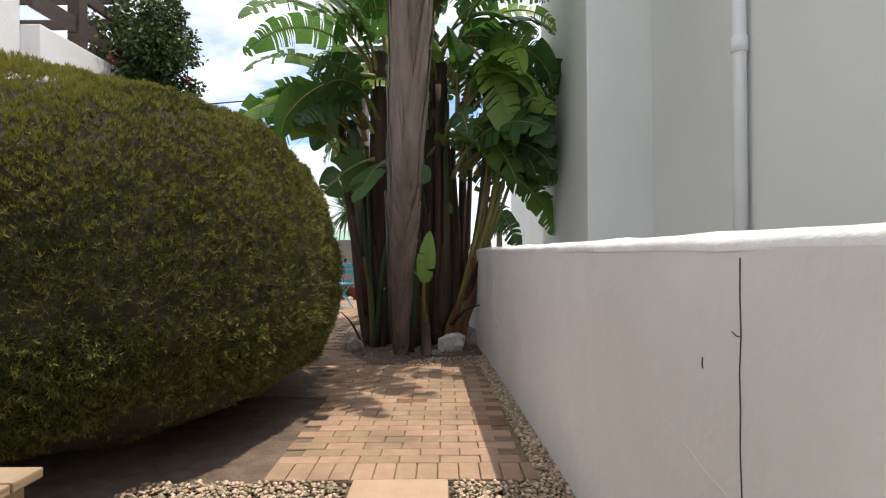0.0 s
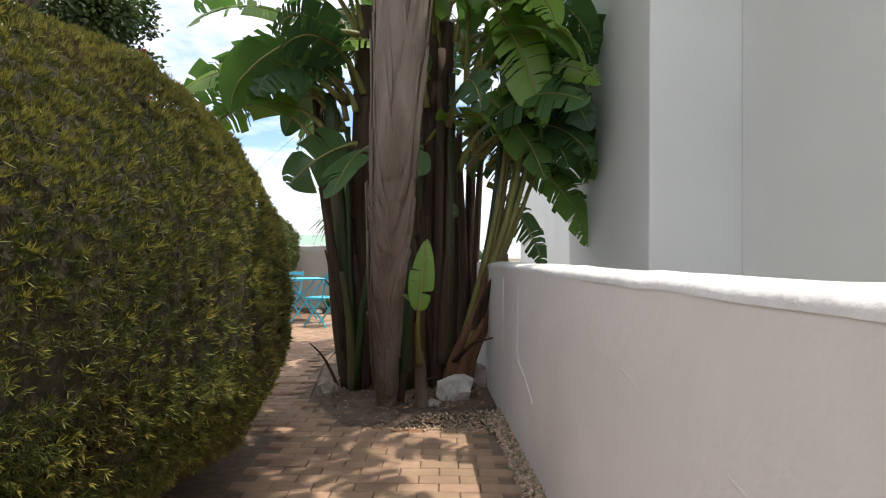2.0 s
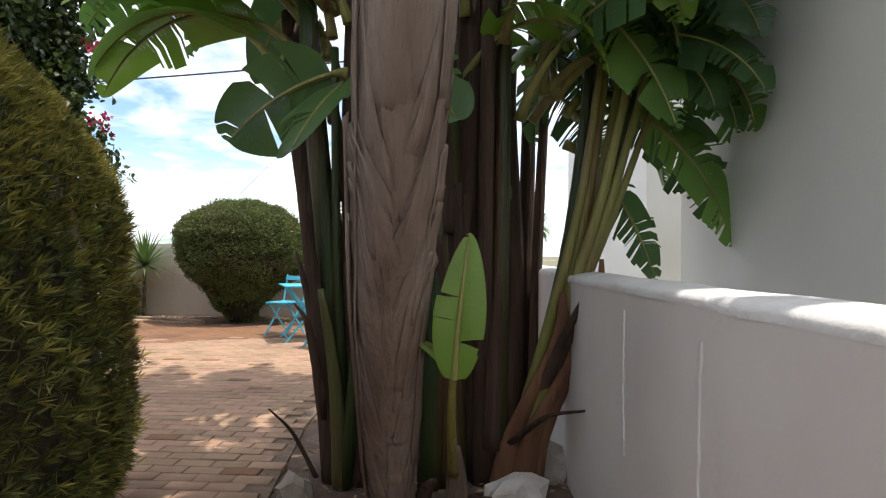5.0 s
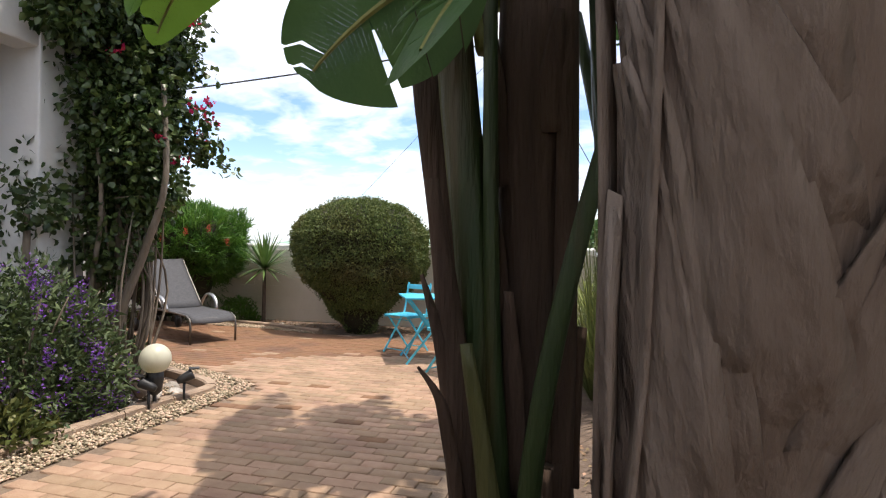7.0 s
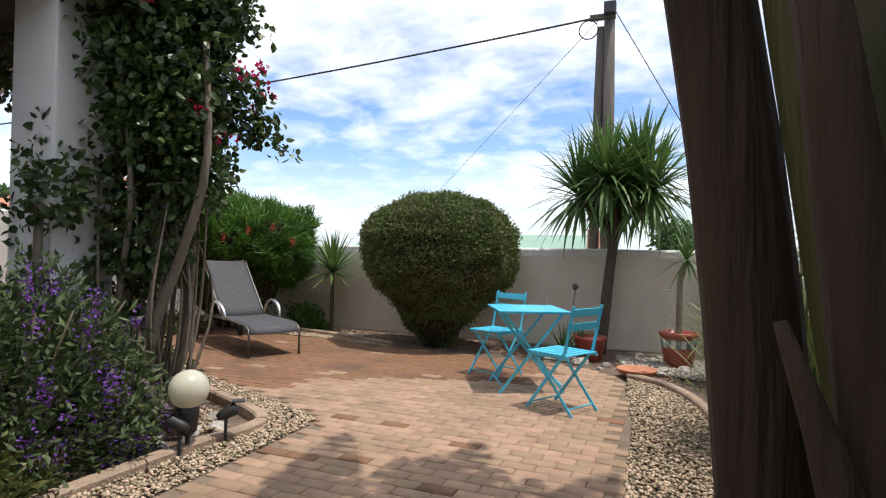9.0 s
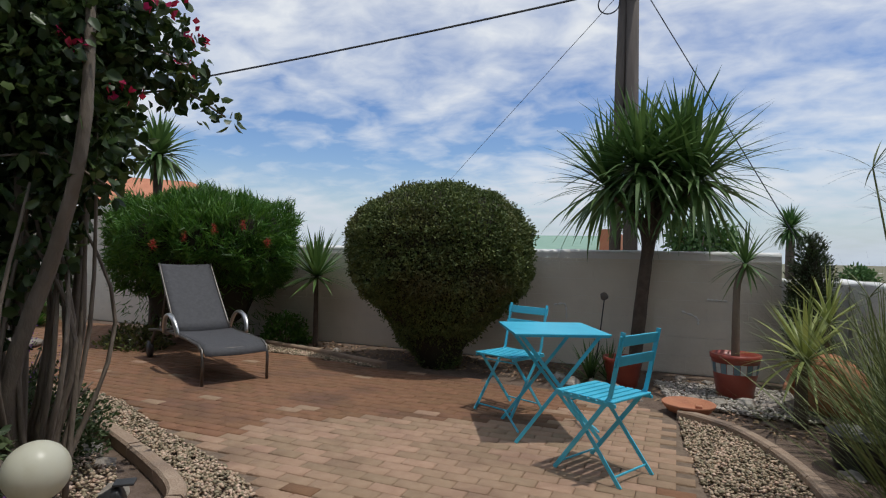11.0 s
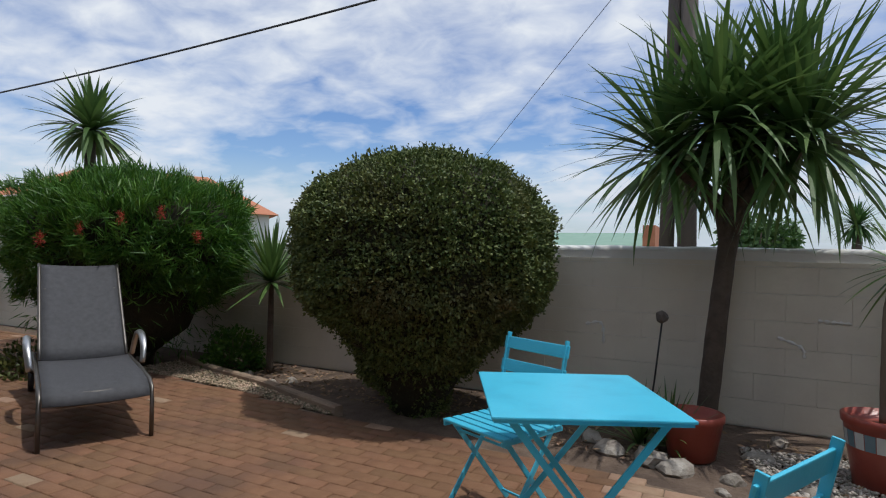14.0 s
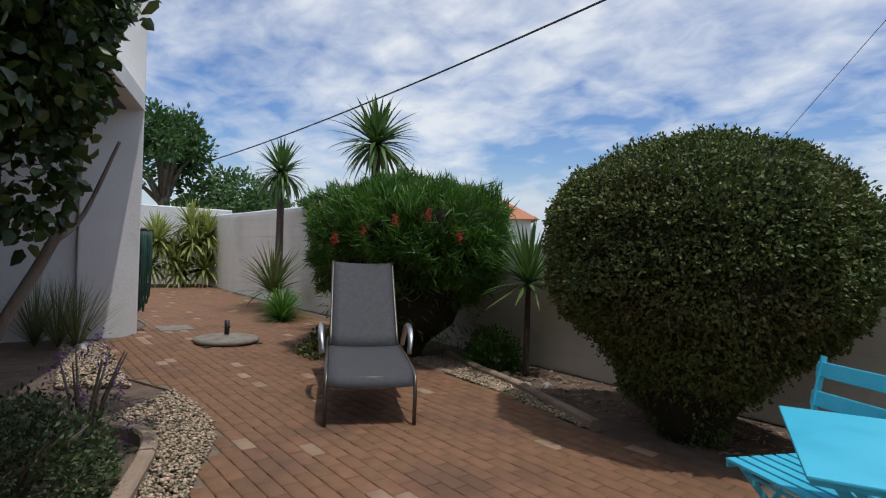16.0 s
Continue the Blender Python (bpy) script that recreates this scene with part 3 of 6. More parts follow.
wall_e = wall_with_cap("wall_east", WX, -3.0, WX + 0.2, 15.2, WTOP, "low white painted masonry wall with rounded cap")
wob = random.Random(5)
crack_line(wall_e, [(WX, 1.13 + wob.uniform(-0.004, 0.004), z) for z in np.linspace(0.0, 0.995, 14)], 0.001, "x", name="expansion_joint")
crack_line(wall_e, [(WX, 1.13 + dy, z) for dy, z in ((-0.005, 0.84), (0.012, 0.837), (0.03, 0.845))], 0.0018, "x")
crack_line(wall_e, [(WX, 1.28 + dy, z) for dy, z in ((0.0, 0.745), (0.003, 0.756), (0.0, 0.77))], 0.0016, "x")
for path, wd in (([(3.3, 0.98), (3.3, 0.9), (3.32, 0.82), (3.2, 0.78), (3.0, 0.745), (2.97, 0.7), (2.97, 0.52)], 0.02), ([(2.55, 0.68), (2.3, 0.62), (2.05, 0.55), (2.03, 0.45), (2.04, 0.2)], 0.016),
                 ([(5.45, 0.95), (5.46, 0.7), (5.44, 0.45)], 0.016), ([(4.85, 0.93), (4.86, 0.72), (4.84, 0.5), (4.6, 0.42), (4.4, 0.34)], 0.018), ([(3.9, 0.95), (3.88, 0.75)], 0.014), ([(4.15, 0.96), (4.15, 0.6)], 0.01), ([(1.6, 0.6), (1.2, 0.5), (0.9, 0.47)], 0.014), ([(3.2, 0.3), (3.15, 0.15), (3.2, 0.05)], 0.016)):
    ctrl = [(WX, y, z) for y, z in path]
    crack_line(wall_e, curve_pts(ctrl, 20), wd * (1.0 if path[0][0] > 4.3 else 0.6), "x", CAP if path[0][0] > 4.3 else PLASTER, "mortar_ridge", 0.004 if path[0][0] > 4.3 else 0.0008)

# the low wall closes in slowly on the path
wall_e.matrix_basis = pose(0.66, 0, 0, 0, 0, 2.4) @ pose(-WX, 0, 0)

wall_n = thing("wall_north", (0, 0, 0), "painted concrete block boundary wall with white cap", "wall", kind="structure")
NY, NTOP = 13.65, 1.29
for n_x0, n_x1, n_h in ((-9.4, -0.5, NTOP), (-19.8, -9.4, 1.95)):
    w = wall_with_cap("wall_part", n_x0, NY + 0.012, n_x1, NY + 0.2, n_h, "")
    for ch in list(w.children):
        ch.parent = wall_n
    bpy.data.objects.remove(w)
    # courses of blocks with shallow joints
    rnd = random.Random(31)
    row = 0
    z = -0.02
    while z < n_h - 0.09:
        hgt = min(0.2, n_h - 0.07 - z)
        x = n_x0 - (0.2 if row % 2 else 0.0)
        while x < n_x1:
            a, b = max(x + 0.0004, n_x0), min(x + 0.4 - 0.0004, n_x1)
            if b - a > 0.05:
                d = rnd.uniform(-0.001, 0.001)
                part("block", boxed((a, NY + d, z + 0.0015), (b, NY + 0.03, z + hgt - 0.0015), 0.0012), BLOCKWALL, wall_n)
            x += 0.4
        z += 0.2
        row += 1
for path in ([(-5.05, 0.52), (-4.9, 0.5), (-4.82, 0.44), (-4.8, 0.36)], [(-4.6, 0.62), (-4.4, 0.6)], [(-2.85, 0.66), (-2.72, 0.67), (-2.7, 0.5)], [(-1.2, 0.8), (-1.0, 0.79)], [(-1.45, 0.66), (-1.3, 0.6), (-1.28, 0.52)], [(-5.6, 0.74), (-5.45, 0.73)]):
    crack_line(wall_n, curve_pts([(x, NY - 0.003, z) for x, z in path], 14), 0.02, "y", CAP, "mortar_smear", 0.006)

wall_with_cap("wall_west", -20.0, 6.0, -19.8, 14.6, 2.2, "white painted boundary wall at the end of the paving")
# unseen wall, added to keep low skylight off the hedge
wall_with_cap("unseen_south_wall", -9.0, -3.4, 0.69, -3.2, 2.6, "plain white plastered wall added unseen behind the path to block skylight")
wall_with_cap("wall_far_corner", -0.5, NY + 0.0, 0.08, NY + 0.2, 1.02, "low white painted corner of the boundary wall")

# ---- neighbour's house beyond the low wall ----
nb = thing("neighbour_house", (0, 0, 0), "tall smooth white rendered house behind the garden wall", "house")
part("wall", boxed((1.92, -6.0, -0.07), (9.0, 5.12, 4.15), 0.02), HOUSE, nb)
part("projection", boxed((1.33, 5.12, -0.07), (9.0, 7.45, 4.6), 0.02), HOUSE, nb)
part("wall", boxed((1.95, 10.3, -0.07), (9.0, 16.0, 3.4), 0.02), HOUSE, nb)
tube_part("downpipe", [(1.86, 3.5, z) for z in (0.2, 2.4, 4.1)], 0.042, PVC, nb, "white plastic downpipe", 14)
for z in (2.28, 3.9):
    tube_part("pipe_collar", [(1.86, 3.5, z - 0.05), (1.86, 3.5, z - 0.045), (1.86, 3.5, z + 0.045), (1.86, 3.5, z + 0.05)], [0.046, 0.051, 0.051, 0.046], PVC, nb, "", 14)

# ---- own house: block, balcony, pillar ----
house = thing("house", (0, 0, 0), "white rendered house with balcony and timber railing", "house")
part("wall", boxed((-9.0, -3.0, -0.07), (-4.85, 6.55, 6.5), 0.02), PLASTER, house)
slab_o = flat_poly("balcony_slab", [(-4.87, 6.55), (-4.63, 8.52), (-10.05, 10.42), (-10.9, 10.42), (-10.9, 6.55)], 3.05, PLASTER, 0.2)
slab_o.parent = house
# thin dark sheet on the underside of the balcony slab
soffit = flat_poly("ceiling_lining", [(-4.9, 6.58), (-4.88, 8.4), (-10.0, 10.2), (-10.1, 6.58)], 2.845, TIMBER, 0.03)
soffit.parent = house
part("fascia", boxed((-4.86, 6.55, 2.72), (-4.62, 8.5, 3.68), 0.015), PLASTER, house)
part("pillar", boxed((-5.02, 8.05, -0.07), (-4.6, 8.47, 2.85), 0.015), PLASTER, house, "square white plastered pillar")
part("wall", boxed((-10.9, 2.0, -0.07), (-10.15, 9.75, 4.6), 0.02), PLASTER, house)
part("pilaster", boxed((-10.95, 9.75, -0.07), (-10.05, 10.42, 4.6), 0.02), PLASTER, house)
win = part("window_frame", boxed((-10.16, 8.3, 0.95), (-10.1, 9.0, 2.1), 0.01), TIMBER, house)
part("pane", boxed((-10.1, 8.36, 1.0), (-10.09, 8.94, 2.04)), WINDOW, win)
for y in (7.41, 8.42):
    part("railing_post", boxed((-4.82, y - 0.085, 3.68), (-4.66, y + 0.085, 4.95), 0.008), TIMBER, house, "dark timber post")
for z, w in ((3.88, 0.2), (4.36, 0.14), (4.74, 0.14)):
    part("rail", boxed((-4.765, 6.55, z), (-4.705, 8.5, z + w), 0.008), TIMBER, house, "dark timber rail")
    part("rail", boxed((-9.2, 8.42, z), (-4.83, 8.48, z + w), 0.008), TIMBER, house, "dark timber rail")
# bench end by the path
bench = thing("bench", (-1.13, 1.64, -0.03), "weathered wooden garden bench beside the hedge", "bench")
for i in range(3):
    part("slat", boxed((-0.95, -0.115 - i * 0.125, 0.4), (0.0, 0.0 - i * 0.125, 0.43), 0.006), BENCH_WOOD, bench)
for x in (-0.9, -0.09):
    part("side_panel", boxed((x, -0.35, 0.0), (x + 0.05, -0.02, 0.398), 0.005), BENCH_WOOD, bench)

# ---- clipped conifer hedge by the path ----
def spow(x, k):
    return np.sign(x) * np.abs(x) ** k


def hedge_surface(n, rng, grow=1.0):
    """Points and outward directions on a domed, slightly uneven hedge."""
    cx, cy, rx, ry, zc, h, e = -2.34, 3.73, 1.63, 1.89, 0.75, 1.31, 0.76
    u, v = rng.uniform(0, 2 * math.pi, n), np.arcsin(rng.uniform(-0.93, 1, n))
    cv = spow(np.cos(v), e)
    hz = np.where(v > 0, h, zc)
    P = np.stack([cx + rx * grow * cv * spow(np.cos(u), 0.9), cy + ry * grow * cv * spow(np.sin(u), 0.9), zc + hz * grow * spow(np.sin(v), e)], 1)
    N = unit(np.stack([(P[:, 0] - cx) / rx ** 2, (P[:, 1] - cy) / ry ** 2, (P[:, 2] - zc) / hz ** 2], 1))
    bumps = np.array([noise.noise(Vector(p) * 2.2) for p in P]) * 0.05 + np.array([noise.noise(Vector(p) * 7.0) for p in P]) * 0.03 + np.array([noise.noise(Vector(p) * 19.0) for p in P]) * 0.024
    return P + N * bumps[:, None], N


hedge = thing("hedge", (-2.34, 3.73, -0.03), "large domed clipped conifer hedge, olive green and browning", "hedge")


def solid_dome(name, center, rx, ry, zc, h, mat, parent, e=0.76, low=None, nu=40, nv=22):
    V, Fs = [], []
    low = zc if low is None else low
    for i in range(nv + 1):
        v = -math.pi / 2 + math.pi * i / nv
        for k in range(nu):
            u = 2 * math.pi * k / nu
            cv = abs(math.cos(v)) ** e
            sx = math.copysign(abs(math.cos(u)) ** 0.9, math.cos(u))
            sy = math.copysign(abs(math.sin(u)) ** 0.9, math.sin(u))
            sz = math.copysign(abs(math.sin(v)) ** e, math.sin(v))
            V.append((center[0] + rx * cv * sx, center[1] + ry * cv * sy, zc + (h if v > 0 else low) * sz))
    for i in range(nv):
        for k in range(nu):
            k2 = (k + 1) % nu
            Fs.append((i * nu + k, i * nu + k2, (i + 1) * nu + k2, (i + 1) * nu + k))
    return obj(name, V, Fs, mat, parent, "", True)


# dark solid under the needles, painted as the hedge's inner shade
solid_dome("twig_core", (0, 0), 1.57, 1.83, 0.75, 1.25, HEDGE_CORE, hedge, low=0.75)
rng = np.random.default_rng(3)


def tufts(name, P, N, mat, parent, per, length, width, rng, spread=0.6, lift=0.35, local=(0, 0, 0)):
    Pn = np.repeat(P, per, 0) - np.array(local)
    D = np.repeat(N, per, 0) + rng.normal(size=(len(Pn), 3)) * spread + np.array([0, 0, lift])
    return leaf_cloud(name, Pn, D, length, width, mat, parent, rng=rng)


HP, HN = hedge_surface(105000, rng)
keep = (HP[:, 0] > -3.0) & (HP[:, 2] > 0.02) & ((HN[:, 0] > -0.2) | (HN[:, 2] > 0.5))
HP, HN = HP[keep], HN[keep]
base_h = (-2.34, 3.73, -0.03)
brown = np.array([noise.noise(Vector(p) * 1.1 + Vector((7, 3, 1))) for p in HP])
# paler tufts mostly where the surface faces up, broken up by noise
pale_top = (HN[:, 2] + rng.normal(size=len(HP)) * 0.25 + brown * 0.8) > 0.62
tagged(tufts("foliage", HP[~pale_top] - HN[~pale_top] * 0.03, HN[~pale_top], HEDGE, hedge, 9, 0.03, 0.0038, rng, 0.55, local=base_h), kind="stuff")
tagged(tufts("fresh_growth", HP[pale_top] - HN[pale_top] * 0.02, HN[pale_top], HEDGE_TIP, hedge, 9, 0.03, 0.0036, rng, 0.55, local=base_h), kind="stuff")
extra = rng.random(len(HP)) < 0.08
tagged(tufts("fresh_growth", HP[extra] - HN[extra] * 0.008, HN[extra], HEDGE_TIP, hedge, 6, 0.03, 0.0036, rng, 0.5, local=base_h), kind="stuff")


# ---- giant strelitzia clump ----
def paddle(parent, start, az, length, width, el, droop, mat, tears=0, seed=0, twist=0.0, petiole=0.0, pel=None, stalk_mat=None, torn=0.15):
    """A big paddle leaf: petiole, midrib and a blade of side strips, whole or torn."""
    rnd = random.Random(seed)
    p = np.array(start, float)
    h = np.array([math.cos(az), math.sin(az), 0.0])
    if petiole:
        pts = [p.copy()]
        e0 = pel if pel is not None else min(1.45, el + 0.45)
        for k in range(7):
            e = e0 + (el - e0) * k / 6
            p = p + (h * math.cos(e) + np.array([0, 0, math.sin(e)])) * petiole / 7
            pts.append(p.copy())
        obj("leaf_stalk", *tube(pts, [0.032 - 0.0025 * k for k in range(8)], 7), stalk_mat or STALK, parent, "", True)
    n = 44 if tears else 26
    mid, E = [p.copy()], [el]
    for k in range(n):
        e = el - droop * (k + 1) / n
        p = p + (h * math.cos(e) + np.array([0, 0, math.sin(e)])) * length / n
        mid.append(p.copy())
        E.append(e)
    V, Q = [], []
    for sgn in (1, -1):
        lag, width_k, cut = 0.0, 1.0, False
        for k in range(n):
            if tears and cut:
                lag = rnd.uniform(-0.1, 0.45)
                width_k = rnd.uniform(0.84, 1.04)
            cut = rnd.random() < torn + 0.2
            f0, f1 = k / n, (k + 1) / n
            gap = rnd.uniform(0.35, 0.9) if tears and cut else 0.0
            st = len(V)
            for f, i, inset in ((f0, k, 0.0), (f1, k + 1, gap)):
                w = width * 0.5 * width_k * max(0.0, (math.sin(math.pi * min(1, f * 0.97 + 0.03) ** 0.72))) ** 0.62
                e = E[min(i, n)]
                t = h * math.cos(e) + np.array([0, 0, math.sin(e)])
                side = np.cross(np.array([0, 0, 1.0]), h) * sgn
                nrm = np.cross(t, side) * sgn
                roll = twist + 0.12 * sgn
                s = side * math.cos(roll) + nrm * math.sin(roll) * sgn
                sag = (0.06 + (lag if tears else 0.0)) * w
                m = mid[i]
                edge_pull = t * w * 0.22
                if tears:
                    m = mid[k] + (mid[k + 1] - mid[k]) * (0 if i == k else 1 - 0.02)
                    e_in = mid[k] + (mid[k + 1] - mid[k]) * (0 if i == k else 1 - inset)
                else:
                    e_in = m
                V.append(m)
                V.append(e_in + s * w * 0.55 + edge_pull * 0.5 + nrm * 0.1 * w - np.array([0, 0, sag * 0.35]))
                V.append(e_in + s * w + edge_pull - np.array([0, 0, sag]))
            Q += [(st, st + 1, st + 4, st + 3), (st + 1, st + 2, st + 5, st + 4)]
    leaf = np_obj("leaf_blade", np.array(V), np.array(Q), mat, parent)
    leaf.data.polygons.foreach_set("use_smooth", [True] * len(leaf.data.polygons))
    obj("midrib", *tube(mid[:-2:2], [0.013 * (1 - 0.85 * i / (n / 2)) + 0.002 for i in range(len(mid[:-2:2]))], 5), stalk_mat or STALK, leaf)
    return leaf


clump = thing("strelitzia_clump", (-0.4, 5.9, -0.03), "giant wild banana clump with sheathed trunk and torn paddle leaves", "plant")
CO = np.array((-0.4, 5.9, -0.03))


def loc(p):
    return np.array(p, float) - CO


def sheathed_trunk(parent, axis, radii, mat, seed, n_sheath=26, grow=1.0):
    """A trunk wrapped in overlapping, pointed, upward leaf sheaths."""
    rnd = random.Random(seed)
    pts = curve_pts(axis, 40)
    rr = np.interp(np.linspace(0, 1, 40), np.linspace(0, 1, len(radii)), radii)
    obj("trunk", *tube([loc(p) for p in pts], list(rr * 0.84), 16), SHEATH, parent, "grey ridged trunk", True)
    for s in range(n_sheath):
        f0 = s / n_sheath * 0.94
        ln = rnd.uniform(0.24, 0.33)
        az0 = (0.0 if s % 2 else math.pi) + rnd.uniform(-0.6, 0.6) + 0.15
        span = rnd.uniform(2.8, 3.9)
        V, Fs, nu, nv = [], [], 15, 14
        skew = rnd.uniform(-0.6, 0.6)
        for j in range(nv + 1):
            g = j / nv
            f = min(0.999, f0 + ln * g * grow)
            i = f * 39
            a = int(i)
            c = pts[a] + (pts[min(a + 1, 39)] - pts[a]) * (i - a)
            r = np.interp(i, range(40), rr)
            half = span * 0.5 * (1 - 0.96 * g ** 0.9)
            lift = 0.78 + 0.2 * min(1.0, g / 0.16) + 0.1 * g + 0.13 * g ** 5
            for k in range(nu):
                q = k / (nu - 1) * 2 - 1
                az = az0 + half * q + skew * g
                ridge = 1 + 0.02 * math.sin(q * 17 + s) - 0.03 * q * q + 0.07 * noise.noise(Vector((q * 2.6, g * 5, s)))
                V.append(loc((c[0] + math.cos(az) * r * lift * ridge, c[1] + math.sin(az) * r * lift * ridge, c[2])))
        for j in range(nv):
            for k in range(nu - 1):
                Fs.append((j * nu + k, j * nu + k + 1, (j + 1) * nu + k + 1, (j + 1) * nu + k))
        o = obj("leaf_sheath", V, Fs, mat, parent, "", True)
        so = o.modifiers.new("thick", "SOLIDIFY")
        so.thickness = 0.007


sheathed_trunk(clump, [(-0.41, 5.8, -0.05), (-0.4, 5.58, 0.4), (-0.375, 5.34, 0.95), (-0.345, 5.28, 1.3), (-0.33, 5.28, 1.75), (-0.27, 5.33, 3.0), (-0.22, 5.4, 4.6)], [0.09, 0.092, 0.108, 0.128, 0.145, 0.17, 0.2], SHEATH, 1, 46)


def sheath_flap(az, z0, z1, width, off, seed):
    """A dry strip of old sheath that stands off the trunk, ragged at its upper end."""
    rnd = random.Random(seed)
    cz, cx, cy, cr = [-0.05, 0.4, 0.95, 1.3, 1.75, 3.0, 4.6], [-0.41, -0.4, -0.375, -0.345, -0.33, -0.27, -0.22], [5.8, 5.58, 5.34, 5.28, 5.28, 5.33, 5.4], [0.09, 0.092, 0.108, 0.128, 0.145, 0.17, 0.2]
    V, Fs, nv = [], [], 12
    for j in range(nv + 1):
        g = j / nv
        z = z0 + (z1 - z0) * g
        r = np.interp(z, cz, cr) + off * (0.35 + 0.65 * g ** 2) + 0.006 * noise.noise(Vector((g * 6, seed, 0)))
        w = width * (1 - 0.72 * g ** 2.5) * (1 + 0.18 * noise.noise(Vector((g * 9, seed, 4))))
        a = az + 0.1 * math.sin(g * 3 + seed)
        for q, lift in ((-1, 0.006), (-0.3, -0.004), (0.35, 0.003), (1, 0.012)):
            b = a + q * w / (2 * r)
            V.append(loc((np.interp(z, cz, cx) + math.cos(b) * (r + lift), np.interp(z, cz, cy) + math.sin(b) * (r + lift), z + (rnd.uniform(-0.05, 0.02) if j == nv else 0))))
    for j in range(nv):
        for k in range(3):
            Fs.append((j * 4 + k, j * 4 + k + 1, (j + 1) * 4 + k + 1, (j + 1) * 4 + k))
    o = obj("sheath_flap", V, Fs, SHEATH, clump, "", True)
    so = o.modifiers.new("thick", "SOLIDIFY")
    so.thickness = 0.006


for az, z0, z1, wd, off in ((3.5, 0.1, 1.25, 0.05, 0.03), (3.75, 0.5, 1.95, 0.045, 0.028), (3.2, 0.3, 1.6, 0.05, 0.035), (5.9, 0.9, 1.5, 0.06, 0.022), (6.15, 0.35, 1.15, 0.06, 0.02), (3.4, 1.5, 2.6, 0.06, 0.04), (6.0, 1.6, 2.5, 0.06, 0.035), (0.1, 2.3, 3.3, 0.06, 0.05), (3.0, 2.4, 3.4, 0.06, 0.05), (4.9, 0.05, 0.5, 0.06, 0.014)):
    sheath_flap(az, z0, z1, wd, off, int(az * 100))


def stem(axis, radii, mat, flat=1.0, seg=10, label=""):
    pts = curve_pts(axis, 14)
    rr = np.interp(np.linspace(0, 1, 14), np.linspace(0, 1, len(radii)), radii)
    return obj("stem", *tube([loc(p) for p in pts], list(rr), seg, True, flat), mat, clump, label, True)


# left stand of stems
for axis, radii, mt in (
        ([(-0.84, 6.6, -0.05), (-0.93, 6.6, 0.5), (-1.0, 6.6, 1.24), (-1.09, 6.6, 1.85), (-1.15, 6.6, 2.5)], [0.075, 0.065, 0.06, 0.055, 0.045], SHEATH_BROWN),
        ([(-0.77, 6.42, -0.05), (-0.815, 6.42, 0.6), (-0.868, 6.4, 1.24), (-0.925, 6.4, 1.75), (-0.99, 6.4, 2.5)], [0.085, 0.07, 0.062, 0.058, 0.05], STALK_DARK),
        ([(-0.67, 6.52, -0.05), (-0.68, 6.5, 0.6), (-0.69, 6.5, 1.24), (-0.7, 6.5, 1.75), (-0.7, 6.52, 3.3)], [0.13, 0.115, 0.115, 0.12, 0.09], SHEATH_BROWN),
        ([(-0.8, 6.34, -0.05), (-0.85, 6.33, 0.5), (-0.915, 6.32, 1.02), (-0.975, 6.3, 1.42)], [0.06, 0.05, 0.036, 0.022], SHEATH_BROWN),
        ([(-0.78, 6.48, -0.05), (-0.83, 6.48, 0.7), (-0.96, 6.5, 1.6), (-1.05, 6.55, 2.4)], [0.07, 0.06, 0.05, 0.04], STALK_DIM),
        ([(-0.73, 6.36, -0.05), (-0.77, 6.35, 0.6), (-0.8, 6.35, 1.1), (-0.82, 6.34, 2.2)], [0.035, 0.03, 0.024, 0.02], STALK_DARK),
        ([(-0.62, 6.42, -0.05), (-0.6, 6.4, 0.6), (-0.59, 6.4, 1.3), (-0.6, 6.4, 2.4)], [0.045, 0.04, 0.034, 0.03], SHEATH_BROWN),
        ([(-0.74, 6.24, -0.05), (-0.77, 6.22, 0.5), (-0.84, 6.2, 0.96)], [0.045, 0.038, 0.022], STALK_DIM),
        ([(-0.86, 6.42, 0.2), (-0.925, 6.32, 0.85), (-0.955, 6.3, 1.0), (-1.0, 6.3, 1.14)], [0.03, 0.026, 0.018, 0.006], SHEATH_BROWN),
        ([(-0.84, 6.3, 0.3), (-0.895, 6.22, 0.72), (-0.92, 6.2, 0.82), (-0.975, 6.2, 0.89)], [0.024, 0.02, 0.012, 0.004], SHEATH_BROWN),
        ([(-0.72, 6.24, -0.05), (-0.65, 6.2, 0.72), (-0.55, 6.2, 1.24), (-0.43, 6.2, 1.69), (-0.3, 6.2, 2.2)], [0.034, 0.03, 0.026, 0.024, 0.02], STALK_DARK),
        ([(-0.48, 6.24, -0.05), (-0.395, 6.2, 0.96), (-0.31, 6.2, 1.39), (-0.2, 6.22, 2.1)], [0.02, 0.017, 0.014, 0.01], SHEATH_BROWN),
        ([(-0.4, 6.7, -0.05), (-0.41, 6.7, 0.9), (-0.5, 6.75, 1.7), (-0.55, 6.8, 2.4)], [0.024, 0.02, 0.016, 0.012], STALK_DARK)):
    stem(axis, radii, mt, 0.7 if mt is STALK_DIM else 1.0, 12)
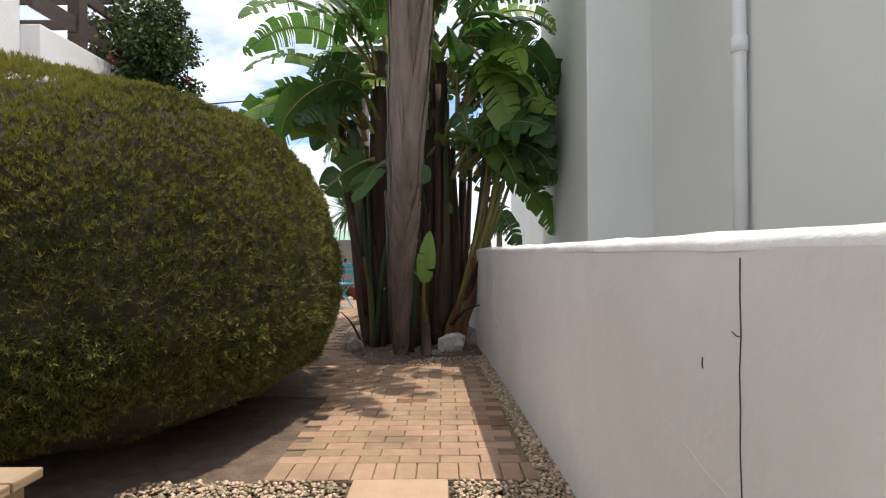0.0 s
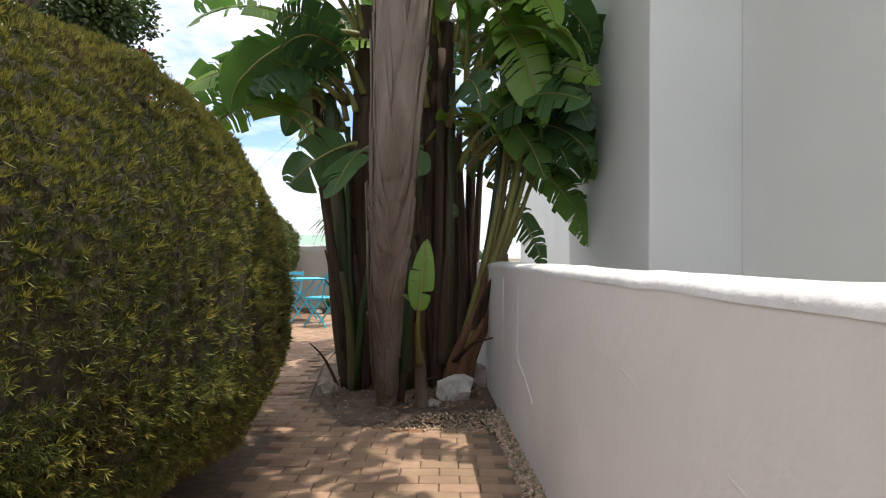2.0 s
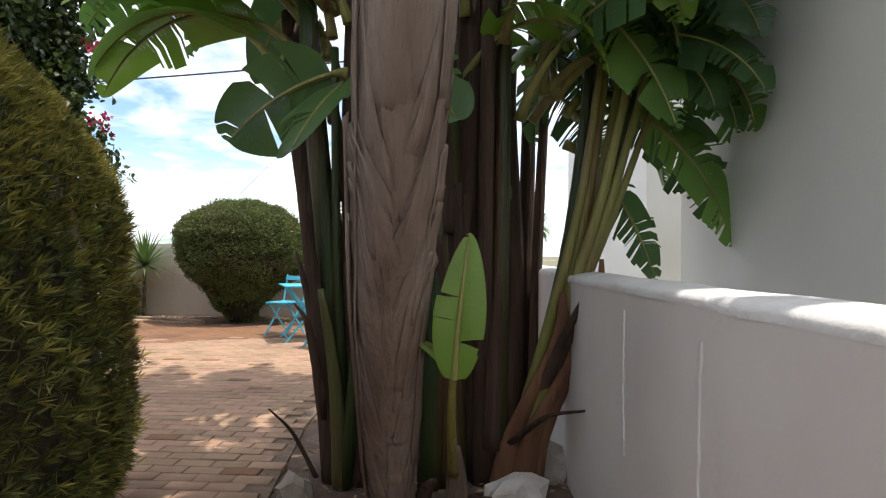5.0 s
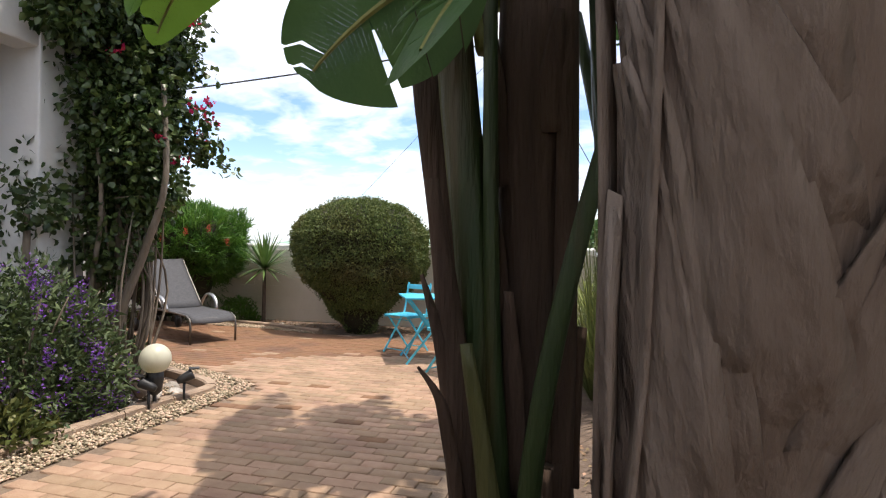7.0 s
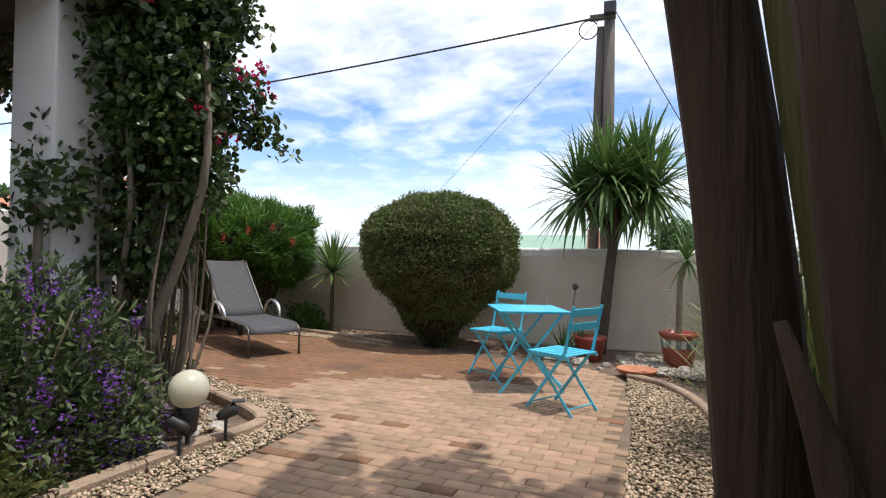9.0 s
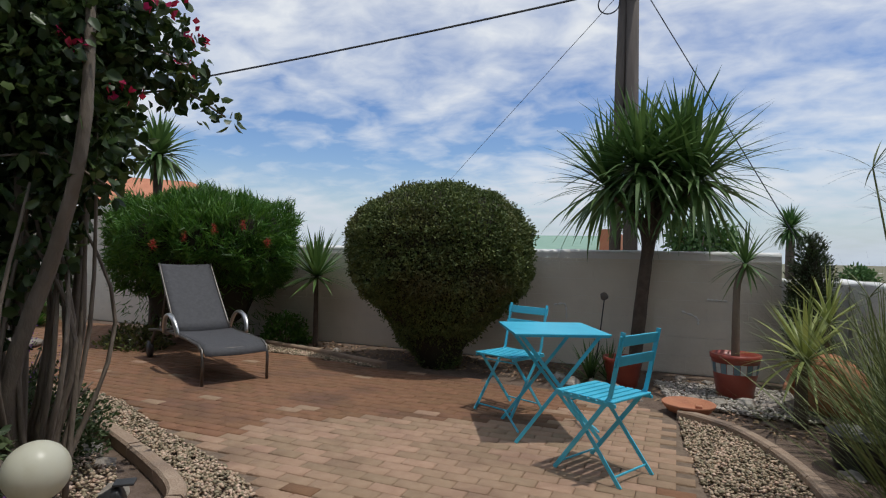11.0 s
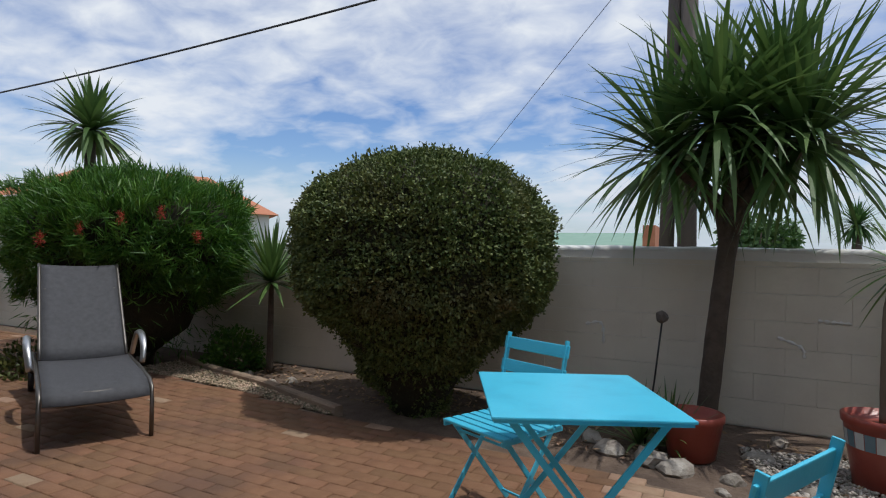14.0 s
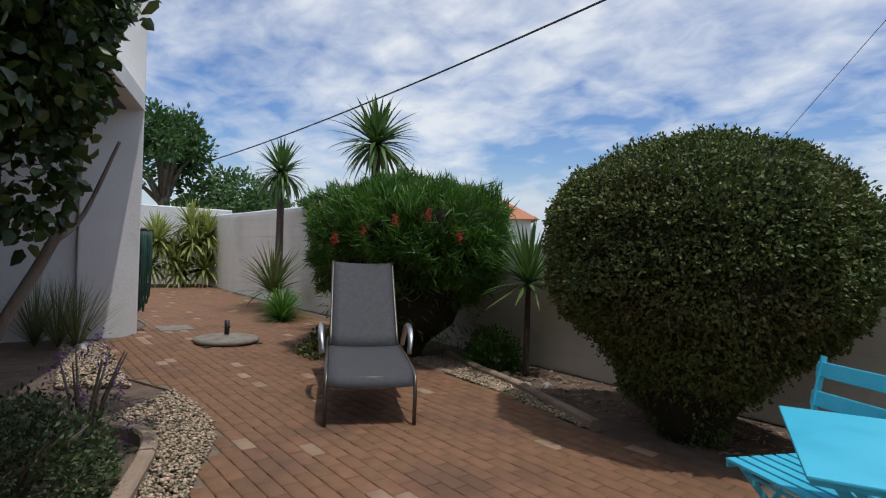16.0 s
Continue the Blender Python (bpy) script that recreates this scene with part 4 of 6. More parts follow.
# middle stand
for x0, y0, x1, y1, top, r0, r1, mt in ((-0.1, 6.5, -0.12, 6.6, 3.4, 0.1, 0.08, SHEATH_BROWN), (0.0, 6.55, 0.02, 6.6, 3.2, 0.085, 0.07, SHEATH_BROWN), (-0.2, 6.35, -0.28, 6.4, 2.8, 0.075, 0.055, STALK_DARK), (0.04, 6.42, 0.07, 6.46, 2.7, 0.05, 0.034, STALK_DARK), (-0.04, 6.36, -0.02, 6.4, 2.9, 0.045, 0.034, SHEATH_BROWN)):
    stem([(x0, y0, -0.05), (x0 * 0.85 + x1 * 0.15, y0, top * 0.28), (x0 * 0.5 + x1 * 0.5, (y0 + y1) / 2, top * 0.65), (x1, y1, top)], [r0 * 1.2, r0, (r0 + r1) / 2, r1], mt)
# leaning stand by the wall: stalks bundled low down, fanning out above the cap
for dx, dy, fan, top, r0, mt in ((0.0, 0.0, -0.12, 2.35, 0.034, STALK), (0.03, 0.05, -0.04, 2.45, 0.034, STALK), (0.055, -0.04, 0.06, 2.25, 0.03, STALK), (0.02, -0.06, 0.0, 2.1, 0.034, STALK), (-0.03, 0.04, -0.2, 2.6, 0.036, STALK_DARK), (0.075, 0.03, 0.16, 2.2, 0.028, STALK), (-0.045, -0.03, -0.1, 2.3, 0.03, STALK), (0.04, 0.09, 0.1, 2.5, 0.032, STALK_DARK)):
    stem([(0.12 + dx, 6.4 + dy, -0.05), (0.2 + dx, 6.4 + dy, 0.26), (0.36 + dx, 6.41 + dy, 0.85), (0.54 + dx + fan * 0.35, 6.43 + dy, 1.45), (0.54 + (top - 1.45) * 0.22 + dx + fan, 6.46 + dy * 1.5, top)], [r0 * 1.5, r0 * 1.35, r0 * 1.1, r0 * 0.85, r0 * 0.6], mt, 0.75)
# stems at the back of the clump
for x0, y0, x1, top, r0 in ((0.2, 7.45, 0.16, 2.6, 0.05), (0.27, 7.55, 0.3, 2.8, 0.06), (0.33, 7.4, 0.38, 2.4, 0.04), (0.12, 7.5, 0.08, 3.0, 0.055)):
    stem([(x0, y0, -0.05), (x0 + 0.01, y0, top * 0.4), (x1, y0 + 0.03, top * 0.8), (x1 * 1.1, y0 + 0.05, top)], [r0 * 1.2, r0, r0 * 0.85, r0 * 0.6], SHEATH_BROWN)
# dry red-brown sheaths wrapped round the foot of the leaning stand
for dx, dy, z1, r0 in ((-0.05, -0.07, 0.95, 0.06), (0.04, -0.08, 0.75, 0.055), (0.1, -0.04, 1.12, 0.045), (0.0, 0.06, 0.9, 0.06)):
    stem([(0.11 + dx, 6.4 + dy, -0.05), (0.18 + dx, 6.4 + dy, 0.26), (0.2 + (z1 - 0.26) * 0.27 + dx, 6.4 + dy, z1 * 0.75), (0.2 + (z1 - 0.26) * 0.27 + dx + 0.02, 6.39 + dy, z1)], [r0 * 1.25, r0, r0 * 0.7, r0 * 0.25], SHEATH_RED, 0.55)
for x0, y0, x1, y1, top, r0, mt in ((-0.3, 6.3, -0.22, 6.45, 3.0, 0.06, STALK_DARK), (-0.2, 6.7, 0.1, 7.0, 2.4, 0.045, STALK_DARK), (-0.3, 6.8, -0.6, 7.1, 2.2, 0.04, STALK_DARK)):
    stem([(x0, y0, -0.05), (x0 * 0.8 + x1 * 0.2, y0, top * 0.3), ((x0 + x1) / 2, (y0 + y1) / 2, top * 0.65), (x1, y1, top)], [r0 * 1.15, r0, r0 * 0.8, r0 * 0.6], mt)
# split sheaths standing off the left stand
for j in range(18):
    rs = random.Random(600 + j)
    a0 = rs.uniform(3.4, 6.0)
    bx, by, zb = -0.7 + 0.125 * math.cos(a0), 6.5 + 0.125 * math.sin(a0), rs.uniform(-0.05, 1.6)
    ln = rs.uniform(0.3, 0.7)
    if j > 9:
        bx, by, zb = -0.24 + 0.1 * math.cos(a0), 6.38 + 0.1 * math.sin(a0), rs.uniform(0.1, 1.3)
    stem([(bx, by, zb), (bx + 0.01 * math.cos(a0), by + 0.01 * math.sin(a0), zb + ln * 0.5), (bx + 0.05 * math.cos(a0), by + 0.05 * math.sin(a0), zb + ln)], [0.05, 0.042, 0.016], SHEATH_BROWN, 0.25, 7)
# dry broken sheaths sticking out low down
for a, b, r in (((-0.88, 6.3, 0.0), (-1.1, 6.22, 0.36), 0.018), ((0.2, 6.4, 0.25), (0.45, 6.1, 1.0), 0.028), ((0.2, 6.4, 0.15), (0.46, 6.2, 0.92), 0.025), ((0.1, 6.3, 0.2), (0.42, 6.0, 0.45), 0.02), ((-0.2, 5.85, 0.0), (-0.02, 5.6, 0.22), 0.02), ((-0.32, 5.8, 0.0), (-0.24, 5.65, 0.26), 0.035), ((0.0, 6.2, 0.2), (0.03, 6.1, 1.05), 0.035)):
    a, b = np.array(a), np.array(b)
    stem([a, (a + b) / 2 + np.array([0, 0, 0.05]), b], [r * 1.3, r, r * 0.5], SHEATH_BROWN, 0.5, 7)
for x, y, z, r in ((-0.66, 6.3, 0.62, 0.05), (-0.46, 5.95, 0.55, 0.05)):
    stem([(x, y, -0.05), (x, y, z * 0.6), (x + 0.01, y, z)], [r, r * 0.95, r * 0.85], SHEATH_BROWN)
# young shoot with one fresh leaf
stem([(-0.15, 5.74, -0.05), (-0.15, 5.7, 0.22), (-0.16, 5.6, 0.4)], [0.055, 0.045, 0.025], SHEATH)
stem([(-0.16, 5.62, 0.3), (-0.165, 5.45, 0.55), (-0.155, 5.33, 0.74)], [0.022, 0.016, 0.012], STALK)
paddle(clump, loc((-0.15, 5.33, 0.72)), math.radians(60), 0.5, 0.175, 1.5, 0.22, PADDLE_LIT, 1, 5, twist=0.5, torn=-0.175)
paddle(clump, loc((-0.165, 5.36, 0.74)), math.radians(160), 0.2, 0.1, 0.9, 0.6, PADDLE_LIT, 0, 6)

# placed leaves: start, azimuth, length, width, elevation, droop, material, torn, petiole
leaf_rows = (
    ((-1.1, 6.4, 2.0), 178, 1.1, 0.42, 0.75, 1.9, PADDLE, 0, 0.35), ((-0.95, 6.45, 2.3), 160, 1.2, 0.45, 0.7, 1.5, PADDLE, 1, 0.5),
    ((-0.9, 6.4, 2.5), 190, 1.2, 0.42, 0.9, 1.7, PADDLE_LIT, 1, 0.5), ((-0.8, 6.5, 2.9), 170, 1.4, 0.5, 0.8, 1.6, PADDLE, 1, 0.6), ((-0.75, 6.5, 3.0), 215, 1.3, 0.48, 0.7, 1.6, PADDLE, 1, 0.6),
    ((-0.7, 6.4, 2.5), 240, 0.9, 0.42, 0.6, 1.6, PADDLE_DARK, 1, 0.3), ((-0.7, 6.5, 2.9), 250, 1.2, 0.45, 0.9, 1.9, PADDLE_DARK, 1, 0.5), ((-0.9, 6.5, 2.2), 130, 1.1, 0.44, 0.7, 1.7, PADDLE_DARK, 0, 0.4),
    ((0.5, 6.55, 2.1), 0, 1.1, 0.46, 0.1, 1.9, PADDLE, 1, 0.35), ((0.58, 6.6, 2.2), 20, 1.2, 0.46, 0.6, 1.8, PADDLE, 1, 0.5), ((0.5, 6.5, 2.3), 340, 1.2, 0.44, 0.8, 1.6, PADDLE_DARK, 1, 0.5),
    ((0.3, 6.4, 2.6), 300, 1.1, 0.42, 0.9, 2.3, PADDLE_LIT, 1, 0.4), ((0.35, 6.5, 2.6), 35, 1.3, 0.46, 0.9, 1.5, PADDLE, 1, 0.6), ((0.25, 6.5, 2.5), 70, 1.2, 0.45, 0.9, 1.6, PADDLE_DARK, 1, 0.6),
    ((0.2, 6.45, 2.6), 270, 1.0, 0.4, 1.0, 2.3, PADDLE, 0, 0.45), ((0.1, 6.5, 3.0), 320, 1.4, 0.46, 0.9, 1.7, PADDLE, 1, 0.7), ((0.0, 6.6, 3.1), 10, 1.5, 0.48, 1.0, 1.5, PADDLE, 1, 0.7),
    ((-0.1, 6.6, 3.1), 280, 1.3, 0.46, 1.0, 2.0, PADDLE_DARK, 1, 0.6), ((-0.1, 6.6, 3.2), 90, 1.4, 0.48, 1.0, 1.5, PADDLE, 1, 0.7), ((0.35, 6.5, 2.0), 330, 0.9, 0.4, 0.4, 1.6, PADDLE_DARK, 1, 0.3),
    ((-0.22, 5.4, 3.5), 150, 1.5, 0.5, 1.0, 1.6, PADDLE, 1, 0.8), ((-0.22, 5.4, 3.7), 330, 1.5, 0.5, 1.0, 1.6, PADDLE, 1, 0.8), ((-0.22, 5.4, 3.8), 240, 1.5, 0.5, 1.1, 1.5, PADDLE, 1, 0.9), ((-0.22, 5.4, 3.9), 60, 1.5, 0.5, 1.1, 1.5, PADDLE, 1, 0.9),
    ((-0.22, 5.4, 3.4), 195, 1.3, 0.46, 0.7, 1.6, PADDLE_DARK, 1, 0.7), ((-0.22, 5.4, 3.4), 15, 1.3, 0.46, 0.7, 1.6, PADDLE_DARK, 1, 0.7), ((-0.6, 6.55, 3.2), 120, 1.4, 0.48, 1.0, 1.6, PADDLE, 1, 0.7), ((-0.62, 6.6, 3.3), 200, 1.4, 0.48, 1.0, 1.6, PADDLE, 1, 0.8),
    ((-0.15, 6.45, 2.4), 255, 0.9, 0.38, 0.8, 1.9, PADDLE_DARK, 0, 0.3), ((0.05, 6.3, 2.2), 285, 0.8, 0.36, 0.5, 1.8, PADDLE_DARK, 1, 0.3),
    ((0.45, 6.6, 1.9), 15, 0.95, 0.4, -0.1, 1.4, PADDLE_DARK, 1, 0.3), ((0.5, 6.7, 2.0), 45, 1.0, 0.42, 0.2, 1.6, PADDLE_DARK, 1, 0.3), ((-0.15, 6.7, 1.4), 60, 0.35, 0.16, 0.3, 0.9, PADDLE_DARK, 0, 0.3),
)
for i, (st, az, L, W, el, dr, mt, torn, pet) in enumerate(leaf_rows):
    paddle(clump, loc(st), math.radians(az), L, W, el, dr, mt, torn, 40 + i, twist=(0.9 if i % 2 else -0.8) * (0.5 + 0.5 * abs(math.sin(i * 1.7))), petiole=pet)
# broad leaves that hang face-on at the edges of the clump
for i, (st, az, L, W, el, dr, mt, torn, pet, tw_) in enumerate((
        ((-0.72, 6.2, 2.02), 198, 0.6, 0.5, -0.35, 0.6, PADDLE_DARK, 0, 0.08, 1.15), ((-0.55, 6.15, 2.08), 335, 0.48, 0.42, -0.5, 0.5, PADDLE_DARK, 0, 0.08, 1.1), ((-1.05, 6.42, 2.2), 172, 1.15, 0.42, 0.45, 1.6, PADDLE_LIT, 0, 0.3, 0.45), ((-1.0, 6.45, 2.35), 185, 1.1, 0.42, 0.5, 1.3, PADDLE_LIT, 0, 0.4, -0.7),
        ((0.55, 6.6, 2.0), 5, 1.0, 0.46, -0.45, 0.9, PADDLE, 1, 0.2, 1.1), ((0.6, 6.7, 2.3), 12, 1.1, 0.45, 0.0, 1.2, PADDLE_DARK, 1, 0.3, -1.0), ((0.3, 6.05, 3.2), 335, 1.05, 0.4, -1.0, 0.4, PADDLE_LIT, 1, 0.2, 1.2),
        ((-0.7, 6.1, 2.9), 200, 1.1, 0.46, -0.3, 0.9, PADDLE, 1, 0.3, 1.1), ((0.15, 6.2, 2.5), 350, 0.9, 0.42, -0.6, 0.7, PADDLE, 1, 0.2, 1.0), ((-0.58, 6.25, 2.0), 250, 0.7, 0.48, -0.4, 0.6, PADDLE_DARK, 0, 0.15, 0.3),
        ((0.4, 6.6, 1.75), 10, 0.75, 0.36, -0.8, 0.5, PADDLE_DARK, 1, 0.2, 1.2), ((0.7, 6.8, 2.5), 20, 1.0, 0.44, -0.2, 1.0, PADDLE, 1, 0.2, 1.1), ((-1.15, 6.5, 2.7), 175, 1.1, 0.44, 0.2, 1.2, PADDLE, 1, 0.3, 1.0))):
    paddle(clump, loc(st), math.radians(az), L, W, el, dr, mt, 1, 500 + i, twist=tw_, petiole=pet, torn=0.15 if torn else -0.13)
# the crown's remaining leaves, fanned round the three stands
rl = random.Random(19)
for i in range(58):
    cx, cy, zl, zh = ((-0.85, 6.45, 1.7, 3.5), (0.25, 6.5, 1.7, 3.6), (-0.1, 6.6, 2.0, 3.8))[i % 3]
    az = rl.uniform(0, 360)
    if i % 6 == 0:
        continue
    if i % 3 == 0:
        az = rl.uniform(95, 265)
    elif i % 3 == 1:
        az = rl.uniform(-75, 95)
    z0 = rl.uniform(zl, zh)
    mt = rl.choice((PADDLE, PADDLE_DARK, PADDLE_DARK, PADDLE, PADDLE_LIT))
    paddle(clump, loc((cx + rl.uniform(-0.12, 0.12), cy + rl.uniform(-0.1, 0.1), z0)), math.radians(az), rl.uniform(0.75, 1.25), rl.uniform(0.38, 0.5), rl.uniform(0.2, 1.1), rl.uniform(1.2, 2.2), mt, 1 if rl.random() < 0.85 else 0, 300 + i, twist=rl.uniform(-1.35, 1.35), petiole=rl.uniform(0.25, 0.5))

# leaves filling the side by the wall, its shade put into a darker green
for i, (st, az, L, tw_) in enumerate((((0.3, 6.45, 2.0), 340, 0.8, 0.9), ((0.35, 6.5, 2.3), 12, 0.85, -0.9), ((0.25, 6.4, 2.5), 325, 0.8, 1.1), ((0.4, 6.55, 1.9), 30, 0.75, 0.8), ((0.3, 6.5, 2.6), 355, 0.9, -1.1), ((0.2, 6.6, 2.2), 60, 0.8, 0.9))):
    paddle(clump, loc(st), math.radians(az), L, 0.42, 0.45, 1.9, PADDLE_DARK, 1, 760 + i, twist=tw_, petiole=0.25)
# leaves hanging between the stand and the neighbour's wall, shade put into their colour
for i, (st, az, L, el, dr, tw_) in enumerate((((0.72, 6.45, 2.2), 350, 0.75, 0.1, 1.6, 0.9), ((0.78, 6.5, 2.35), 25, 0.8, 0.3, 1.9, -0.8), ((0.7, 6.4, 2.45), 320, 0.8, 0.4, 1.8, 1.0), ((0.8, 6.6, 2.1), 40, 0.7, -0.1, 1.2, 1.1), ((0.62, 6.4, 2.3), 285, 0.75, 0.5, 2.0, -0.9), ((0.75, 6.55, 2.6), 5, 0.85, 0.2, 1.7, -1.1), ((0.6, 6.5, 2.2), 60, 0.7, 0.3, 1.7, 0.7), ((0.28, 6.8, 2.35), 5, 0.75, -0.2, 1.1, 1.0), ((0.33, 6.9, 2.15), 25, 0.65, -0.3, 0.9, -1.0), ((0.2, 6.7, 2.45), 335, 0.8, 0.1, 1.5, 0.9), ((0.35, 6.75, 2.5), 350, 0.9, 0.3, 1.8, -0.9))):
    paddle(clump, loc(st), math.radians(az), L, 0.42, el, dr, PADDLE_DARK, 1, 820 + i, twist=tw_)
# unseen high leaves arching over the terrace from the clump's back, added to shade the paving
for i, (st, az, L) in enumerate((((-0.65, 7.0, 3.1), 92, 1.5), ((-0.7, 7.05, 3.3), 112, 1.6), ((-0.5, 7.1, 3.5), 100, 1.5), ((-0.75, 6.95, 3.2), 130, 1.4), ((-0.6, 7.0, 3.8), 105, 1.7), ((-0.6, 7.0, 3.6), 80, 1.5), ((-0.7, 7.0, 4.0), 122, 1.6), ((-0.5, 7.1, 4.4), 75, 1.8), ((-0.55, 7.1, 4.5), 95, 1.9), ((-0.6, 7.1, 4.3), 60, 1.7), ((-0.65, 7.1, 4.6), 115, 1.9))):
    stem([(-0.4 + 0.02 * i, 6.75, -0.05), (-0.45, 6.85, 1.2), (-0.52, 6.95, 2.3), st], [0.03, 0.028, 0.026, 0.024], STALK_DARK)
    paddle(clump, loc(st), math.radians(az), L, 0.5, 0.5, 0.9, (PADDLE, PADDLE_DARK)[i % 2], 1, 700 + i, twist=0.2 * (-1) ** i, petiole=0.6)
# leaves too high to be seen, added to throw shade on the path
for i, (az, z0, L) in enumerate(((250, 3.9, 1.5), (272, 4.1, 1.6), (292, 3.8, 1.5), (228, 4.0, 1.4), (262, 4.3, 1.7), (318, 3.9, 1.5), (338, 3.7, 1.5), (2, 4.0, 1.4), (305, 4.2, 1.7))):
    paddle(clump, loc((-0.22, 5.4, z0)), math.radians(az), L, 0.52, 0.45, 0.8, (PADDLE, PADDLE_DARK)[i % 2], 1, 740 + i, twist=0.2 * (-1) ** i, petiole=0.7)
rock("rock", (0.1, 6.02, -0.03), (0.15, 0.11, 0.13), 2, WHITE_ROCK, label="white angular quartz rock beside the plant clump")
rock("rock", (-0.92, 6.08, -0.04), (0.1, 0.09, 0.09), 3)
rock("rock", (0.3, 6.5, -0.04), (0.14, 0.14, 0.12), 4)
rock("rock", (-0.05, 5.75, -0.04), (0.07, 0.05, 0.04), 5)

# ---- clipped shrubs and bushes ----
def revolve_points(profile, n, rng, sx=1.0, sy=1.0, lump=0.05):
    """Random points with outward normals on a lathe-like shrub (profile rows r, z)."""
    pr = np.array(profile, float)
    seg = np.hypot(np.diff(pr[:, 0]), np.diff(pr[:, 1])) * (pr[1:, 0] + pr[:-1, 0] + 0.05)
    k = rng.choice(len(seg), n, p=seg / seg.sum())
    f = rng.random(n)
    r, z = pr[k, 0] + (pr[k + 1, 0] - pr[k, 0]) * f, pr[k, 1] + (pr[k + 1, 1] - pr[k, 1]) * f
    a = rng.uniform(0, 2 * math.pi, n)
    dr, dz = pr[k + 1, 0] - pr[k, 0], pr[k + 1, 1] - pr[k, 1]
    N = unit(np.stack([np.cos(a) * dz, np.sin(a) * dz, -dr], 1))
    P = np.stack([np.cos(a) * r * sx, np.sin(a) * r * sy, z], 1)
    b = np.array([noise.noise(Vector(p) * 2.6) + 0.5 * noise.noise(Vector(p) * 7) for p in P]) * lump
    return P + N * b[:, None], N


def lathe_core(profile, mat, parent, sx, sy, shrink=0.93):
    ob = lathe([(r * shrink + 0.001, z) for r, z in profile], 28, "twig_core", mat, parent)
    ob.matrix_basis = Matrix.Diagonal((sx, sy, 1, 1))
    return ob


rng = np.random.default_rng(44)
BALL = [(0.2, 0.0), (0.28, 0.15), (0.45, 0.4), (0.75, 0.7), (0.98, 1.0), (1.05, 1.3), (1.02, 1.54), (0.87, 1.76), (0.6, 1.91), (0.3, 1.99), (0.01, 2.01)]
ball = thing("clipped_shrub", (-3.97, 12.74, -0.03), "dense round clipped shrub with small glossy leaves by the wall", "shrub")
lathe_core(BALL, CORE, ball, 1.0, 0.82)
P, N = revolve_points(BALL, 115000, rng, 1.0, 0.82, 0.085)
tagged(leaf_cloud("foliage", P - N * rng.uniform(-0.02, 0.09, (len(P), 1)), N + rng.normal(size=P.shape) * 0.75, 0.028, 0.019, BALL_LEAF, ball, rng=rng, ovate=True), kind="stuff")
P, N = revolve_points(BALL, 1500, rng, 1.0, 0.82, 0.06)
up = P[:, 2] > 0.25
tagged(leaf_cloud("sprig", np.repeat(P[up], 5, 0) + np.repeat(N[up], 5, 0) * rng.uniform(0, 0.065, (up.sum() * 5, 1)), np.repeat(N[up], 5, 0) + rng.normal(size=(up.sum() * 5, 3)) * 0.7, 0.028, 0.017, BALL_LEAF, ball, rng=rng), kind="stuff")
for i in range(7):
    a = i * 0.9
    tube_part("trunk", [(0.16 * math.cos(a), 0.13 * math.sin(a), 0), (0.3 * math.cos(a), 0.25 * math.sin(a), 0.5)], [0.03, 0.02], BARK, ball)

brush = thing("bottlebrush_bush", (-7.45, 12.75, -0.03), "bright green bottlebrush bush with a few scarlet flowers", "bush")
DOME = [(0.55, 0.78), (0.95, 0.9), (1.25, 1.12), (1.36, 1.4), (1.24, 1.66), (0.95, 1.83), (0.5, 1.94), (0.05, 1.98)]
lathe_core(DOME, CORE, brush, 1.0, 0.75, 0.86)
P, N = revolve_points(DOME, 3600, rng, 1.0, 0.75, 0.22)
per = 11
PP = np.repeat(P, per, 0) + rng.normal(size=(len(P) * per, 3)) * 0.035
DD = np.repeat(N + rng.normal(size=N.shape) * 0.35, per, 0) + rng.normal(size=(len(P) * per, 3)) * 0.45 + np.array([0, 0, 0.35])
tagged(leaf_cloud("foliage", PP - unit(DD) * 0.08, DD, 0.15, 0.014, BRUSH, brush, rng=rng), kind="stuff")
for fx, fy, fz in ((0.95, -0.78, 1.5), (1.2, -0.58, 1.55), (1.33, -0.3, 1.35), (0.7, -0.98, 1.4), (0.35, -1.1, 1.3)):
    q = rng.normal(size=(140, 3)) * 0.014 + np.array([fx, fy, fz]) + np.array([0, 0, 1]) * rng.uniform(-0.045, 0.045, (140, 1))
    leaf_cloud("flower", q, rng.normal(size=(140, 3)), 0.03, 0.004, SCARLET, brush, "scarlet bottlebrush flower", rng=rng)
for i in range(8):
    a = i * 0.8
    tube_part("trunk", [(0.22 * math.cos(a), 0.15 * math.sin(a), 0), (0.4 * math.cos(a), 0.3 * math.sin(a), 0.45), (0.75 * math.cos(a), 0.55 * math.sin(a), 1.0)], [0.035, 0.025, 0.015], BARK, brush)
# dark solid low in the bush, stands in for the shade beneath
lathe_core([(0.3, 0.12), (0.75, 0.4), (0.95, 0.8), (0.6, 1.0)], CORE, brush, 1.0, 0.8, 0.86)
PP, NN = revolve_points([(0.2, 0.12), (0.8, 0.3), (1.0, 0.55), (1.0, 0.95)], 700, rng, 1.0, 0.8, 0.2)
tagged(leaf_cloud("shaded_foliage", PP, NN + rng.normal(size=NN.shape) * 0.8, 0.13, 0.014, BRUSH, brush, rng=rng), kind="stuff")


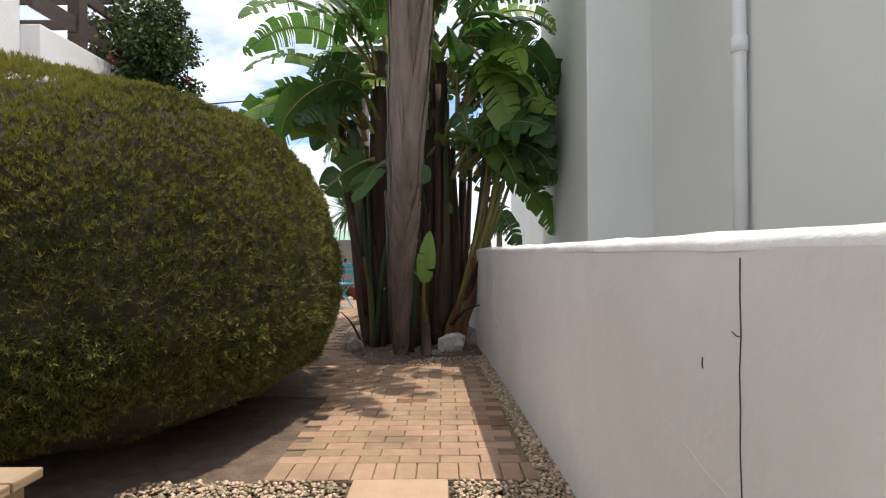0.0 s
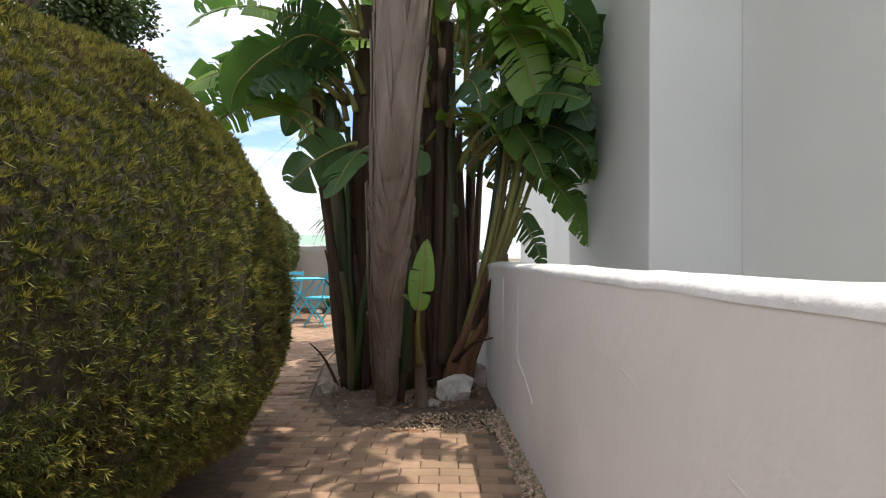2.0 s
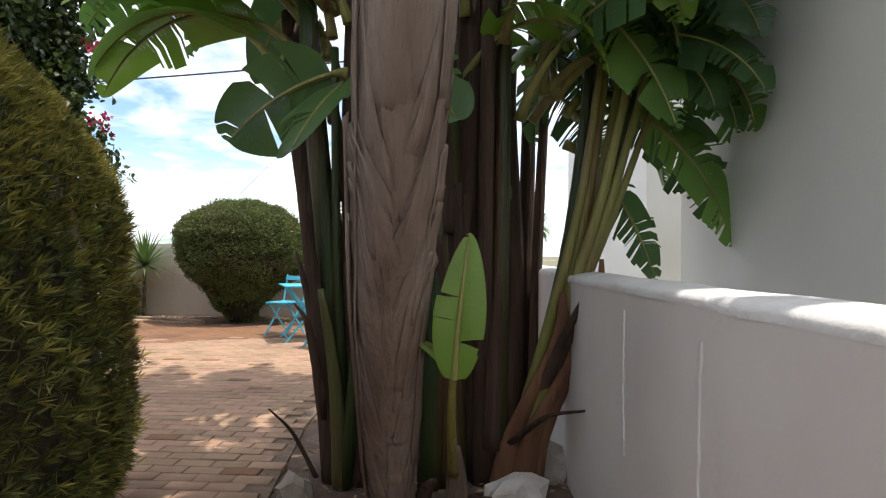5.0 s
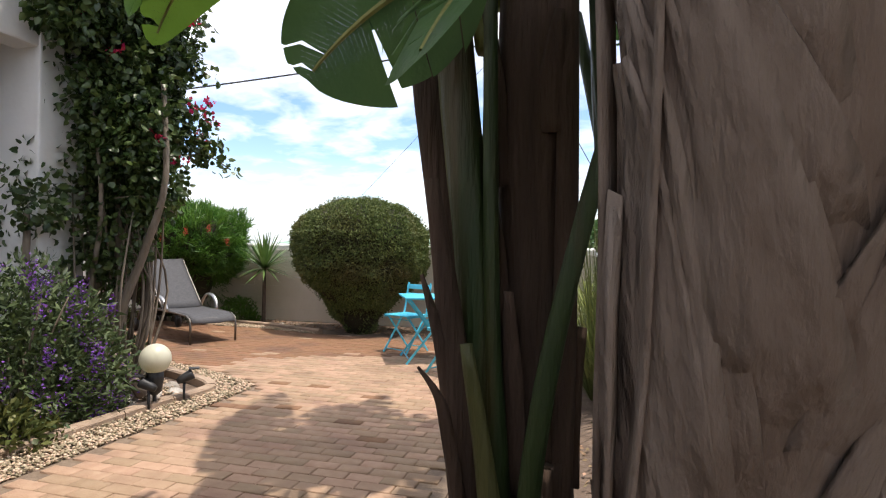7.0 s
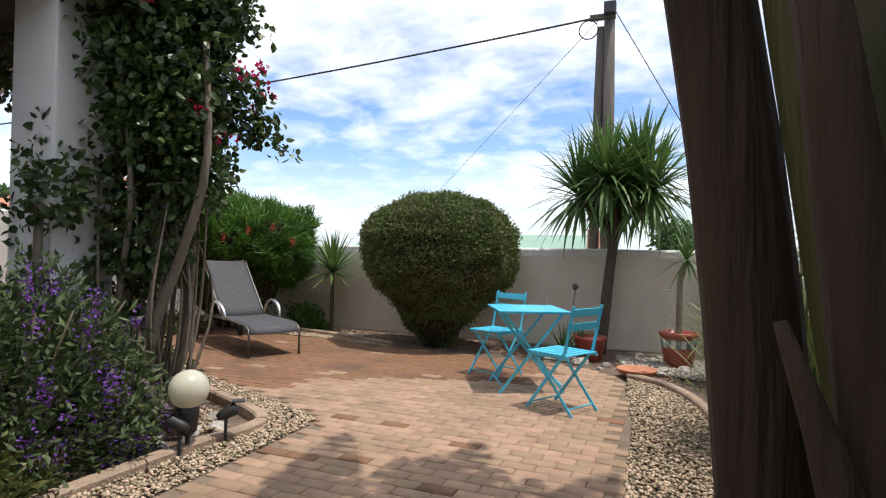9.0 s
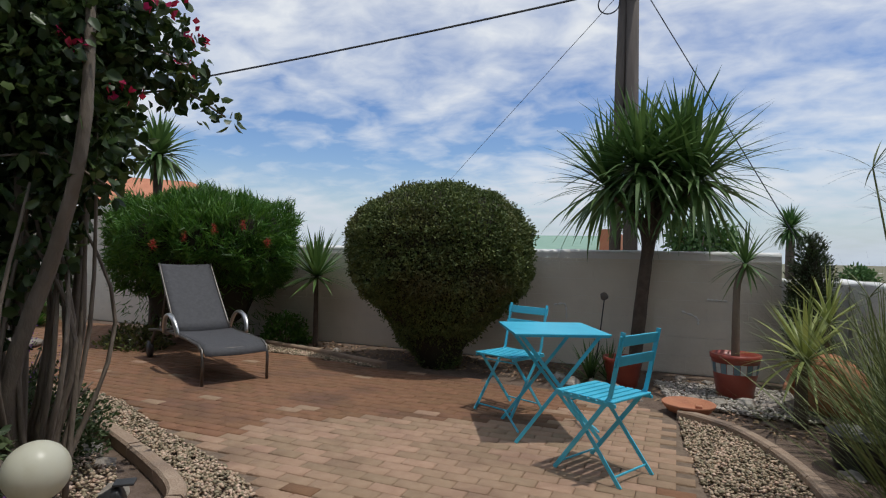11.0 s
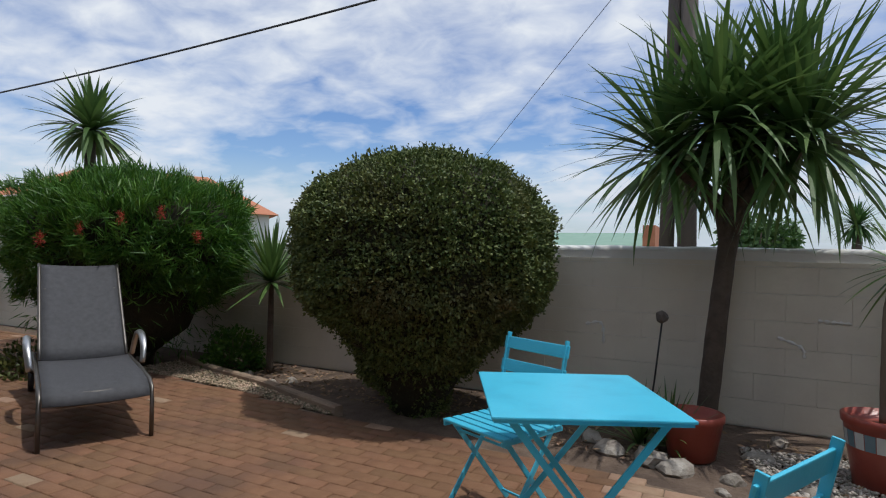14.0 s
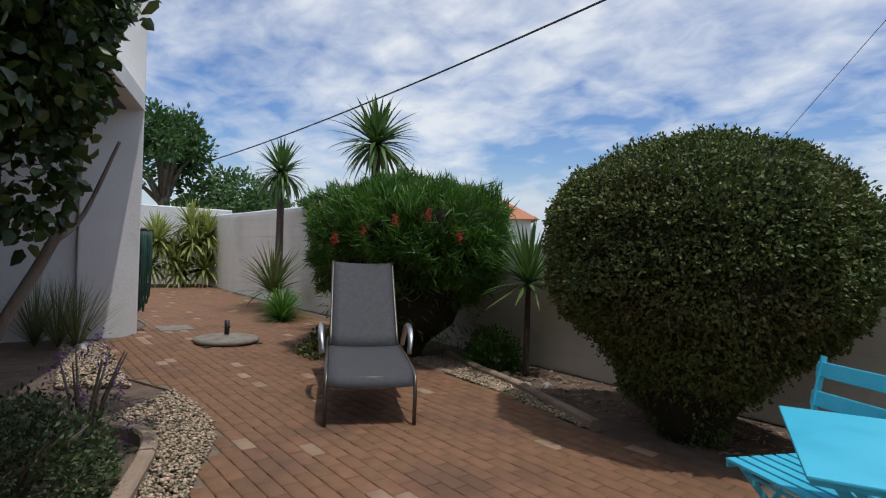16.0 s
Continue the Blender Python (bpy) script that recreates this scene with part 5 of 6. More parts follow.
def leafy_shrub(name, loc, rx, ry, h, n, leaf, mat, label, category="shrub", seed=0, width=0.5, flowers=None, spread=0.8, sprig=0):
    """A loose shrub: stems fanning from the base, leaves through an uneven dome."""
    r = np.random.default_rng(seed)
    ob = thing(name, loc, label, category)
    for i in range(9):
        a = r.uniform(0, 6.28)
        tube_part("stem", [(0.05 * math.cos(a), 0.05 * math.sin(a), -0.02), (rx * 0.4 * math.cos(a), ry * 0.4 * math.sin(a), h * 0.45), (rx * 0.75 * math.cos(a), ry * 0.75 * math.sin(a), h * 0.8)], [0.014, 0.009, 0.004], BARK, ob, "", 5)
    d = unit(r.normal(size=(n, 3)))
    d[:, 2] = np.abs(d[:, 2])
    rad = r.uniform(0.25, 1, (n, 1)) ** 0.45
    lump = 1 + 0.28 * np.array([noise.noise(Vector(v) * 2.3 + Vector((seed, 0, 0))) for v in d])[:, None]
    P = d * rad * lump * np.array([rx, ry, h])
    P[:, 2] = np.maximum(P[:, 2], 0.01)
    tagged(leaf_cloud("foliage", P, d + r.normal(size=d.shape) * spread, leaf, leaf * width, mat, ob, rng=r), kind="stuff")
    if flowers:
        fm, count, per, size = flowers
        d = unit(r.normal(size=(count, 3)))
        d[:, 2] = np.abs(d[:, 2])
        C = d * r.uniform(0.8, 1.08, (count, 1)) * np.array([rx, ry, h])
        Q = np.repeat(C, per, 0) + r.normal(size=(count * per, 3)) * np.array([0.022, 0.022, 0.05])
        tagged(leaf_cloud("blossom", Q, r.normal(size=Q.shape), size, size * 0.7, fm, ob, rng=r), kind="stuff")
    return ob


leafy_shrub("flowering_shrub", (-4.36, 7.72, -0.03), 0.62, 0.75, 1.12, 9000, 0.075, SAGE, "loose green shrub covered in purple flower spikes", seed=61, flowers=(PURPLE, 125, 40, 0.022), width=0.3)
leafy_shrub("flowering_shrub", (-4.7, 6.9, -0.03), 0.7, 0.7, 1.0, 6000, 0.075, SAGE, "loose green shrub with scattered purple flowers", seed=62, flowers=(PURPLE, 60, 36, 0.025), width=0.3)
leafy_shrub("ground_cover", (-4.0, 8.05, -0.03), 0.22, 0.2, 0.16, 700, 0.04, SAGE, "low tuft with violet flowers at the kerb", seed=63, flowers=(PURPLE, 14, 40, 0.02), width=0.35)
leafy_shrub("low_shrub", (-5.15, 9.05, -0.03), 0.62, 0.5, 0.5, 5200, 0.04, SAGE, "low dark green leafy shrub inside the kerb", seed=64, width=0.45)
leafy_shrub("flowering_shrub", (-5.75, 9.42, -0.03), 0.3, 0.28, 0.7, 260, 0.035, SAGE, "thin shrub with fading purple flower sprays", seed=65, flowers=(PURPLE, 26, 24, 0.016), width=0.4)
leafy_shrub("low_shrub", (-6.4, 13.2, -0.03), 0.36, 0.3, 0.42, 2600, 0.045, BRUSH, "small leafy shrub in the back bed", seed=66, width=0.6)
leafy_shrub("ground_cover", (-3.95, 7.3, -0.03), 0.3, 0.35, 0.3, 1200, 0.07, BUSH, "dark broad-leaved plant at the kerb", seed=67, width=0.5)
leafy_shrub("low_shrub", (-4.55, 8.35, -0.03), 0.4, 0.35, 0.4, 1800, 0.05, SAGE, "grey green shrub beneath the climber", seed=68, width=0.35)
leafy_shrub("low_shrub", (-7.7, 11.95, -0.03), 0.5, 0.35, 0.3, 1200, 0.06, BUSH, "dark foliage under the bottlebrush", seed=69)

# ---- climber on the pillar ----
boug = thing("bougainvillea", (-4.1, 8.65, -0.03), "tall dark green bougainvillea with crimson bracts on bare trunks", "climber")
rb = np.random.default_rng(70)
BO = np.array((-4.1, 8.65, -0.03))


def on_climber(p):
    """Local place of a point of the main stand, which leans off the pillar's corner."""
    p = np.array(p, float)
    return p - BO + (np.array((-0.27, -0.04, 0.0)) if p[0] > -4.8 and p[1] > 8.1 else 0)



limbs = [[(-4.05, 8.62, 0), (-4.0, 8.55, 0.6), (-3.82, 8.62, 1.2), (-3.62, 8.6, 1.75), (-3.75, 8.7, 2.6)], [(-4.12, 8.66, 0), (-4.15, 8.68, 0.9), (-4.1, 8.6, 2.0), (-4.2, 8.5, 3.2)], [(-4.2, 8.6, 0), (-4.3, 8.58, 1.0), (-4.35, 8.5, 2.0), (-4.5, 8.4, 3.6)],
         [(-4.02, 8.72, 0), (-3.95, 8.8, 0.8), (-3.98, 8.9, 1.8), (-3.9, 9.0, 2.8)], [(-4.16, 8.55, 0), (-4.2, 8.45, 0.7), (-4.05, 8.4, 1.6), (-4.2, 8.35, 2.8)], [(-5.0, 8.7, 0.0), (-5.2, 9.0, 0.7), (-5.22, 9.27, 1.3), (-5.15, 9.32, 1.8), (-4.9, 9.4, 2.6)],
         [(-5.22, 9.2, 1.15), (-5.4, 9.35, 1.3), (-5.35, 9.5, 1.7)], [(-4.0, 8.5, 0.02), (-4.2, 8.3, 0.4), (-4.55, 8.0, 0.8), (-4.6, 7.97, 1.45)], [(-3.9, 8.75, 0), (-3.88, 8.8, 1.1), (-3.85, 8.75, 1.9)]]
for j, L in enumerate(limbs):
    pts = curve_pts([np.array(p) - BO if j in (5, 6, 7) else on_climber(p) for p in L], 14)
    r0 = (0.045, 0.04, 0.035, 0.03, 0.028, 0.034, 0.018, 0.05, 0.014)[j]
    tube_part("trunk", list(pts), list(np.linspace(r0, r0 * 0.45, 14)), BARK, boug, "pale grey bare trunk", 8)
for j in range(26):
    a, s = rb.uniform(0, 6.28), rb.uniform(0.05, 0.22)
    f = np.array([s * math.cos(a) - 0.27, s * math.sin(a) * 0.6 - 0.04, 0.0])
    g = f * rb.uniform(0.8, 1.3) + rb.normal(size=3) * 0.14
    tube_part("thin_stem", curve_pts([f, (f + g) / 2 + rb.normal(size=3) * 0.15 * np.array([1, 1, 0]) + np.array([0, 0, 0.8]), g * np.array([1, 1, 0]) + np.array([0, 0, rb.uniform(1.4, 2.2)])], 9), list(np.linspace(0.016, 0.006, 9)), BARK, boug, "", 5)
# the first three lobes are unseen canopy, added to shade the bed below
lobes = [((-5.0, 9.4, 3.4), 0.6, 0.4, 1500), ((-5.4, 9.0, 3.3), 0.6, 0.4, 1200), ((-5.7, 9.5, 3.5), 0.55, 0.35, 1000), ((-4.35, 8.8, 1.25), 0.24, 0.45, 420), ((-4.45, 8.85, 2.0), 0.3, 0.45, 600), ((-4.05, 8.09, 3.9), 0.42, 0.5, 2400), ((-4.22, 8.09, 3.4), 0.34, 0.45, 1500), ((-4.32, 8.05, 3.0), 0.28, 0.3, 800), ((-4.55, 8.3, 1.15), 0.24, 0.45, 450), ((-4.5, 8.25, 1.75), 0.22, 0.4, 400), ((-3.95, 8.09, 4.45), 0.3, 0.3, 500), ((-4.0, 8.75, 2.3), 0.33, 0.6, 900), ((-4.05, 8.65, 2.6), 0.48, 0.8, 1600), ((-4.25, 8.5, 2.7), 0.38, 0.7, 1100), ((-4.1, 8.75, 3.3), 0.45, 0.7, 1500), ((-4.4, 8.5, 4.0), 0.75, 0.8, 2200), ((-4.1, 8.6, 4.3), 0.5, 0.6, 1300), ((-4.3, 8.7, 1.75), 0.38, 0.4, 750),
         ((-4.55, 8.02, 1.5), 0.2, 0.22, 180), ((-4.35, 8.95, 2.5), 0.48, 0.75, 1500), ((-4.55, 9.05, 3.3), 0.5, 0.7, 1400), ((-4.7, 8.95, 2.9), 0.45, 0.8, 1300), ((-3.8, 9.15, 2.25), 0.2, 0.3, 220), ((-3.78, 8.9, 2.9), 0.2, 0.24, 200), ((-3.75, 8.9, 3.5), 0.25, 0.3, 300), ((-5.3, 8.7, 3.6), 0.7, 0.6, 1400), ((-3.7, 8.85, 4.2), 0.25, 0.35, 300), ((-4.65, 9.2, 1.95), 0.26, 0.4, 800), ((-4.6, 9.15, 1.5), 0.2, 0.35, 300), ((-4.85, 9.25, 2.5), 0.29, 0.5, 900), ((-4.35, 9.1, 2.0), 0.25, 0.4, 600), ((-5.3, 9.2, 2.4), 0.33, 0.5, 700), ((-6.3, 9.0, 2.75), 0.6, 0.35, 900), ((-5.5, 8.8, 2.75), 0.5, 0.4, 800), ((-3.9, 8.75, 1.75), 0.3, 0.35, 600), ((-4.0, 8.6, 2.1), 0.38, 0.5, 1300), ((-4.05, 8.85, 2.8), 0.3, 0.5, 800), ((-4.1, 8.6, 1.35), 0.3, 0.4, 500), ((-4.25, 8.5, 0.95), 0.25, 0.3, 260)]
C, DN = [], []
for c, rr, rz, n in lobes:
    n = int(n * 1.2)
    d = unit(rb.normal(size=(n, 3)))
    C.append(on_climber(c) + d * rb.uniform(0.2, 1, (n, 1)) ** 0.5 * np.array([rr, rr, rz]) * (1 + 0.3 * np.array([noise.noise(Vector(v) * 2.5 + Vector(c)) for v in d])[:, None]))
    DN.append(d * 0.6 + rb.normal(size=(n, 3)) * 0.6 + np.array([0, 0, -0.35]))
C, DN = np.concatenate(C), np.concatenate(DN)
tagged(leaf_cloud("foliage", C, DN, 0.068, 0.05, BOUG, boug, rng=rb, ovate=True), kind="stuff")
tw = []
for tip in ((-3.55, 9.18, 2.12), (-3.6, 9.1, 2.75), (-3.5, 8.9, 3.1), (-3.52, 9.0, 3.6), (-3.5, 8.85, 4.0), (-4.95, 7.95, 1.4), (-3.62, 8.7, 1.5), (-3.55, 9.35, 1.95)):
    end = on_climber(tip)
    st = end + np.array([-0.35, -0.25, 0.1])
    pts = curve_pts([st, (st + end) / 2 + np.array([0, 0, 0.07]), end], 8)
    tube_part("twig", pts, 0.006, BARK, boug, "", 5)
    for p in pts[2:]:
        tw.append(p + rb.normal(size=(9, 3)) * 0.045)
tw = np.concatenate(tw)
tagged(leaf_cloud("foliage", tw, rb.normal(size=tw.shape) + np.array([0, 0, -0.5]), 0.066, 0.05, BOUG, boug, rng=rb, ovate=True), kind="stuff")
fl = []
for c in ((-3.6, 8.95, 2.42), (-3.55, 9.0, 2.5), (-3.7, 8.6, 2.1), (-3.9, 8.35, 2.75), (-4.1, 8.2, 3.0), (-3.5, 8.7, 3.1), (-4.5, 8.2, 3.6), (-3.75, 9.3, 2.4), (-3.7, 8.85, 1.95), (-4.6, 7.9, 3.7), (-4.2, 8.1, 3.9), (-3.6, 8.5, 4.0), (-4.3, 8.1, 4.2), (-3.95, 9.4, 2.3), (-3.6, 8.8, 3.7)):
    fl.append(on_climber(c) + rb.normal(size=(16, 3)) * 0.035)
fl = np.concatenate(fl)
tagged(leaf_cloud("bract", fl, rb.normal(size=fl.shape), 0.045, 0.04, MAGENTA, boug, rng=rb), kind="stuff")


# ---- sword-leaved plants ----
def sword_rows(n, L, W, rng, lo=-0.5, hi=1.5, droop=(0.3, 1.0)):
    rows = []
    for i in range(n):
        el = lo + (hi - lo) * (i + 0.5) / n
        rows.append((i * 2.39996 + rng.uniform(-0.2, 0.2), el + rng.uniform(-0.12, 0.12), L * rng.uniform(0.8, 1.1), W * rng.uniform(0.8, 1.2), rng.uniform(*droop) * (1.1 - 0.5 * max(el, 0))))
    return rows


def yucca(name, loc, heads, trunk, r0, n, L, W, mat, label, seed, bark=None, lo=-0.5, droop=(0.3, 1.0), category="yucca", lean=0.0):
    rr = np.random.default_rng(seed)
    ob = thing(name, loc, label, category)
    for j, (hx, hy, hz) in enumerate(heads):
        if trunk:
            V, Fs = tube(curve_pts([(0, 0, 0), (0.05 * hz * lean, 0, hz * 0.45), (0.08 * hz * lean + hx * 0.12, hy * 0.2, hz * 0.78), (hx, hy, hz)], 22), [r0 * (1.12 - 0.35 * i / 21) * (1 + 0.05 * (i % 2)) for i in range(22)], 12)
            obj("trunk", V, Fs, bark or PALM_BARK, ob, "", True)
        blades("crown", (hx, hy, hz), sword_rows(n, L, W, rr, lo, 1.5, droop), mat, ob)
    return ob


yucca("cabbage_tree", (-1.92, 13.28, -0.03), [(-0.28, 0.0, 2.0), (0.45, 0.05, 2.28), (0.05, -0.15, 2.2), (0.2, 0.12, 2.1), (0.58, -0.08, 2.05)], True, 0.062, 150, 0.92, 0.048, YUCCA, "many-headed cabbage tree with long narrow green leaves", 81, lo=-0.75, droop=(0.3, 0.95), lean=0.8)
yucca("young_yucca", (-5.92, 13.2, -0.03), [(0.0, 0.0, 0.92)], True, 0.03, 110, 0.66, 0.04, YUCCA, "slender young yucca with a single rosette by the wall", 82, lo=-0.3, droop=(0.1, 0.5))
yucca("cabbage_tree", (-8.62, 13.0, -0.03), [(0.0, 0.0, 2.62)], True, 0.07, 130, 0.7, 0.07, YUCCA, "tall cabbage tree behind the bottlebrush bush", 83, lo=-0.6, droop=(0.4, 1.1))
yucca("cabbage_tree", (-12.3, 13.15, -0.03), [(0.0, 0.0, 2.55)], True, 0.07, 150, 0.7, 0.065, YUCCA, "slim cabbage tree with drooping leaves near the wall", 84, lo=-0.9, droop=(0.5, 1.3))
yucca("dark_flax", (-12.0, 12.95, -0.03), [(0.0, 0.0, 0.35)], False, 0, 110, 1.0, 0.045, REED, "spiky dark flax beside the slim tree", 85, lo=0.0)
yucca("grass_clump", (-10.9, 12.7, -0.03), [(0.0, 0.0, 0.0), (0.3, -0.15, 0.0), (-0.35, 0.1, 0.0)], False, 0, 110, 0.6, 0.028, BRUSH, "bright green strappy grass clump", 86, lo=0.4, droop=(0.6, 1.5))
yucca("variegated_yucca", (-18.6, 13.0, -0.03), [(0.0, 0.0, 0.9), (0.3, -0.2, 0.4), (0.45, 0.4, 0.5), (0.1, -0.9, 0.6), (0.35, 0.5, 1.4), (-0.1, -0.7, 1.3), (0.1, 0.1, 1.7), (0.3, -0.4, 0.7), (0.2, 0.85, 0.8), (0.0, 0.45, 1.5), (0.3, -0.75, 1.2), (0.4, 0.1, 1.2)], True, 0.05, 95, 0.8, 0.07, YUCCA_PALE, "large clump of variegated yucca against the end wall", 87, lo=-0.7, droop=(0.3, 1.0))
yucca("variegated_yucca", (-0.62, 11.9, -0.03), [(0.02, 0.0, 0.5)], True, 0.045, 62, 0.54, 0.034, YUCCA_PALE, "small variegated yucca on a short trunk", 88, lo=-0.4, droop=(0.2, 0.9))
yucca("variegated_yucca", (-0.35, 12.4, -0.03), [(0.0, 0.0, 0.75)], True, 0.03, 36, 0.5, 0.025, YUCCA_PALE, "pale striped yucca among the reeds", 89, lo=-0.3, droop=(0.2, 0.8))
yucca("spiky_plant", (-2.3, 12.75, -0.03), [(0.0, 0.0, 0.02), (0.18, 0.05, 0.02)], False, 0, 46, 0.42, 0.022, YUCCA, "low spiky plant among pale rocks", 90, lo=0.2, droop=(0.1, 0.7))
yucca("reed_tussock", (-9.55, 9.55, -0.03), [(0, 0, 0), (0.25, 0.15, 0), (-0.2, -0.2, 0)], False, 0, 130, 0.85, 0.008, REED, "dark upright reed tussock at the house wall", 91, lo=0.65, droop=(0.1, 0.7))
yucca("reed_tussock", (-0.18, 10.5, -0.03), [(0, 0, 0), (0.2, 0.2, 0), (0.25, -0.1, 0), (-0.05, -0.3, 0)], False, 0, 120, 1.1, 0.011, REED, "tangled green reed tussock beside the gravel", 92, lo=0.65, droop=(0.1, 0.9))
yucca("reed_tussock", (-0.4, 9.6, -0.03), [(0, 0, 0), (0.15, 0.3, 0), (0.2, -0.25, 0), (-0.12, 0.1, 0)], False, 0, 130, 1.25, 0.011, REED, "tall reed tussock leaning over the kerb", 97, lo=0.75, droop=(0.1, 0.9))
yucca("reed_tussock", (-0.05, 11.3, -0.03), [(0, 0, 0), (-0.15, 0.2, 0)], False, 0, 110, 1.2, 0.012, REED, "tall reed tussock at the foot of the wall", 98, lo=0.75, droop=(0.1, 0.8))

papyrus = thing("papyrus", (-0.2, 9.95, -0.03), "tall papyrus reeds with feathery umbel heads", "reed plant")
rp = np.random.default_rng(93)
rows = []
for i in range(60):
    a, rr = rp.uniform(0, 6.28), rp.uniform(0, 0.4)
    b = np.array([rr * math.cos(a), rr * math.sin(a), 0])
    h = rp.uniform(0.8, 1.72)
    t = b + np.array([math.cos(a) * rp.uniform(0, 0.3), math.sin(a) * rp.uniform(0, 0.3), h])
    tube_part("reed_stem", curve_pts([b, (b + t) / 2 + np.array([0, 0, 0.05]), t], 5), [0.008, 0.007, 0.006, 0.005, 0.004], REED, papyrus, "", 5)
    rr2 = [(rp.uniform(0, 6.28), rp.uniform(-0.2, 1.1), rp.uniform(0.14, 0.26), 0.007, 0.5) for _ in range(16)]
    blades("umbel", t, rr2, REED, papyrus)
blades("basal_leaf", (0, 0, 0), [(rp.uniform(0, 6.28), rp.uniform(0.7, 1.5), rp.uniform(0.6, 1.1), 0.012, rp.uniform(0.1, 0.8)) for _ in range(160)], REED, papyrus)

# conifer behind the wall corner
conifer = thing("conifer", (-0.3, 13.33, -0.03), "dark narrow conifer at the corner of the wall", "tree")
tube_part("trunk", [(0, 0, -0.04), (0, 0, 1.0)], [0.05, 0.03], BARK, conifer)
rc = np.random.default_rng(95)
P, N = revolve_points([(0.08, 0.1), (0.12, 0.5), (0.135, 0.9), (0.115, 1.2), (0.07, 1.38), (0.02, 1.5)], 1100, rc, 1, 1, 0.09)
tagged(leaf_cloud("foliage", np.repeat(P, 8, 0) + rc.normal(size=(len(P) * 8, 3)) * 0.03, np.repeat(N, 8, 0) + rc.normal(size=(len(P) * 8, 3)) * 0.6 + np.array([0, 0, 0.6]), 0.055, 0.011, CONIFER, conifer, rng=rc), kind="stuff")
lathe_core([(0.07, 0.1), (0.11, 0.5), (0.12, 0.9), (0.1, 1.2), (0.05, 1.38), (0.02, 1.45)], CORE, conifer, 1, 1, 0.85)

# ---- pots ----
pot = thing("plant_pot", (-1.0, 12.68, -0.03), "glazed red pot with a band of white and blue stripes", "plant pot")
lathe([(0.13, 0.0), (0.15, 0.02), (0.185, 0.25), (0.2, 0.36), (0.212, 0.37), (0.215, 0.41), (0.195, 0.415), (0.185, 0.38), (0.02, 0.37)], 36, "pot_body", RED_GLAZE, pot)
band, nseg = [], 22
for k in range(nseg):
    V = []
    for j in range(4):
        g = 2 * math.pi * (k + j / 3 * 0.92) / nseg
        V += [(0.1865 * math.cos(g), 0.1865 * math.sin(g), 0.245), (0.1985 * math.cos(g), 0.1985 * math.sin(g), 0.335)]
    obj("stripe", V, [(0, 2, 3, 1), (2, 4, 5, 3), (4, 6, 7, 5)], STRIPE if k % 2 else STRIPE_BLUE, pot)
yucca("potted_yucca", (-1.0, 12.68, 0.34), [(0.07, 0.0, 0.86)], True, 0.032, 46, 0.4, 0.026, YUCCA, "thin-stemmed yucca growing in the striped pot", 96, bark=BARK, lo=-0.9, droop=(0.1, 0.5))
pot2 = thing("plant_pot", (-1.98, 12.72, -0.03), "plain dark red glazed pot among the rocks", "plant pot")
lathe([(0.12, 0.0), (0.14, 0.02), (0.18, 0.24), (0.19, 0.25), (0.19, 0.29), (0.17, 0.29), (0.165, 0.25), (0.02, 0.24)], 30, "pot_body", RED_GLAZE, pot2)
dish = thing("bird_bath_dish", (-1.4, 11.88, 0.0), "shallow terracotta dish on the ground", "dish")
lathe([(0.12, 0.0), (0.16, 0.01), (0.2, 0.06), (0.205, 0.075), (0.19, 0.075), (0.15, 0.03), (0.01, 0.025)], 36, "dish_body", TERRA, dish)
part("brick_chip", boxed((0.05, -0.1, 0.03), (0.1, -0.03, 0.075), 0.008), TERRA, dish)
urn = thing("fallen_urn", (-0.12, 12.25, 0.13), "large terracotta urn lying on its side", "urn")
u = lathe([(0.1, 0.0), (0.17, 0.04), (0.24, 0.2), (0.25, 0.33), (0.2, 0.45), (0.17, 0.5), (0.2, 0.53), (0.17, 0.53), (0.14, 0.48), (0.05, 0.46)], 30, "urn_body", TERRA, urn)
u.matrix_basis = pose(0, 0, 0, 0, -66, -6)
tub = thing("plant_tub", (-0.45, 11.0, -0.03), "dark grey plastic tub in the reeds", "tub")
lathe([(0.13, 0.0), (0.15, 0.02), (0.19, 0.22), (0.2, 0.23), (0.18, 0.24), (0.17, 0.2), (0.02, 0.18)], 26, "tub_body", BLACK, tub)
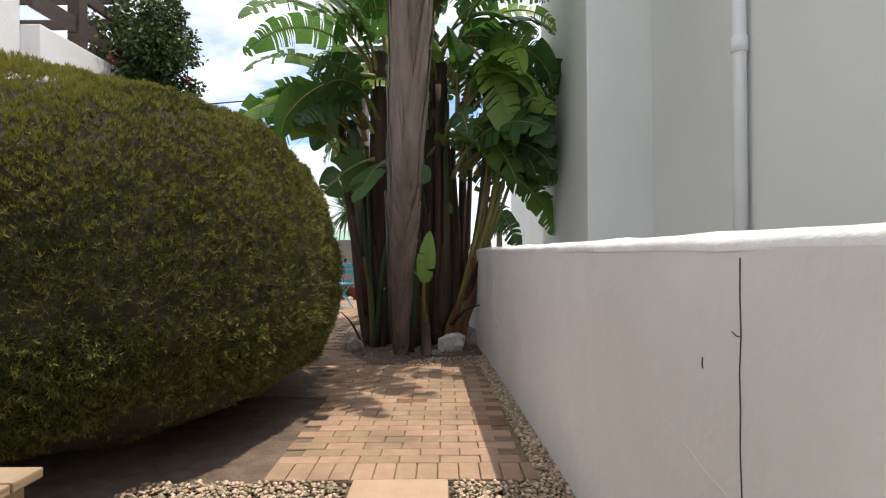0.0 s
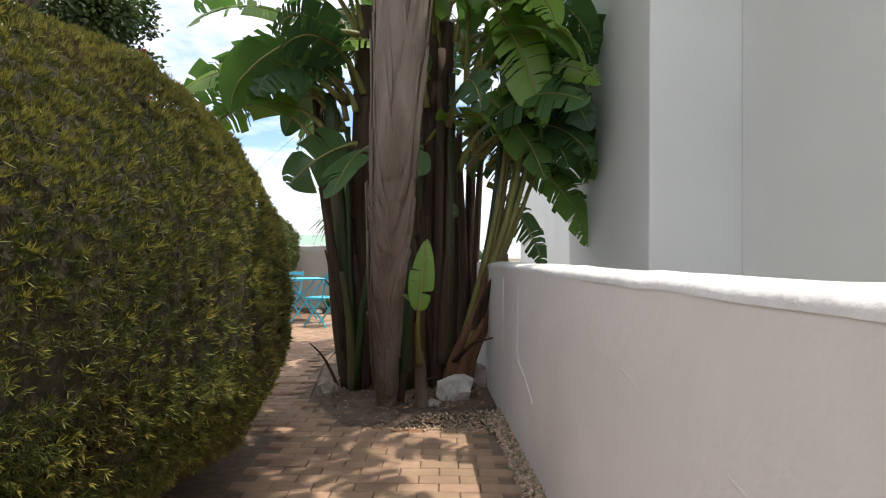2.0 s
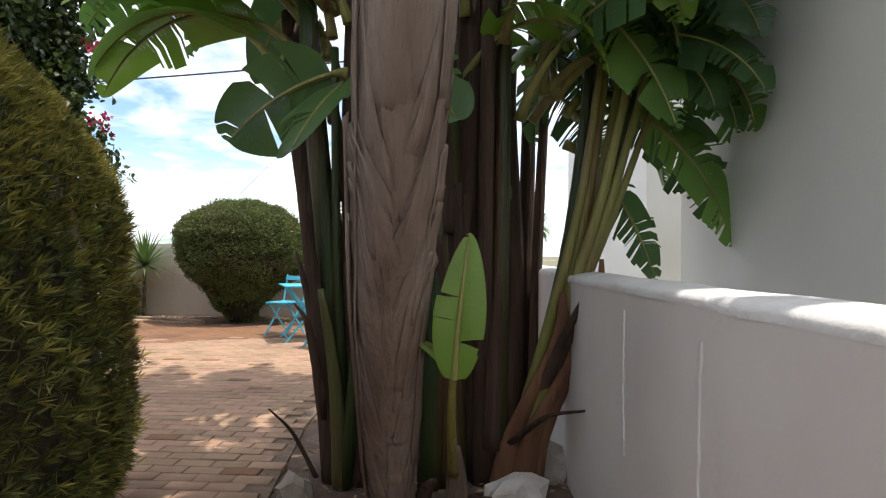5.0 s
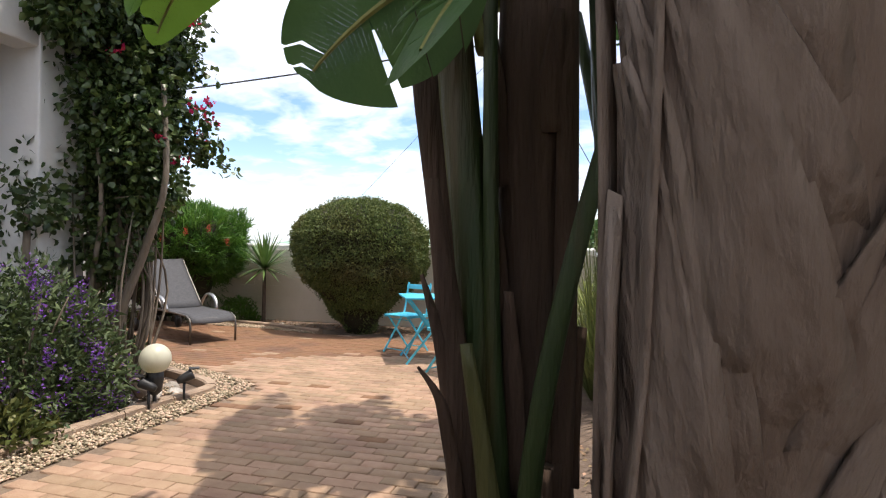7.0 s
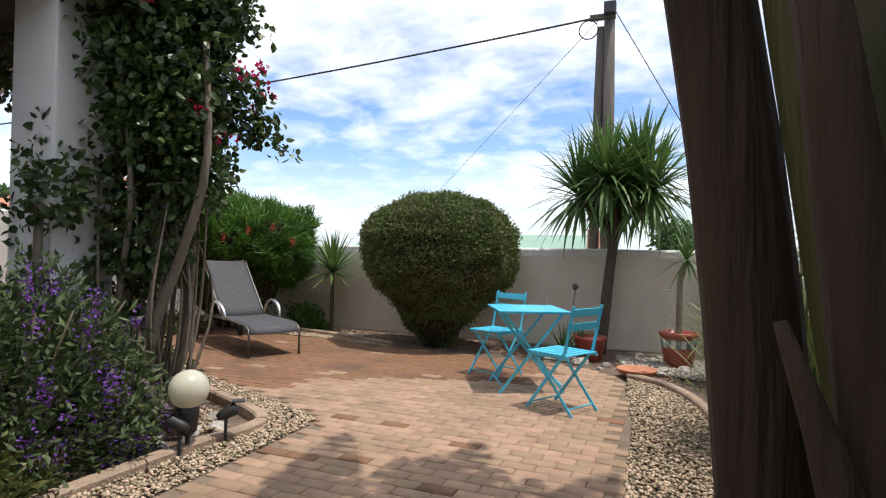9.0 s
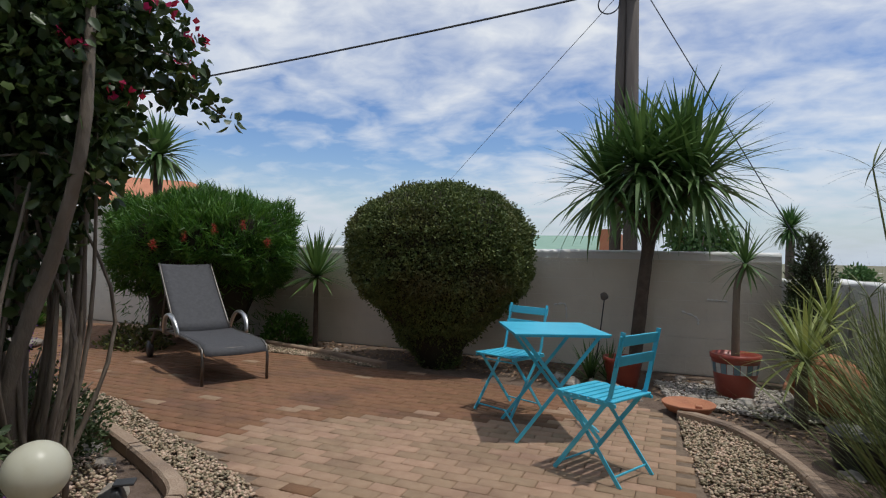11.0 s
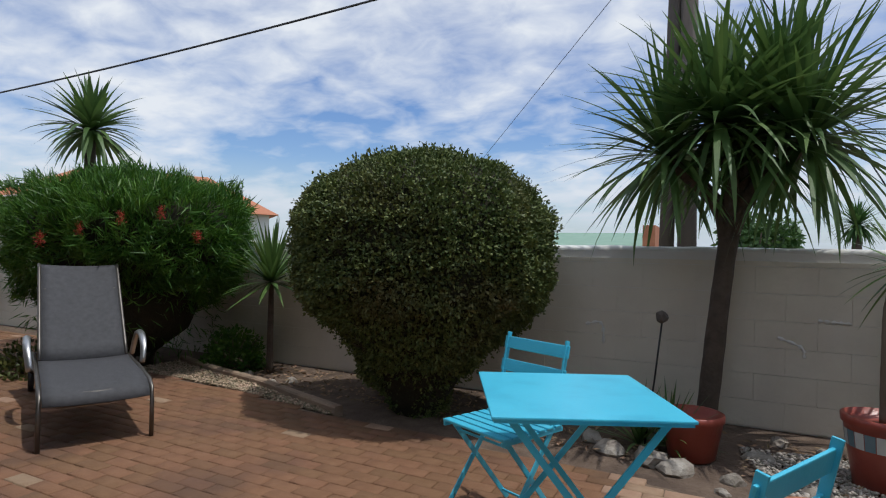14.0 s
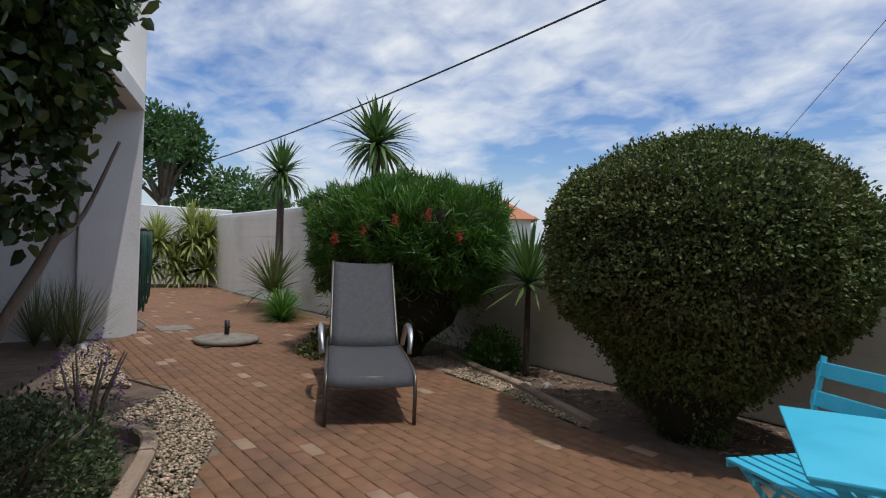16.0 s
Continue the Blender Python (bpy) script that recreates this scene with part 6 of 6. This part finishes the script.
for i, (x, y, s) in enumerate(((-1.55, 12.25, 0.09), (-1.35, 12.35, 0.12), (-1.15, 12.3, 0.13), (-0.95, 12.35, 0.16), (-0.75, 12.4, 0.12), (-0.55, 12.5, 0.17), (-1.75, 12.4, 0.1), (-2.45, 12.55, 0.1), (-2.2, 12.5, 0.12), (-2.05, 12.4, 0.1), (-1.3, 12.75, 0.1), (-1.6, 12.85, 0.12), (-1.2, 13.2, 0.09), (-1.45, 13.3, 0.1), (-0.5, 13.1, 0.14), (-0.25, 12.75, 0.13), (-1.05, 12.1, 0.07), (-0.85, 12.05, 0.06), (-0.4, 11.6, 0.09), (-2.6, 12.75, 0.09), (-1.8, 12.2, 0.06), (-0.55, 10.85, 0.07), (-6.0, 13.0, 0.07), (-5.6, 12.9, 0.05), (-5.45, 13.0, 0.06),
                            (-4.0, 8.6, 0.09), (-3.92, 8.75, 0.08), (-4.15, 8.45, 0.11), (-3.95, 8.3, 0.07), (-4.2, 8.2, 0.09), (-4.1, 8.9, 0.08), (-4.5, 9.15, 0.07), (-4.75, 9.25, 0.09), (-5.45, 9.5, 0.06), (-9.2, 9.75, 0.12), (-9.9, 9.7, 0.1))):
    k = 0.72 if y > 11.9 and x > -2 else 1.0
    rock("rock", (x, y, -0.04), (s * k, s * 0.8 * k, s * 0.6 * k), 100 + i)

# ---- garden lamps ----
def globe_lamp(x, y, z, r=0.1):
    ob = thing("globe_lamp", (x, y, -0.03), "cream plastic globe garden light on a black stake", "garden light", "globe garden lights")
    bm = bmesh.new()
    bmesh.ops.create_uvsphere(bm, u_segments=32, v_segments=20, radius=r, matrix=Matrix.Translation((0, 0, z + 0.03)))
    part("globe", bm, GLOBE, ob, "cream opal globe", True)
    zb = z + 0.03 - r
    lathe([(0.02, zb - 0.16), (0.05, zb - 0.13), (0.062, zb - 0.03), (0.06, zb + 0.02), (0.03, zb + 0.02)], 20, "collar", BLACK, ob)
    tube_part("stake", [(0, 0, -0.05), (0, 0, zb - 0.1)], [0.012, 0.016], BLACK, ob)


globe_lamp(-3.7, 8.28, 0.37, 0.113)
globe_lamp(-4.55, 8.62, 0.33)
for x, y, a in ((-3.62, 8.5, 40), (-3.68, 8.2, 200)):
    sp = thing("spotlight", (x, y, -0.03), "small black solar spotlight on a stake", "garden light", "solar spotlights", rz=a)
    tube_part("stake", [(0, 0, -0.03), (0, 0, 0.2)], [0.008, 0.012], BLACK, sp)
    tube_part("lamp_head", [(-0.05, 0, 0.19), (-0.02, 0, 0.205), (0.05, 0, 0.24), (0.062, 0, 0.246)], [0.02, 0.033, 0.042, 0.038], BLACK, sp, "", 14)
    part("solar_panel", boxed((0.03, -0.035, 0.283), (0.11, 0.035, 0.293), 0.004), BLACK, sp)
orn = thing("garden_stake", (-2.27, 12.75, -0.03), "thin metal garden stake with a rusty flower head", "garden stake")
tube_part("rod", [(0, 0, -0.03), (0.06, 0, 0.45), (0.1, 0, 0.84)], 0.006, CABLE, orn)
bm = bmesh.new()
bmesh.ops.create_icosphere(bm, subdivisions=2, radius=0.04, matrix=Matrix.Translation((0.1, 0, 0.87)))
for v in bm.verts:
    v.co += v.normal * 0.015 * noise.noise(v.co * 60)
part("flower_head", bm, POLE_WOOD, orn)


# ---- turquoise bistro set ----
def flat_bar(bm, a, b, w, t):
    """A flat steel bar from a to b."""
    a, b = Vector(a), Vector(b)
    d = b - a
    q = d.to_track_quat("Z", "Y").to_matrix().to_4x4()
    return box(bm, (-t / 2, -w / 2, 0), (t / 2, w / 2, d.length), min(t, w) * 0.2, Matrix.Translation(a) @ q)


def bistro_chair(loc, rz, label):
    """Local: seat faces -x, back at +x, slats run along y."""
    ob = thing("folding_chair", loc, label, "chair", "bistro chairs", rz=rz)
    for i in range(7):
        x = -0.19 + i * 0.056
        part("slat", boxed((x, -0.195, 0.445), (x + 0.042, 0.195, 0.457), 0.004), TEAL, ob)
    for y in (-0.185, 0.185):
        part("seat_rail", boxed((-0.19, y - 0.006, 0.425), (0.2, y + 0.006, 0.444), 0.002), TEAL, ob)
        bm = bmesh.new()
        flat_bar(bm, (-0.2, y * 0.98, 0.0), (0.16, y * 0.98, 0.47), 0.026, 0.009)
        flat_bar(bm, (0.16, y * 0.98, 0.47), (0.235, y * 0.98, 0.83), 0.026, 0.009)
        part("back_leg", bm, TEAL, ob)
        bm = bmesh.new()
        flat_bar(bm, (0.22, y * 0.88, 0.0), (-0.15, y * 0.88, 0.44), 0.024, 0.008)
        part("front_leg", bm, TEAL, ob)
    for x0, z0, half in ((-0.165, 0.045, 0.185), (0.18, 0.05, 0.165), (-0.12, 0.4, 0.165)):
        part("stretcher", boxed((x0 - 0.005, -half, z0 - 0.005), (x0 + 0.005, half, z0 + 0.005), 0.002), TEAL, ob)
    for z0 in (0.64, 0.75):
        part("back_slat", boxed((-0.005, -0.2, 0), (0.005, 0.2, 0.06), 0.004, pose(0.185 + (z0 - 0.6) * 0.21, 0, z0, 0, 12, 0)), TEAL, ob)
    return ob


bistro_chair((-1.88, 10.27, 0.0), -27, "turquoise slatted folding metal chair beside the table")
bistro_chair((-2.72, 11.27, 0.0), 66, "turquoise slatted folding metal chair behind the table")
table = thing("bistro_table", (-2.315, 10.88, 0.0), "square turquoise folding metal bistro table", "table", rz=26)
part("tabletop", boxed((-0.318, -0.337, 0.711), (0.318, 0.337, 0.722), 0.004), TEAL, table)
bm = bmesh.new()
for lo, hi in (((-0.31, -0.33, 0.7), (0.31, -0.322, 0.7105)), ((-0.31, 0.322, 0.7), (0.31, 0.33, 0.7105)), ((-0.31, -0.32, 0.7), (-0.302, 0.32, 0.7105)), ((0.302, -0.32, 0.7), (0.31, 0.32, 0.7105))):
    box(bm, lo, hi, 0.001)
part("apron", bm, TEAL, table)
for y, sg in ((-0.27, 1), (0.27, 1), (-0.24, -1), (0.24, -1)):
    bm = bmesh.new()
    flat_bar(bm, (-0.29 * sg, y, 0.0), (0.26 * sg, y, 0.702), 0.024, 0.009)
    part("leg", bm, TEAL, table)
for x in (-0.27, 0.27):
    part("stretcher", boxed((x - 0.006, -0.25, 0.06), (x + 0.006, 0.25, 0.072), 0.002), TEAL, table)

# ---- sun lounger ----
lng = thing("sun_lounger", (-5.25, 11.01, 0.0), "grey mesh sun lounger with raised back and silver armrests", "sun lounger", rz=153)


def sling(name, rows, half, mat, parent):
    V, Fs = [], []
    for x, z in rows:
        for j in range(9):
            y = -half + 2 * half * j / 8
            V.append((x, y, z - 0.012 * (1 - (y / half) ** 2)))
    n = len(rows)
    for i in range(n - 1):
        for j in range(8):
            Fs.append((i * 9 + j, (i + 1) * 9 + j, (i + 1) * 9 + j + 1, i * 9 + j + 1))
    o = obj(name, V, Fs, mat, parent, "", True)
    m = o.modifiers.new("thick", "SOLIDIFY")
    m.thickness = 0.006
    return o


seat_rows = [(-0.02, 0.27), (0.03, 0.325), (0.12, 0.355), (0.3, 0.37), (0.6, 0.37), (0.8, 0.375), (0.92, 0.385)]
back_rows = [(0.93, 0.385), (1.02, 0.47), (1.18, 0.625), (1.38, 0.82), (1.58, 1.025), (1.62, 1.055)]
sling("seat", seat_rows, 0.285, SLING, lng)
sling("backrest", back_rows, 0.265, SLING, lng)
for y in (-0.3, 0.3):
    tube_part("side_rail", [(0.0, y, 0.0), (0.0, y, 0.22), (0.03, y, 0.31), (0.12, y, 0.35), (0.4, y, 0.362), (0.95, y, 0.365), (1.5, y, 0.34), (1.85, y, 0.3)], 0.014, ALU_DARK, lng, "bronze metal side rail", 10)
    tube_part("back_rail", [(x, y * 0.92, z) for x, z in back_rows], 0.012, ALU_DARK, lng, "", 10)
    tube_part("rear_leg", [(1.6, y, 0.33), (1.78, y * 1.02, 0.09)], 0.014, ALU_DARK, lng, "", 10)
    arm = [(0.62, y * 1.12, 0.37), (0.66, y * 1.16, 0.46), (0.74, y * 1.18, 0.53), (0.86, y * 1.18, 0.56), (0.98, y * 1.18, 0.54), (1.06, y * 1.16, 0.46), (1.1, y * 1.12, 0.36)]
    obj("armrest", *tube(curve_pts(arm, 18), 0.024, 10, True, 0.7), ALU, lng, "silver looped armrest", True)
    tube_part("wheel", [(1.78, y * 1.02 - 0.02, 0.09), (1.78, y * 1.02 + 0.02, 0.09)], 0.09, BLACK, lng, "black plastic wheel", 20)
for x, z in ((0.05, 0.31), (1.1, 0.36), (1.8, 0.3)):
    tube_part("cross_bar", [(x, -0.3, z), (x, 0.3, z)], 0.011, ALU_DARK, lng, "", 8)
tube_part("back_prop", [(1.6, -0.24, 0.34), (1.43, -0.24, 0.87)], 0.009, ALU_DARK, lng)
tube_part("back_prop", [(1.6, 0.24, 0.34), (1.43, 0.24, 0.87)], 0.009, ALU_DARK, lng)

# ---- bits on the paving and house wall ----
ub = thing("umbrella_base", (-8.95, 11.2, 0.0), "round concrete parasol base with a stub pipe", "parasol base")
lathe([(0.34, 0.012), (0.37, 0.018), (0.37, 0.05), (0.34, 0.066), (0.06, 0.09), (0.01, 0.09)], 36, "base_disc", CONCRETE, ub)
tube_part("pipe", [(0, 0, 0.1), (0, 0, 0.27)], 0.03, BLACK, ub, "", 14)
tube_part("knob", [(0.03, 0, 0.2), (0.08, 0, 0.2)], 0.018, BLACK, ub)
for y in (-0.3, 0.3):
    part("foot", boxed((-0.3, y - 0.03, 0.0), (0.3, y + 0.03, 0.014)), BLACK, ub)
cov = part("manhole_cover", boxed((-10.62, 10.72, -0.01), (-10.15, 11.15, 0.012), 0.004), CONCRETE)
tagged(cov, "grey concrete inspection cover set in the paving", "cover", kind="structure")
hose = thing("garden_hose", (-10.3, 10.42, 0.0), "coiled dark green garden hose hanging on the pilaster", "hose")
rh = random.Random(9)
for i in range(7):
    w, lo = rh.uniform(0.09, 0.16), rh.uniform(0.16, 0.45)
    pts = [(w * math.sin(2 * math.pi * k / 24) + rh.uniform(-0.008, 0.008), 0.05 + 0.018 * i, (1.32 + lo) / 2 + (1.32 - lo) / 2 * math.cos(2 * math.pi * k / 24)) for k in range(25)]
    tube_part("coil", pts, 0.011, HOSE, hose, "", 6)
tube_part("tap", [(0, -0.08, 1.35), (0, 0.1, 1.35), (0, 0.15, 1.3)], 0.02, ALU_DARK, hose, "brass garden tap")
tube_part("hanger", [(0, -0.08, 1.33), (0, 0.2, 1.33)], 0.012, BLACK, hose)

# ---- beyond the walls ----
pole = thing("utility_pole", (-2.26, 17.0, -0.07), "weathered wooden utility pole with a braced second pole", "utility pole")
tube_part("pole", [(0.02, 0, 0), (0.0, 0, 3.0), (-0.02, 0, 6.1)], [0.125, 0.115, 0.1], POLE_WOOD, pole, "", 16)
tube_part("brace_pole", [(-0.27, 0.05, 0), (-0.2, 0.05, 4.5), (-0.17, 0.05, 5.75)], [0.1, 0.09, 0.085], POLE_WOOD, pole, "", 14)
part("cross_arm", boxed((-0.38, -0.12, 5.86), (0.1, -0.02, 5.96), 0.01), POLE_WOOD, pole)
part("junction_box", boxed((-0.1, -0.28, 5.9), (0.12, -0.13, 6.12), 0.01), BLACK, pole)
tube_part("loop_cable", [(-0.4 + 0.18 * math.cos(a), -0.1, 5.68 + 0.18 * math.sin(a)) for a in np.linspace(0.5, 6.6, 22)], 0.012, CABLE, pole, "", 5)


def wire(a, b, sag, r, label):
    a, b = np.array(a), np.array(b)
    pts = [a + (b - a) * f - np.array([0, 0, sag * 4 * f * (1 - f)]) for f in np.linspace(0, 1, 26)]
    ob = obj("overhead_cable", *tube(pts, r, 5), CABLE)
    return tagged(ob, label, "cable")


wire((-2.5, 16.95, 5.85), (-31.0, 14.8, 4.35), 0.45, 0.02, "black overhead service cable from the pole")
wire((-2.3, 17.0, 6.0), (-12.5, 29.2, 2.4), 0.0, 0.006, "thin overhead wire running off the pole")
wire((-2.2, 17.0, 6.0), (0.75, 17.2, 0.6), 0.0, 0.009, "pole stay wire going down to the ground")


def far_house(loc, sx, sy, h, roof_h, wall_mat, roof_mat, label, rz=0.0):
    ob = thing("far_house", loc, label, "house", "far houses", rz=rz)
    part("wall", boxed((-sx / 2, -sy / 2, 0), (sx / 2, sy / 2, h)), wall_mat, ob)
    e = 0.35
    V = [(-sx / 2 - e, -sy / 2 - e, h), (sx / 2 + e, -sy / 2 - e, h), (sx / 2 + e, sy / 2 + e, h), (-sx / 2 - e, sy / 2 + e, h), (-sx / 2 + sy * 0.3, 0, h + roof_h), (sx / 2 - sy * 0.3, 0, h + roof_h)]
    obj("roof", V, [(0, 1, 5, 4), (1, 2, 5), (2, 3, 4, 5), (3, 0, 4), (3, 2, 1, 0)], roof_mat, ob)
    n = max(2, int(sx / 2.5))
    for i in range(n):
        x = -sx / 2 + sx * (i + 0.5) / n
        fr = part("window", boxed((x - 0.5, -sy / 2 - 0.03, h * 0.4), (x + 0.5, -sy / 2 + 0.05, h * 0.8)), CAP, ob)
        part("pane", boxed((x - 0.44, -sy / 2 - 0.045, h * 0.43), (x + 0.44, -sy / 2 - 0.032, h * 0.77)), WINDOW, fr)
    return ob


far_house((-25.5, 26.0, -1.0), 10, 8, 3.7, 1.9, HOUSE, ROOF_RED, "white house with an orange tiled hip roof", 50)
green = thing("far_house", (-9.6, 30.0, -1.6), "low building with a pale green sheet roof", "house", "far houses")
part("wall", boxed((-6, -0.5, 0), (5, 5, 3.1)), FAR_GREY, green)
obj("roof", [(-6.3, -0.9, 3.05), (5.3, -0.9, 3.05), (5.3, 5.3, 3.95), (-6.3, 5.3, 3.95), (-6.3, -0.9, 2.95), (5.3, -0.9, 2.95), (5.3, 5.3, 3.05), (-6.3, 5.3, 3.05)], [(0, 1, 2, 3), (0, 4, 5, 1), (1, 5, 6, 2), (2, 6, 7, 3), (3, 7, 4, 0), (7, 6, 5, 4)], ROOF_GREEN, green)
part("gable_wall", boxed((5.35, -1.0, 0), (5.75, 5.4, 3.95)), ROOF_RED, green)
rf = random.Random(12)
for i in range(22):
    x, y = -30 + i * 7 + rf.uniform(-2, 2), 90 + rf.uniform(0, 80)
    far_house((x, y, -4.2), rf.uniform(8, 14), 8, 2.8, 1.4, (FAR_GREY, HOUSE)[i % 2], (ROOF_RED, FAR_GREY, FAR_GREY)[i % 3], "small distant house in the town below", rf.uniform(-10, 10))


def tree(loc, h, r, n, leaf, seed, label, squash=0.8, mat=None):
    """Tapered trunk, limbs and an uneven crown of leaf clumps."""
    rr = np.random.default_rng(seed)
    ob = thing("tree", loc, label, "tree")
    tube_part("trunk", curve_pts([(0, 0, -0.05), (0.05 * r, 0, h * 0.3), (-0.05 * r, 0.05 * r, h * 0.62)], 8), list(np.linspace(0.06 * h, 0.025 * h, 8)), BARK, ob)
    P, D = [], []
    for k in range(16):
        a, e = rr.uniform(0, 6.28), rr.uniform(-0.35, 1.3)
        c = np.array([math.cos(a) * math.cos(e) * r * 0.7, math.sin(a) * math.cos(e) * r * 0.7, h * 0.62 + math.sin(e) * r * squash * 0.75])
        tube_part("limb", [(0, 0, h * 0.42), tuple(c * np.array([0.5, 0.5, 0.85])), tuple(c)], [0.02 * h, 0.012 * h, 0.005 * h], BARK, ob, "", 5)
        d = unit(rr.normal(size=(n // 16, 3)))
        P.append(c + d * rr.uniform(0.3, 1, (n // 16, 1)) * r * rr.uniform(0.3, 0.5) * np.array([1, 1, squash]))
        D.append(d + rr.normal(size=d.shape) * 0.6)
    tagged(leaf_cloud("crown", np.concatenate(P), np.concatenate(D), leaf, leaf * 0.5, mat or TREE, ob, rng=rr), kind="stuff")
    return ob


tree((-27.5, 14.2, -0.07), 6.6, 2.0, 4200, 0.28, 201, "tall leafy tree beyond the end wall", 1.3)
tree((-26.5, 17.0, -0.07), 4.3, 2.6, 4600, 0.26, 202, "broad green tree beyond the end wall", 0.7)
tree((-27.5, 20.0, -0.07), 4.0, 2.0, 2600, 0.26, 203, "rounded green tree beyond the end wall", 0.7)
tree((-0.6, 34.0, -1.5), 4.3, 1.8, 2400, 0.3, 204, "dark green tree among the far houses", 1.0)
tree((3.6, 62.0, -3.5), 5.6, 2.2, 1800, 0.4, 206, "distant tree in the town below", 0.8)
tree((12.0, 62.0, -3.5), 4.6, 1.9, 1400, 0.4, 207, "distant round tree in the town below", 0.8)
yucca("far_palm", (4.5, 45.0, -1.5), [(0, 0, 4.7)], True, 0.25, 150, 1.5, 0.13, TREE, "far fan palm above the rooftops", 209, lo=-0.9, droop=(0.3, 1.2), category="palm")

# ---- brick paving, piece by piece ----
def brick_arrays(lx, ly, h=0.045, ch=0.004):
    a, b = lx / 2, ly / 2
    V = [(-a, -b, -h), (a, -b, -h), (a, b, -h), (-a, b, -h), (-a, -b, -ch), (a, -b, -ch), (a, b, -ch), (-a, b, -ch), (-a + ch, -b + ch, 0), (a - ch, -b + ch, 0), (a - ch, b - ch, 0), (-a + ch, b - ch, 0)]
    Q = [(0, 1, 5, 4), (1, 2, 6, 5), (2, 3, 7, 6), (3, 0, 4, 7), (4, 5, 9, 8), (5, 6, 10, 9), (6, 7, 11, 10), (7, 4, 8, 11), (8, 9, 10, 11)]
    return np.array(V), np.array(Q)


def brick_mesh(name, lx, ly, mat):
    V, Q = brick_arrays(lx, ly)
    me = bpy.data.meshes.new(name)
    me.from_pydata([tuple(v) for v in V], [], [tuple(q) for q in Q])
    me.materials.append(mat)
    return me


rbk = random.Random(77)
PX, PY = 0.198, 0.099
places = []
y = 2.73 + PY / 2
row = 0
while y < 14.2:
    x = -19.7 + (PX / 2 if row % 2 else 0.0)
    while x < 0.5:
        if y < 5.0 and -0.72 - PX > x:
            x += PX
            continue
        if inside(PAVED, x, y) and inside(PAVED, x - 0.08, y) and inside(PAVED, x + 0.08, y):
            lim = 10.3 + 0.4 * (x + 4.2) if x > -4.2 else 9.7
            red = y + rbk.uniform(-0.12, 0.12) > lim and x < -2.3 + rbk.uniform(-0.2, 0.2)
            if x < -12 and rbk.random() < 0.6:
                red = True
            if rbk.random() < 0.025:
                red = not red
            places.append((x, y, rbk.uniform(-0.002, 0.002), red))
        x += PX
    y += PY
    row += 1
meshes = {(False, 0): brick_mesh("brick", PX - 0.005, PY - 0.005, PAVER), (True, 0): brick_mesh("brick", PX - 0.005, PY - 0.005, PAVER_RED), "head": brick_mesh("brick", 0.093, 0.193, PAVER)}
near, rest = [], {False: [], True: []}
for p in places:
    if (p[0] > -0.85 and p[1] < 5.2) or (-2.9 < p[0] < -1.25 and 6.3 < p[1] < 7.6):
        near.append(p)
    else:
        rest[p[3]].append(p)
for x, y, z, red in near[:290]:
    o = new("brick", meshes[(red, 0)])
    o.parent = paving
    o.matrix_basis = pose(x, y, z, rbk.uniform(-0.5, 0.5), rbk.uniform(-0.4, 0.4), rbk.uniform(-0.6, 0.6))
for p in near[290:]:
    rest[p[3]].append(p)
for i in range(13):
    o = new("brick", meshes["head"])
    o.parent = paving
    o.matrix_basis = pose(-0.74 + i * 0.0975, 2.63, rbk.uniform(-0.002, 0.002), 0, 0, rbk.uniform(-0.6, 0.6))
BV, BQ = brick_arrays(PX - 0.005, PY - 0.005)
for red, mt in ((False, PAVER_ST), (True, PAVER_RED_ST)):
    L = rest[red]
    n = len(L)
    off = np.array([p[:3] for p in L])
    tilt = np.random.default_rng(5).uniform(-0.008, 0.008, (n, 2, 1))
    V = BV[None] + off[:, None, :]
    V[:, :, 2] += (BV[None, :, 0:1] * tilt[:, 0:1] + BV[None, :, 1:2] * tilt[:, 1:2])[:, :, 0]
    Q = (np.arange(n)[:, None, None] * 12 + BQ[None]).reshape(-1, 4)
    o = np_obj("brick_field", V.reshape(-1, 3), Q, mt, paving)
    tagged(o, kind="stuff")
